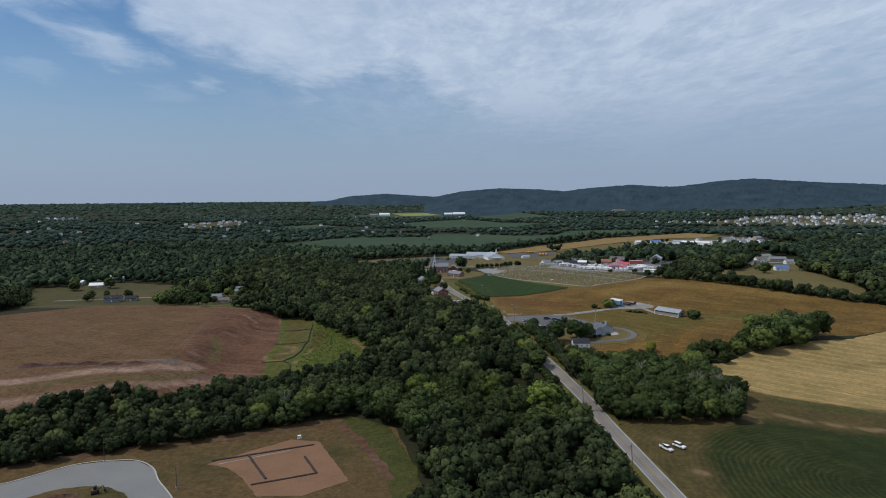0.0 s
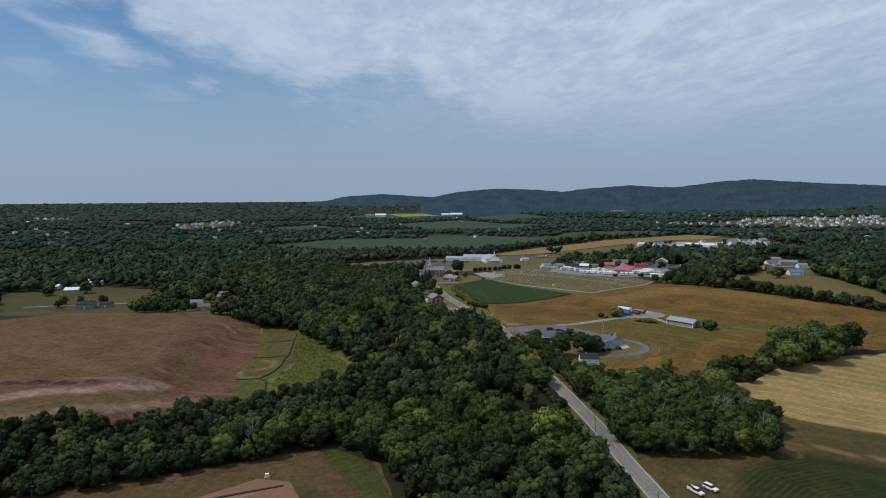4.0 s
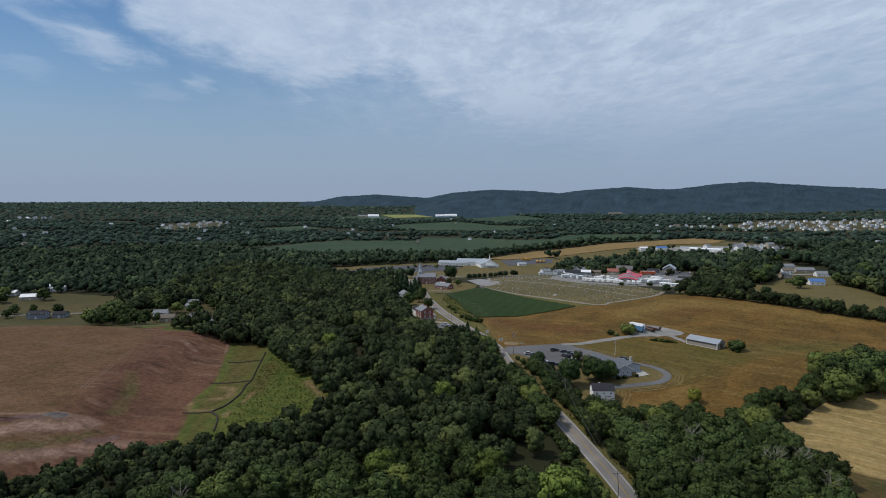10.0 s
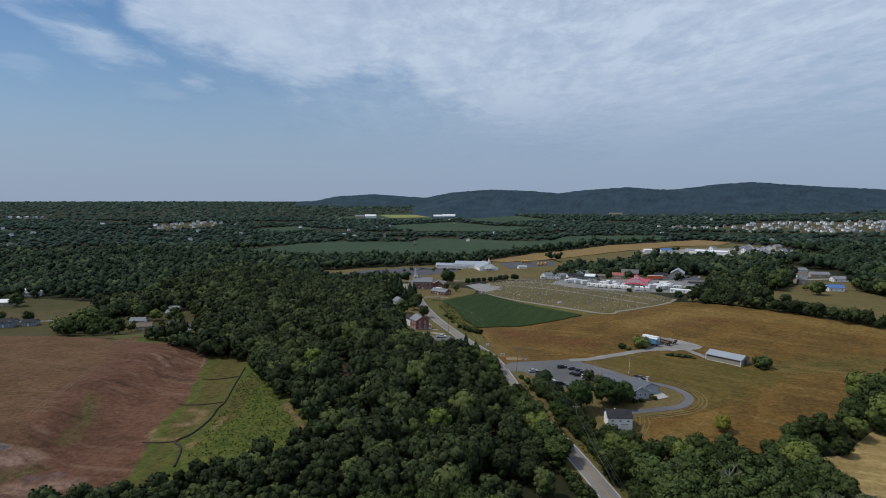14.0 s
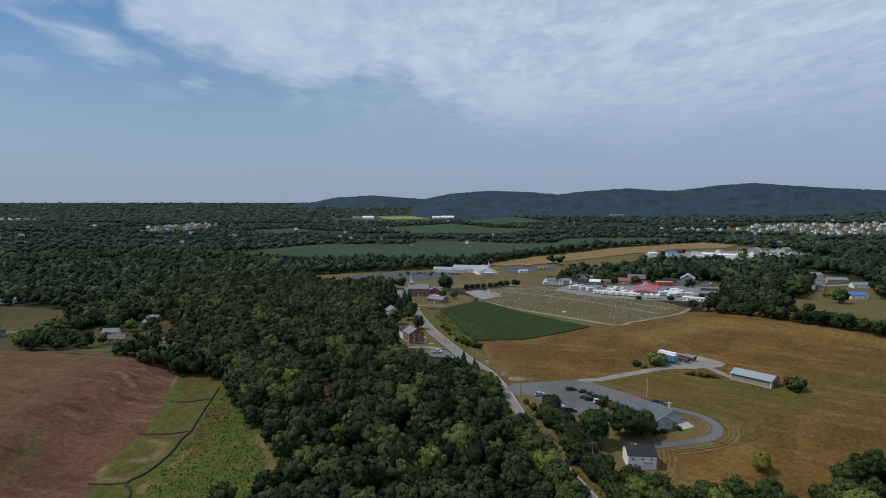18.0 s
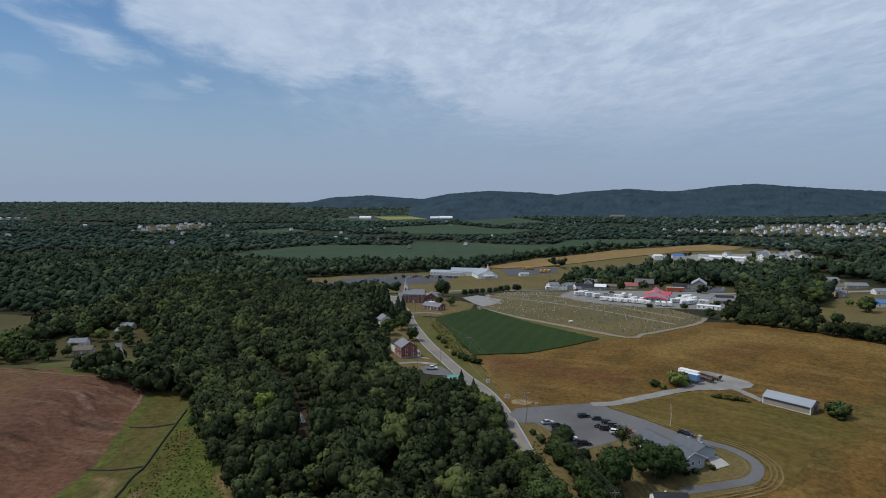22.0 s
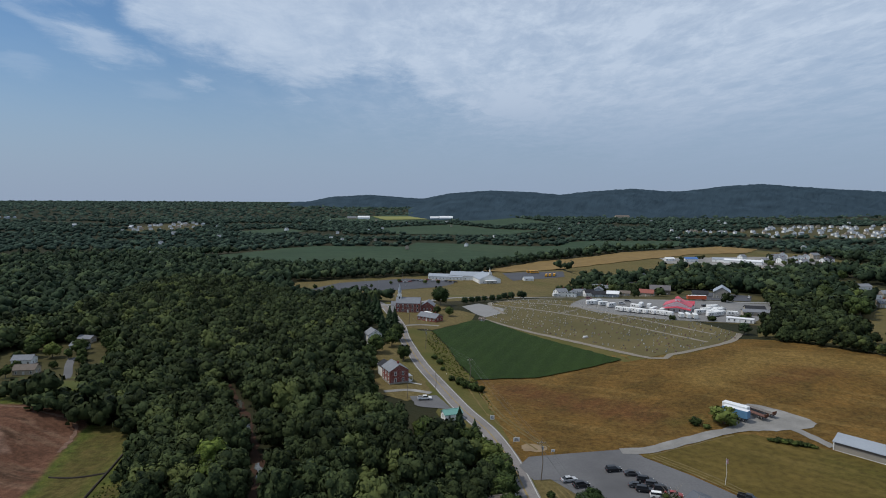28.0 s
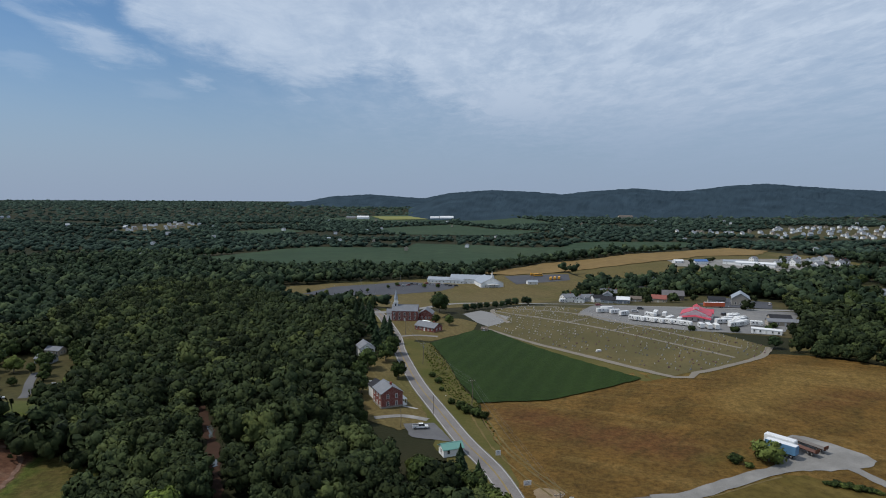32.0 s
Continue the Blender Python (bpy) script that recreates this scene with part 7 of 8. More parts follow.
def build_cars():
    black, grey, white, red, silver, green = (paint("black_paint", (0.012, 0.013, 0.016)), paint("dark_grey_paint", (0.035, 0.037, 0.042)), paint("white_paint", (0.72, 0.72, 0.72)), paint("red_paint", (0.26, 0.03, 0.025)),
                                              paint("silver_paint", (0.42, 0.43, 0.45)), paint("dark_green_paint", (0.02, 0.03, 0.025)))
    G = "cars in the lodge car park"
    for x, y, r, c, k, lab in ((67.4, 393.4, 8, black, "suv", "black sport utility car crossing the car park"), (72.1, 390.8, -5, grey, "sedan", "dark grey saloon in the car park"), (74.5, 386.9, -14, black, "suv", "black car parked in the row"),
                               (71.2, 383.8, -14, grey, "sedan", "dark grey car parked in the row"), (72.4, 381.4, -14, black, "suv", "black sport utility car in the row"), (75.9, 384.0, -14, grey, "suv", "dark grey car parked in the row"),
                               (77.4, 381.6, -14, black, "suv", "black car parked behind others"), (75.2, 378.0, -14, white, "suv", "white car parked among dark cars"), (76.6, 375.2, -14, green, "suv", "dark green car at the row's end"),
                               (79.6, 378.8, -14, red, "sedan", "dark red car behind bare branches"), (52.9, 387.2, 15, silver, "sedan", "silver car at the lot's grass edge"), (55.6, 384.1, 15, black, "suv", "black car beside a silver car"),
                               (61.9, 369.9, 0, black, "suv", "large black car at the tree"), (58.2, 373.6, 10, white, "sedan", "white car half under a tree"), (98.9, 376.6, -38, black, "pickup", "black pickup on the loop drive")):
        car(x, y, r, c, lab, k, G)
    car(79.6, 212.4, -66, white, "white pickup truck parked on the field edge", "pickup", "trucks on the field edge", 0.15)
    car(85.0, 214.4, -58, white, "white car parked beside a truck on the field edge", "suv", "trucks on the field edge", 0.15)
    car(11, 457.5, 4, white, "white pickup truck in the pull-off", "pickup", up=0.26)
    car(-10, 508, 20, white, "white car in the brick house yard", "suv", up=0.2)
    G = "cars at the school"
    rng = random.Random(3)
    for k in range(14):
        t = k / 13
        car(-20 + 58 * t + rng.uniform(-2, 2), 880 + 14 * math.sin(t * 3) + rng.uniform(-4, 4), rng.choice((20, 200)), rng.choice((black, grey, white, silver, red)), "car parked at the white church", rng.choice(("sedan", "suv")), G, 0.4)
    G = "cars in the town"
    for x, y, r, c in ((136, 690, 10, red), (158, 664, -15, grey), (196, 648, 0, red), (256, 700, 60, black), (262, 690, 60, white), (205, 641, 20, grey), (150, 652, -10, silver), (212, 628, 30, white)):
        car(x, y, r, c, "car parked near the camper yard", "suv", G, 0.4)
    for x, y in ((-177, 518), (-166, 540), (-160, 528), (-300, 548), (-350, 640)):
        car(x, y, 30, rng.choice((white, silver, black)), "car parked beside a house", "sedan", "cars by the west houses", 0.25)


build_cars()


def camper(x, y, rot, L, label, group):
    ob = thing("camper", pose(x, y, at(x, y, 0.3)[2], 0, 0, rot), label, "camper", group)
    h = L / 2
    bm = bmesh.new(); loft(bm, [(-h, 0.6), (h - 0.5, 0.6), (h, 1.2), (h - 0.1, 2.5), (h - 0.6, 3.1), (-h, 3.1)], 1.22); bevel(bm, 0.08)
    part("body", bm, MATS["camper_white"], ob)
    bm = bmesh.new(); box(bm, 0, 0, 1.25, L * 0.96, 2.5, 0.22)
    part("stripe", bm, MATS["camper_stripe"], ob, "grey side stripe")
    for s in (-1, 1):
        for k in range(3):
            bm = bmesh.new(); box(bm, -h + L * (0.22 + 0.26 * k), s * 1.23, 1.75, 0.9, 0.06, 0.7)
            part("window", bm, GLASS, ob)
    bm = bmesh.new(); box(bm, h * 0.45, -1.25, 0.7, 0.7, 0.06, 1.9)
    part("door", bm, TRIM, ob)
    bm = bmesh.new(); box(bm, -0.5, 0, 3.1, 0.9, 0.9, 0.28); bevel(bm, 0.05)
    part("roof_unit", bm, TRIM, ob)
    bm = bmesh.new(); box(bm, h + 0.5, 0, 0.55, 1.3, 0.12, 0.12)
    part("tow_bar", bm, TYRE, ob)
    wheels(ob, (-0.6, 0.3), 1.15, 0.36)
    return ob


def build_campers():
    mat("camper_white", (0.78, 0.78, 0.77), (0.66, 0.66, 0.65), 0.6, 4, 0.4)
    mat("camper_stripe", (0.14, 0.13, 0.13), (0.20, 0.18, 0.17), 0.6, 4, 0.5)
    G = "campers in the sales yard"
    rng = random.Random(4)
    protos = [camper(132.5, 656, 10, 8.5, "long white camper in the sales yard", G), camper(139, 640, 25, 7.0, "white camper in the sales yard", G), camper(140, 624, -50, 6.0, "short white camper with dark stripe", G)]
    spots = [(128, 650, 8), (135, 646, 12), (143.5, 621, -52), (148, 618, -52), (152.5, 615, -52), (157, 612, -52), (161, 609, -52), (165, 605, -50), (171, 598.5, 80), (174.5, 596.5, 80), (178, 594.5, 80), (166, 617, 60), (162, 622, 50),
             (194, 606, 15), (198, 611, 15), (202, 615, 15), (191, 600, 15), (197, 603, 15), (205, 620, 15), (200, 607, 15), (188, 611, 15), (206, 631, 10), (206, 603, -20), (164, 636, 60), (160, 641, 60), (154, 634, -50), (121, 742, 15), (196, 618, 15), (203, 626, 12), (193, 612, 15)]
    for i, (x, y, r) in enumerate(spots):
        copy_thing(protos[i % 3], pose(x, y, at(x, y, 0.3)[2], 0, 0, r + rng.uniform(-4, 4)))


build_campers()


def semi_trailer(x, y, rot, L, col, label, flat=False):
    ob = thing("flatbed_trailer" if flat else "box_trailer", pose(x, y, at(x, y, 0.28)[2], 0, 0, rot), label, "trailer")
    if flat:
        for k in range(int(L / 0.5)):
            bm = bmesh.new(); box(bm, -L / 2 + 0.25 + k * 0.5, 0, 1.15, 0.46, 2.4, 0.07)
            part("deck_plank", bm, col, ob)
        for s in (-1, 1):
            bm = bmesh.new(); box(bm, 0, s * 0.55, 0.75, L, 0.14, 0.4)
            part("frame_rail", bm, MATS["rust"], ob)
        bm = bmesh.new(); box(bm, L / 2 - 0.1, 0, 1.2, 0.12, 2.4, 0.9)
        part("headboard", bm, MATS["rust"], ob)
    else:
        bm = bmesh.new(); box(bm, 0, 0, 1.15, L, 2.5, 2.75); bevel(bm, 0.06)
        part("body", bm, col, ob)
        bm = bmesh.new(); box(bm, 0, 0, 3.905, L - 0.1, 2.4, 0.03)
        part("roof", bm, WHITEROOF, ob, "white trailer roof")
        for k in range(int(L / 1.2)):
            for s in (-1, 1):
                bm = bmesh.new(); box(bm, -L / 2 + 0.6 + k * 1.2, s * 1.26, 1.25, 0.06, 0.04, 2.55)
                part("side_rib", bm, col, ob)
        for s in (-1, 1):
            bm = bmesh.new(); box(bm, L / 2 + 0.02, s * 0.62, 1.25, 0.06, 1.18, 2.5)
            part("rear_door", bm, col, ob)
    bm = bmesh.new(); box(bm, -L / 2 + 1.6, 0.8, -0.1, 0.14, 0.14, 1.2); box(bm, -L / 2 + 1.6, -0.8, -0.1, 0.14, 0.14, 1.2)
    part("landing_leg", bm, TYRE, ob)
    wheels(ob, (L / 2 - 1.2, L / 2 - 2.4), 1.2, 0.48)
    return ob


def build_trailers():
    mat("rust", (0.16, 0.065, 0.035), (0.10, 0.045, 0.03), 1.2, 8, 0.85)
    r = rot_of(6.3, -8.0)
    semi_trailer(123.2, 432.6, r, 9.0, mat("blue_trailer_paint", (0.11, 0.24, 0.40), (0.09, 0.20, 0.34), 0.6, 6, 0.5), "blue box trailer with a white roof in the stone yard")
    semi_trailer(124.9, 436.2, r, 9.0, WHITEWALL, "plain white box trailer beside the blue one")
    semi_trailer(130.5, 435.6, rot_of(2.6, -7.0) + 6, 12, mat("rusty_plank", (0.16, 0.085, 0.065), (0.11, 0.06, 0.05), 1.0, 7, 0.9), "rusty red flatbed trailer in the stone yard", True)
    semi_trailer(134.6, 437.2, rot_of(2.6, -7.0) + 8, 11, mat("grey_plank", (0.20, 0.18, 0.165), (0.14, 0.125, 0.115), 1.0, 7, 0.9), "grey-brown flatbed trailer in the stone yard", True)
    semi_trailer(214, 675, -6, 14, mat("orange_trailer_paint", (0.55, 0.10, 0.035), (0.48, 0.09, 0.03), 0.5, 5, 0.5), "bright orange box trailer near the stone hall")
    yel = mat("bus_yellow", (0.62, 0.30, 0.02), (0.55, 0.26, 0.02), 0.6, 5, 0.4)
    for x, y, rr in ((136.4, 972, 10), (149, 938, 75), (154, 940, 75), (159.4, 942, 75), (140, 968, 10)):
        ob = thing("school_bus", pose(x, y, at(x, y, 0.35)[2], 0, 0, rr), "yellow school bus parked in the bus yard", "bus", "school buses")
        bm = bmesh.new(); loft(bm, [(-5.5, 0.6), (5.6, 0.6), (5.6, 1.5), (4.5, 1.7), (4.3, 3.0), (-5.4, 3.1)], 1.22, 0.02); bevel(bm, 0.08)
        part("body", bm, yel, ob)
        for s in (-1, 1):
            bm = bmesh.new(); box(bm, -0.7, s * 1.2, 1.95, 9.0, 0.08, 0.65)
            part("window_band", bm, GLASS, ob)
        wheels(ob, (-3.2, 4.4), 1.15, 0.48)


build_trailers()

# ---- cemetery ----
def build_cemetery():
    gravelpath = mat("cemetery_track", (0.17, 0.152, 0.125), (0.215, 0.192, 0.158), 0.2, 3, 0.95)
    for pts, w in (([(47, 624), (54, 612), (84, 561), (117, 502), (128, 506), (143, 513), (168, 528), (182, 545)], 3.0), ([(58, 690), (95, 636), (128, 578), (156, 528)], 2.2), ([(72, 705), (108, 655), (140, 600), (168, 545)], 2.2),
                   ([(100, 628), (114, 634)], 2.0), ([(117, 595), (134, 604)], 2.0), ([(64, 640), (58, 690), (72, 706), (90, 712), (108, 692)], 2.6)):
        strip("cemetery_track", smooth_line(pts, 4), w, gravelpath, 0.27, jag=0.3, label="pale worn cemetery track", category="path")
    stone_l = mat("pale_headstone", (0.56, 0.54, 0.50), (0.40, 0.38, 0.36), 2, 9, 0.8, rnd=0.25)
    stone_g = mat("grey_headstone", (0.25, 0.245, 0.24), (0.17, 0.17, 0.17), 2, 9, 0.6, rnd=0.25)
    stone_r = mat("reddish_headstone", (0.24, 0.14, 0.12), (0.18, 0.11, 0.10), 2, 9, 0.6, rnd=0.25)

    def slab(bm, w, h, d, arch):
        n = 6 if arch else 1
        top = [(w / 2, h - (0.28 * w if arch else 0))]
        for k in range(1, n):
            a = math.pi * k / n
            top.append((w / 2 * math.cos(a), h - 0.28 * w + 0.28 * w * math.sin(a)))
        top.append((-w / 2, h - (0.28 * w if arch else 0)))
        prof = [(-w / 2, 0.18), (w / 2, 0.18), *top]
        f = [bm.verts.new((x, -d / 2, z)) for x, z in prof]
        b = [bm.verts.new((x, d / 2, z)) for x, z in prof]
        bm.faces.new(f); bm.faces.new(b[::-1])
        for i in range(len(prof)):
            bm.faces.new((f[i], b[i], b[(i + 1) % len(prof)], f[(i + 1) % len(prof)]))
        box(bm, 0, 0, -0.2, w * 1.25, d * 1.9, 0.4)
        bmesh.ops.recalc_face_normals(bm, faces=bm.faces)

    kinds = []
    for w, h, d, arch, m in ((0.9, 0.95, 0.22, True, stone_l), (1.15, 0.85, 0.25, False, stone_g), (0.6, 1.25, 0.2, True, stone_l), (1.3, 0.8, 0.28, False, stone_r), (0.5, 1.7, 0.45, False, stone_l)):
        bm = bmesh.new(); slab(bm, w, h, d, arch)
        me = bpy.data.meshes.new("headstone"); bm.to_mesh(me); bm.free(); me.materials.append(m)
        kinds.append(me)
    labels = ("pale arched headstone on dry grass", "grey flat-topped headstone on dry grass", "tall pale arched headstone", "low reddish granite headstone", "pale square memorial pillar")
    rng = random.Random(17)
    ax, ay = Vector((65, -115)).normalized(), Vector((115, 65)).normalized()
    o = Vector((50, 622))
    spots = []
    rowsn = 24
    for i in range(rowsn):
        for j in range(98):
            if rng.random() < 0.55:
                continue
            q = o + ay * (4 + i * 4.6 + rng.uniform(-0.3, 0.3)) + ax * (-105 + j * 2.5 + rng.uniform(-0.8, 0.8))
            if bool(inside([(p[0], p[1]) for p in CEMPOLY], q.x, q.y)):
                spots.append(q)
    spots.sort(key=lambda q: q.y)
    turn = math.degrees(math.atan2(ax.y, ax.x))
    joined = bmesh.new()
    for n_, q in enumerate(spots):
        k = rng.choice((0, 0, 0, 1, 1, 3, 3, 2))
        m = pose(q.x, q.y, at(q.x, q.y, 0.3)[2], rng.uniform(-3, 3), rng.uniform(-2, 2), turn + 90 + rng.uniform(-5, 5)) @ Matrix.Scale(rng.uniform(0.42, 0.75), 4)
        if n_ < 290:
            ob = new("headstone", kinds[k])
            ob.matrix_world = m
            tagged(ob, labels[k], "headstone", "headstones of the cemetery")
        else:
            b2 = bmesh.new(); b2.from_mesh(kinds[k]); b2.transform(m)
            tmp = bpy.data.meshes.new("tmp"); b2.to_mesh(tmp); b2.free()
            joined.from_mesh(tmp); bpy.data.meshes.remove(tmp)
    me = bpy.data.meshes.new("headstones"); joined.to_mesh(me); joined.free()
    me.materials.append(mat("mixed_headstone", (0.60, 0.58, 0.54), (0.36, 0.34, 0.32), 2, 9, 0.8, rnd=0.45, tone="island"))
    tagged(new("headstones", me), "many pale and grey headstones in far rows", "headstones", "", "stuff")
    ob = thing("memorial", pose(99, 553, at(99, 553, 0.25)[2], 0, 0, 20), "low white memorial slab beside the track", "memorial")
    bm = bmesh.new(); box(bm, 0, 0, -0.2, 3.2, 1.6, 0.5); bevel(bm, 0.05); part("base", bm, CONCRETE, ob)
    bm = bmesh.new(); box(bm, 0, 0, 0.3, 2.6, 1.0, 0.7); bevel(bm, 0.06); part("slab", bm, TRIM, ob)


build_cemetery()

# ---- poles, wires, signs ----
WOODPOLE = mat("weathered_pole", (0.20, 0.165, 0.13), (0.14, 0.115, 0.09), 1.5, 9, 0.9)
WIRE = mat("wire", (0.05, 0.05, 0.05), (0.08, 0.08, 0.08), 1, rough=0.6)


def utility_pole(x, y, h, rot, box_on=False):
    ob = thing("utility_pole", pose(x, y, at(x, y)[2], 0, 0, rot), "weathered wooden utility pole with a crossarm", "pole", "utility poles along the road")
    bm = bmesh.new(); limb(bm, (0, 0, -0.8), (0, 0, h), 0.17, 0.11, 8)
    part("post", bm, WOODPOLE, ob)
    bm = bmesh.new(); box(bm, 0, 0.14, h - 0.9, 2.6, 0.12, 0.14)
    arm = part("crossarm", bm, WOODPOLE, ob)
    for k in (-1.15, -0.4, 0.4, 1.15):
        bm = bmesh.new(); bmesh.ops.create_cone(bm, segments=6, radius1=0.07, radius2=0.05, depth=0.2, cap_ends=True, matrix=Matrix.Translation((k, 0.14, h - 0.66)))
        part("insulator", bm, TRIM, arm)
    for s in (-1, 1):
        bm = bmesh.new(); limb(bm, (s * 0.8, 0.14, h - 0.85), (0, 0.1, h - 1.6), 0.025, 0.025, 5)
        part("brace", bm, RIM, ob)
    if box_on:
        bm = bmesh.new(); bmesh.ops.create_cone(bm, segments=12, radius1=0.25, radius2=0.25, depth=0.9, cap_ends=True, matrix=Matrix.Translation((0.4, 0, h - 2.4)))
        part("transformer", bm, METALROOF, ob, "grey transformer can")
    return ob


def wire(a, b, sag):
    c = bpy.data.curves.new("wire", "CURVE")
    c.dimensions, c.bevel_depth, c.bevel_resolution = "3D", 0.028, 0
    s = c.splines.new("POLY")
    s.points.add(12)
    for i in range(13):
        t = i / 12
        p = Vector(a).lerp(Vector(b), t)
        s.points[i].co = (p.x, p.y, p.z - sag * 4 * t * (1 - t), 1)
    c.materials.append(WIRE)
    ob = new("wire", c)
    tagged(ob, "thin dark sagging power line wire", "wire", "power line wires", "")
    return ob


def build_poles():
    spots = [(64.5, 150, 11), (60.5, 192, 11), (58.3, 252, 11), (57.8, 323, 11.5), (45.0, 388, 12), (30.2, 480.5, 11), (10.3, 541, 11), (-1, 604, 11), (-14, 660, 11)]
    tops = []
    for i, (x, y, h) in enumerate(spots):
        a, b = spots[max(i - 1, 0)], spots[min(i + 1, len(spots) - 1)]
        r = math.degrees(math.atan2(b[1] - a[1], b[0] - a[0])) - 90
        utility_pole(x, y, h, r, i in (4, 6))
        d = Vector((math.cos(radians(r)), math.sin(radians(r))))
        z = at(x, y)[2]
        tops.append([(x + d.x * k, y + d.y * k, z + zz) for k, zz in ((-1.15, h - 0.55), (0.4, h - 0.55), (1.15, h - 0.55), (0.15, h - 2.6))])
    for p, q in zip(tops, tops[1:]):
        for k in range(4):
            wire(p[k], q[k], 1.1)
    for x, y in ((15.4, 472), (4, 459)):
        ob = thing("utility_pole", pose(x, y, at(x, y)[2]), "plain wooden service pole", "pole", "utility poles along the road")
        bm = bmesh.new(); limb(bm, (0, 0, -0.5), (0, 0, 7.5), 0.12, 0.08, 8); part("post", bm, WOODPOLE, ob)
    steel = mat("lamp_steel", (0.30, 0.31, 0.32), (0.24, 0.25, 0.26), 1, 6, 0.5, 0.5)
    dark = mat("dark_steel", (0.05, 0.05, 0.055), (0.07, 0.07, 0.075), 1, 6, 0.5, 0.3)
    lamps = [(-85, 186, 7, dark), (-119, 206, 7, dark), (-78, 821, 9, steel), (-40, 830, 9, steel), (-14, 856, 9, steel), (-58, 866, 9, steel), (-20, 900, 9, steel), (14, 884, 9, steel), (128, 940, 9, steel), (228, 682, 8, steel)]
    for x, y, h, m in lamps:
        ob = thing("street_lamp", pose(x, y, at(x, y)[2]), "slim lamp post with a flat lamp head", "lamp", "lamp posts")
        bm = bmesh.new(); limb(bm, (0, 0, -0.2), (0, 0, h), 0.1, 0.07, 8); part("pole", bm, m, ob)
        bm = bmesh.new(); box(bm, 0.45, 0, h - 0.1, 0.95, 0.32, 0.14); bevel(bm, 0.03); part("lamp_head", bm, m, ob)
        bm = bmesh.new(); box(bm, 0, 0, -0.2, 0.55, 0.55, 0.75); bevel(bm, 0.05); part("concrete_base", bm, CONCRETE, ob)
    # flag pole
    x, y = 96.5, 385
    ob = thing("flagpole", pose(x, y, at(x, y)[2]), "white flagpole with a limp flag on the meadow", "flagpole")
    bm = bmesh.new(); limb(bm, (0, 0, -0.3), (0, 0, 8.2), 0.08, 0.05, 8); part("pole", bm, TRIM, ob)
    bm = bmesh.new()
    pts = [[bm.verts.new((0.07 + 0.16 * i, 0.14 * math.sin(i * 1.9 + j * 0.4), 7.9 - 0.28 * j - 0.07 * i)) for j in range(6)] for i in range(5)]
    for i in range(4):
        for j in range(5):
            bm.faces.new((pts[i][j], pts[i + 1][j], pts[i + 1][j + 1], pts[i][j + 1]))
    fl = part("flag", bm, mat("flag_cloth", (0.40, 0.12, 0.14), (0.55, 0.50, 0.50), 1.5, 4, 0.9), ob, "limp red and white flag")
    so = fl.modifiers.new("thick", "SOLIDIFY"); so.thickness = 0.02
    bm = bmesh.new(); bmesh.ops.create_uvsphere(bm, u_segments=8, v_segments=6, radius=0.1, matrix=Matrix.Translation((0, 0, 8.25))); part("finial", bm, YELLOW_LINE, ob)
    # boards by the road: plain bars stand for the writing
    ink = mat("sign_ink", (0.05, 0.05, 0.06), (0.08, 0.08, 0.09), 2)
    for x, y, w, h in ((41.6, 414, 2.2, 1.4), (35.6, 434, 1.6, 1.6), (52, 405.8, 1.2, 0.8)):
        ob = thing("sign", pose(x, y, at(x, y, 0.1)[2], 0, 0, 8), "white sign board on two posts by the road", "sign", "roadside sign boards")
        bm = bmesh.new(); box(bm, 0, 0, 0.7, w, 0.08, h); bevel(bm, 0.02); b = part("board", bm, TRIM, ob)
        for k in range(3):
            bm = bmesh.new(); box(bm, 0, -0.05, 0.7 + h * (0.22 + 0.24 * k), w * (0.7 - 0.12 * k), 0.02, h * 0.1); part("lettering_bar", bm, ink, b)
        for s in (-1, 1):
            bm = bmesh.new(); box(bm, s * w * 0.42, 0.07, -0.3, 0.1, 0.1, 1.3 + h * 0.7); part("post", bm, WOODPOLE, ob)
    ob = thing("mailbox", pose(20.5, 490, at(20.5, 490)[2]), "small white mailbox on a post", "mailbox")
    bm = bmesh.new(); box(bm, 0, 0, -0.2, 0.1, 0.1, 1.3); part("post", bm, WOODPOLE, ob)
    bm = bmesh.new(); box(bm, 0, 0, 1.1, 0.25, 0.55, 0.28); bevel(bm, 0.05); part("box", bm, TRIM, ob)
    patch("sand_patch", [(43, 408), (49, 407.5), (51, 411), (46, 414), (43, 412)], mat("bare_sand", (0.24, 0.18, 0.115), (0.18, 0.135, 0.085), 0.3, 3, 0.95), 0.2, 2, 0.3, "bare sandy patch beside the car park", "bare ground", soft=True)


build_poles()

# ---- building plot, turning circle, earthworks, creek ----
def ribbon(name, pts, width, height, material, label, category, step=2.0, wob=0.15, up=0.12):
    """A low raised or standing band along a line, with uneven edges and a rounded top."""
    line = smooth_line(pts, step)
    vs, fs = [], []
    for i, p in enumerate(line):
        d = (line[min(i + 1, len(line) - 1)] - line[max(i - 1, 0)]).normalized()
        nrm = Vector((d.y, -d.x))
        for o, z in ((-0.5, 0.0), (-0.3, 0.8), (0.0, 1.0), (0.3, 0.8), (0.5, 0.0)):
            q = p + nrm * (o * width * (1 + random.uniform(-wob, wob)))
            vs.append(at(q.x, q.y, up + z * height * (1 + random.uniform(-wob, wob)) - (0.25 if z == 0 else 0)))
        if i:
            for j in range(4):
                a = (i - 1) * 5 + j
                fs.append((a, a + 1, a + 6, a + 5))
    ob = new(name, mesh_of(name, vs, fs, material))
    return tagged(ob, label, category)


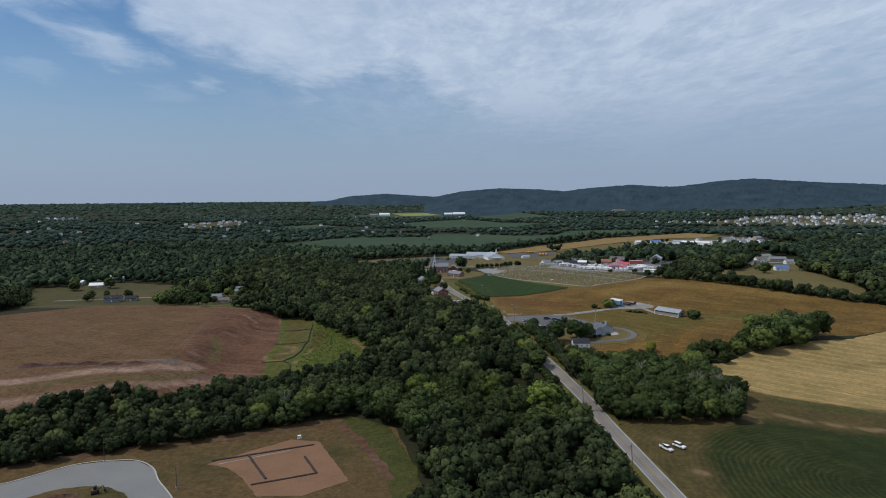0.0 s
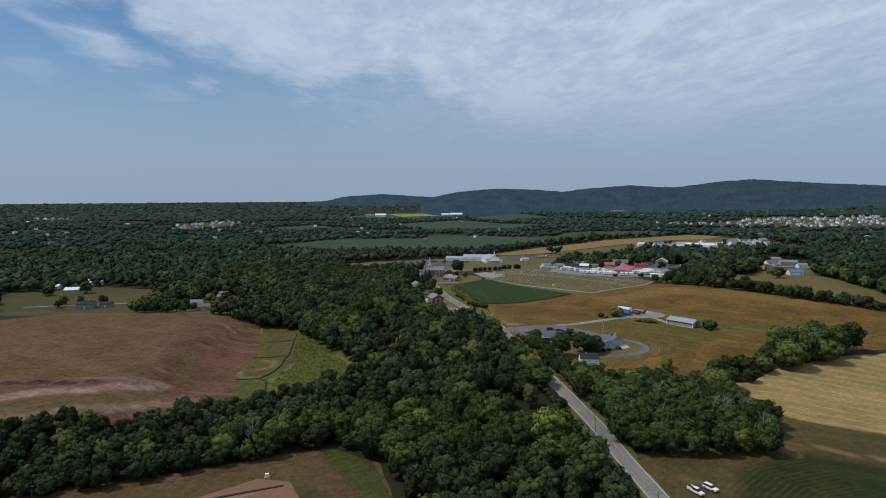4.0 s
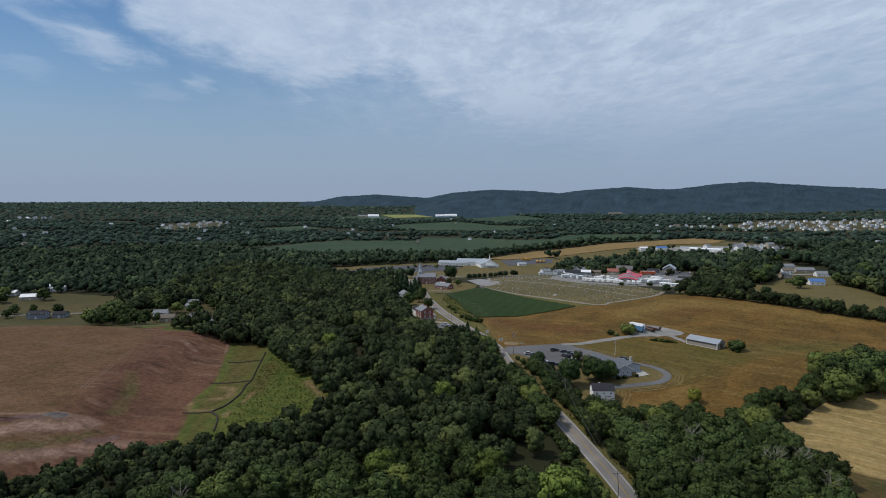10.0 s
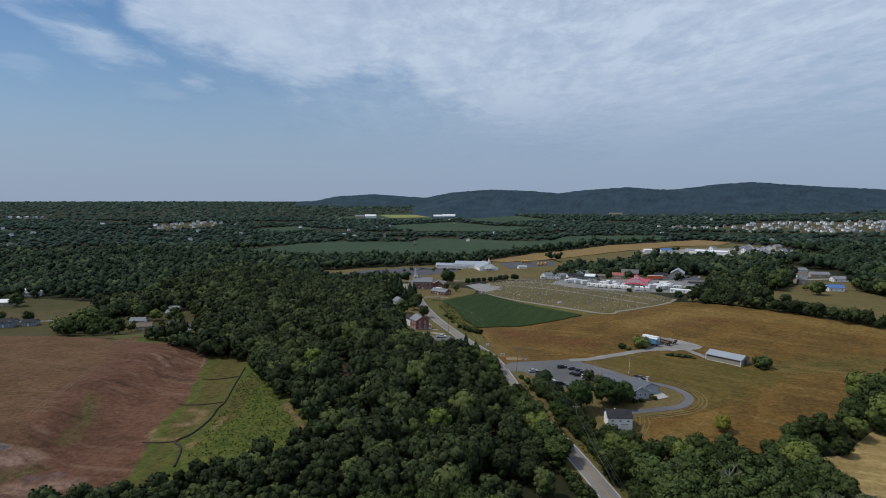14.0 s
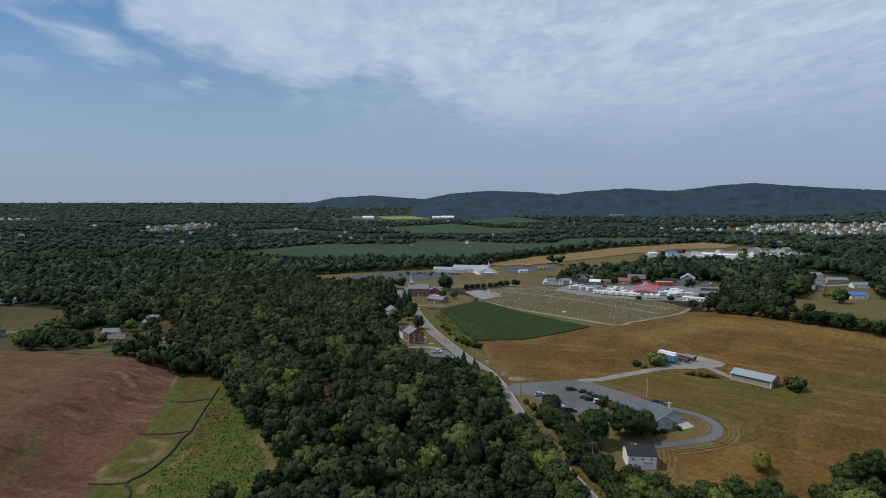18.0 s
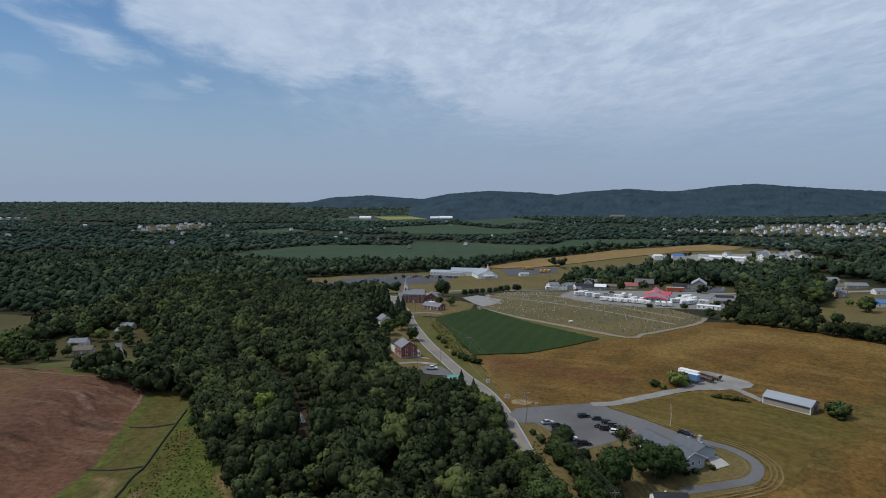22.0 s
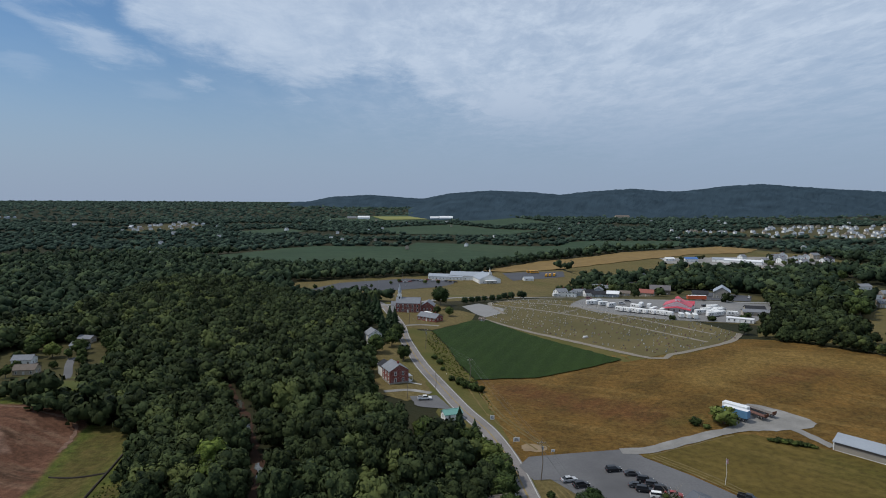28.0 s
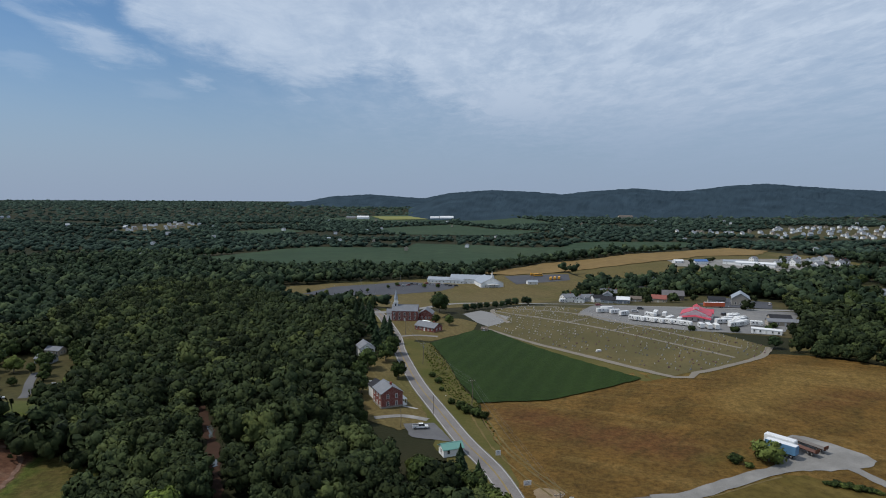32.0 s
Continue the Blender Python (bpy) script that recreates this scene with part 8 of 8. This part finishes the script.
def heap(name, x, y, rx, ry, h, material, label, category, seed, rot=0.0):
    """A loose pile: a dome with an uneven skin and a flat foot."""
    rng = np.random.default_rng(seed)
    vs, fs = [], []
    nr, na = 9, 26
    for i in range(nr + 1):
        r = i / nr
        for k in range(na):
            a = 2 * math.pi * k / na
            q = r * (1 + 0.12 * math.sin(3 * a + seed) + 0.08 * math.sin(7 * a))
            dx, dy = math.cos(a) * q * rx, math.sin(a) * q * ry
            c, s = math.cos(radians(rot)), math.sin(radians(rot))
            px, py = x + dx * c - dy * s, y + dx * s + dy * c
            z = h * (1 - r * r) * (1 + rng.uniform(-0.3, 0.3)) if i < nr else -0.3
            vs.append(at(px, py, 0.15 + z))
        if i:
            for k in range(na):
                a0, b0 = (i - 1) * na + k, (i - 1) * na + (k + 1) % na
                fs.append((a0, b0, b0 + na, a0 + na))
    ob = new(name, mesh_of(name, vs, fs, material))
    return tagged(ob, label, category)


def build_plot():
    pale = mat("graded_plot_earth", (0.190, 0.108, 0.066), (0.150, 0.086, 0.052), 0.12, 1.5, 0.95, bump=0.06)
    fill = mat("dark_footing", (0.035, 0.028, 0.028), (0.055, 0.043, 0.040), 0.8, 6, 0.95)
    patch("graded_plot", [(-82, 203), (-70, 214), (-58, 224), (-47, 222), (-40, 208), (-31, 190), (-44, 180), (-58, 180), (-66, 192), (-74, 200)], pale, 0.2, 2.5, 0.2, "graded bare pinkish earth for a house", "bare ground")
    for pts in ([(-81, 205.5), (-70, 210), (-58, 215), (-48.4, 219)], [(-69.6, 209.7), (-63, 199), (-58.3, 191.5)], [(-62, 187.5), (-52, 191.5), (-42.6, 195.5)], [(-42.6, 195.5), (-46, 202), (-49.5, 208.5)]):
        ribbon("foundation_wall", pts, 1.1, 0.45, fill, "low dark foundation wall on graded earth", "foundation")
    ribbon("stone_line", [(-78, 203), (-66, 209), (-56, 214)], 1.0, 0.15, GRAVEL, "thin line of pale stone along a foundation", "stones")
    ob = thing("utility_box", pose(-55.2, 225, at(-55.2, 225, 0.1)[2], 0, 0, 15), "small white utility box on bare earth", "utility box")
    bm = bmesh.new(); box(bm, 0, 0, 0.2, 1.3, 0.9, 1.2); bevel(bm, 0.06); part("cabinet", bm, TRIM, ob)
    bm = bmesh.new(); box(bm, 0, 0, -0.2, 1.7, 1.3, 0.4); part("pad", bm, CONCRETE, ob)
    # turning circle with a kerb and a grassed island
    pav = mat("pale_paving", (0.15, 0.152, 0.154), (0.185, 0.184, 0.18), 0.08, 1.5, 0.9, c=(0.24, 0.225, 0.21))
    outer = [(-190, 160), (-165, 176), (-143, 189), (-128, 203), (-116, 206.5), (-107, 206), (-99, 200), (-93, 191), (-84, 180), (-74, 165), (-66, 150), (-190, 120)]
    patch("turning_circle", outer, pav, 0.22, 5, 0, "pale worn concrete turning circle", "road")
    line = smooth_line(outer[:-1], 2)
    strip("kerb", line, 0.5, CONCRETE, 0.36, label="low pale concrete kerb", category="kerb")
    isl = [(-130, 172), (-127, 181), (-119, 186), (-110, 187), (-101, 183), (-95, 176), (-96, 165), (-128, 160)]
    patch("island", isl, MATS["dry_plot_grass"], 0.42, 3, 0.3, "weedy grass island in the turning circle", "lawn", soft=True)
    heap("earth_heap", -117, 180, 6, 3.2, 0.9, DIRT, "low heap of red-brown earth on the island", "heap", 3)
    ob = thing("digger", pose(-108.5, 182, at(-108.5, 182, 0.5)[2], 0, 0, 25), "small dark tracked digger on the island", "digger")
    dk = mat("digger_paint", (0.10, 0.05, 0.03), (0.07, 0.04, 0.03), 1.5, 8, 0.6)
    for s in (-1, 1):
        bm = bmesh.new(); box(bm, 0, s * 0.7, 0, 2.2, 0.45, 0.6); bevel(bm, 0.12); part("track", bm, TYRE, ob)
    bm = bmesh.new(); box(bm, -0.2, 0, 0.6, 1.7, 1.4, 0.7); bevel(bm, 0.08); part("body", bm, dk, ob)
    bm = bmesh.new(); box(bm, 0.1, 0, 1.3, 0.9, 1.0, 1.1); bevel(bm, 0.06); part("cab", bm, CARGLASS, ob)
    bm = bmesh.new(); limb(bm, (0.6, 0, 1.0), (2.2, 0, 2.2), 0.14, 0.12, 6); limb(bm, (2.2, 0, 2.2), (2.8, 0, 0.8), 0.12, 0.1, 6); part("boom", bm, dk, ob)
    bm = bmesh.new(); box(bm, 2.75, 0, 0.3, 0.6, 0.7, 0.5); part("bucket", bm, TYRE, ob)
    patch("plot_weeds", [(-39, 247), (-22, 236), (-10, 200), (-4, 160), (-14, 170), (-26, 215), (-44, 240)], mat("dull_weeds", (0.034, 0.040, 0.010), (0.052, 0.054, 0.015), 0.1, 0.9, 0.95, c=(0.062, 0.050, 0.018), bump=0.3, grain=(0.6, 0.5)), 0.16, 4, 0.6, "green weeds along the wood's edge", "field")
    strip("worn_bank", smooth_line([(-160, 195), (-123, 214), (-85, 225), (-59, 235), (-44, 240), (-28, 215), (-18, 190)], 3), 3.5, DIRT, 0.18, jag=0.8, label="worn brown bank along the plot", category="bank")
    # earthworks on the mound
    PACKED = mat("packed_earth", (0.165, 0.105, 0.078), (0.125, 0.078, 0.056), 0.3, 2, 0.95, grain=(0.7, 0.4))
    strip("rim_track", smooth_line([(-182, 468), (-158, 461), (-141, 458.5), (-131, 459), (-124.5, 454), (-120.5, 444), (-118, 432)], 2), 1.5, PACKED, 0.5, jag=0.5, label="pale worn rim track round the mound", category="track")
    for o in (-0.9, 0.9):
        strip("crest_track", smooth_line([(-162, 412), (-158, 388), (-153, 358), (-150, 344)], 2), 0.45, PACKED, 0.5, jag=0.3, side=o, label="faint wheel track along the crest of the mound", category="track")
    lawnside = mat("lush_grass", (0.052, 0.066, 0.016), (0.074, 0.082, 0.022), 0.08, 0.9, 0.95, c=(0.10, 0.088, 0.030), bump=0.2)
    patch("verge_lawn", [(-186, 473), (-158, 466), (-134, 465), (-122, 461), (-128, 473), (-146, 500), (-150, 540), (-172, 520), (-190, 490)], lawnside, 0.2, 5, 0.8, "green mown lawn between mound and houses", "lawn", soft=True)
    strip("house_drive", smooth_line([(-189, 562), (-181, 545), (-172, 529), (-168, 520)], 2), 4.0, LOT, 0.28, label="grey asphalt house drive", category="driveway")
    strip("lane", smooth_line([(-352, 545), (-337, 549), (-322, 553), (-290, 559), (-260, 564), (-244, 566)], 3), 3.4, GRAVEL, 0.26, jag=0.2, label="pale stone lane across the lawns", category="lane")
    heap("rubble_mound", -143, 314.5, 5, 3, 0.8, mat("grey_rubble", (0.15, 0.13, 0.125), (0.105, 0.09, 0.085), 0.4, 3, 0.95, grain=(0.8, 0.4)), "low spread heap of pale grey stone", "heap", 31, 25)
    spoil = mat("purple_spoil", (0.110, 0.060, 0.053), (0.075, 0.042, 0.038), 0.3, 3, 0.95, bump=0.1)
    for k, (x, y, rx, ry, h) in enumerate(((-208, 303, 9, 2.4, 1.5), (-195, 305, 8, 2.2, 1.3), (-182, 306, 8, 2.2, 1.5), (-170, 305, 7, 2.0, 1.3), (-158, 307, 6, 1.8, 1.1))):
        heap("spoil_heap", x, y, rx, ry, h, spoil, "long loose heap of purple-brown spoil", "heap", 20 + k, 8)
    # silt fence and ditch down the weedy slope
    fence = mat("silt_fence_cloth", (0.030, 0.025, 0.022), (0.055, 0.046, 0.040), 1.2, 8, 0.9)
    ribbon("silt_fence", [(-93.8, 430), (-91.5, 416), (-90, 406), (-87.5, 390), (-84.5, 372), (-84.8, 364), (-83.6, 352), (-84.2, 343), (-86, 335.5), (-89, 331), (-85, 326), (-82.6, 320), (-80, 309)], 0.9, 0.6, fence, "dark sagging silt fence down a weedy slope", "fence", up=0.38)
    for pts in ([(-90.5, 413), (-100, 411.5), (-109.5, 412.5)], [(-85, 372), (-95, 372), (-105, 374)], [(-88, 331), (-95, 331), (-101.5, 332.2)]):
        ribbon("silt_fence", pts, 0.7, 0.45, fence, "short dark silt fence across a slope", "fence", up=0.38)
    # creek in the wood
    water = mat("creek_water", (0.05, 0.055, 0.05), (0.07, 0.07, 0.06), 0.2, rough=0.08)
    mud = mat("creek_mud", (0.050, 0.027, 0.018), (0.034, 0.019, 0.013), 0.4, 3, 0.9)
    strip("creek_bank", CREEK, 3.8, mud, 0.15, jag=1.0, label="dark brown mud banks of the creek", category="bank")
    for line in ([(-63, 462), (-66, 470), (-69, 476)], [(-35.5, 391), (-37.5, 397), (-39.5, 402)], [(-30.5, 372), (-31.5, 377)], [(-52, 434), (-54, 440)]):
        strip("creek", smooth_line(line, 1.5), 1.8, water, 0.27, jag=0.5, label="shallow still pool of the creek in the wood", category="water")


build_plot()
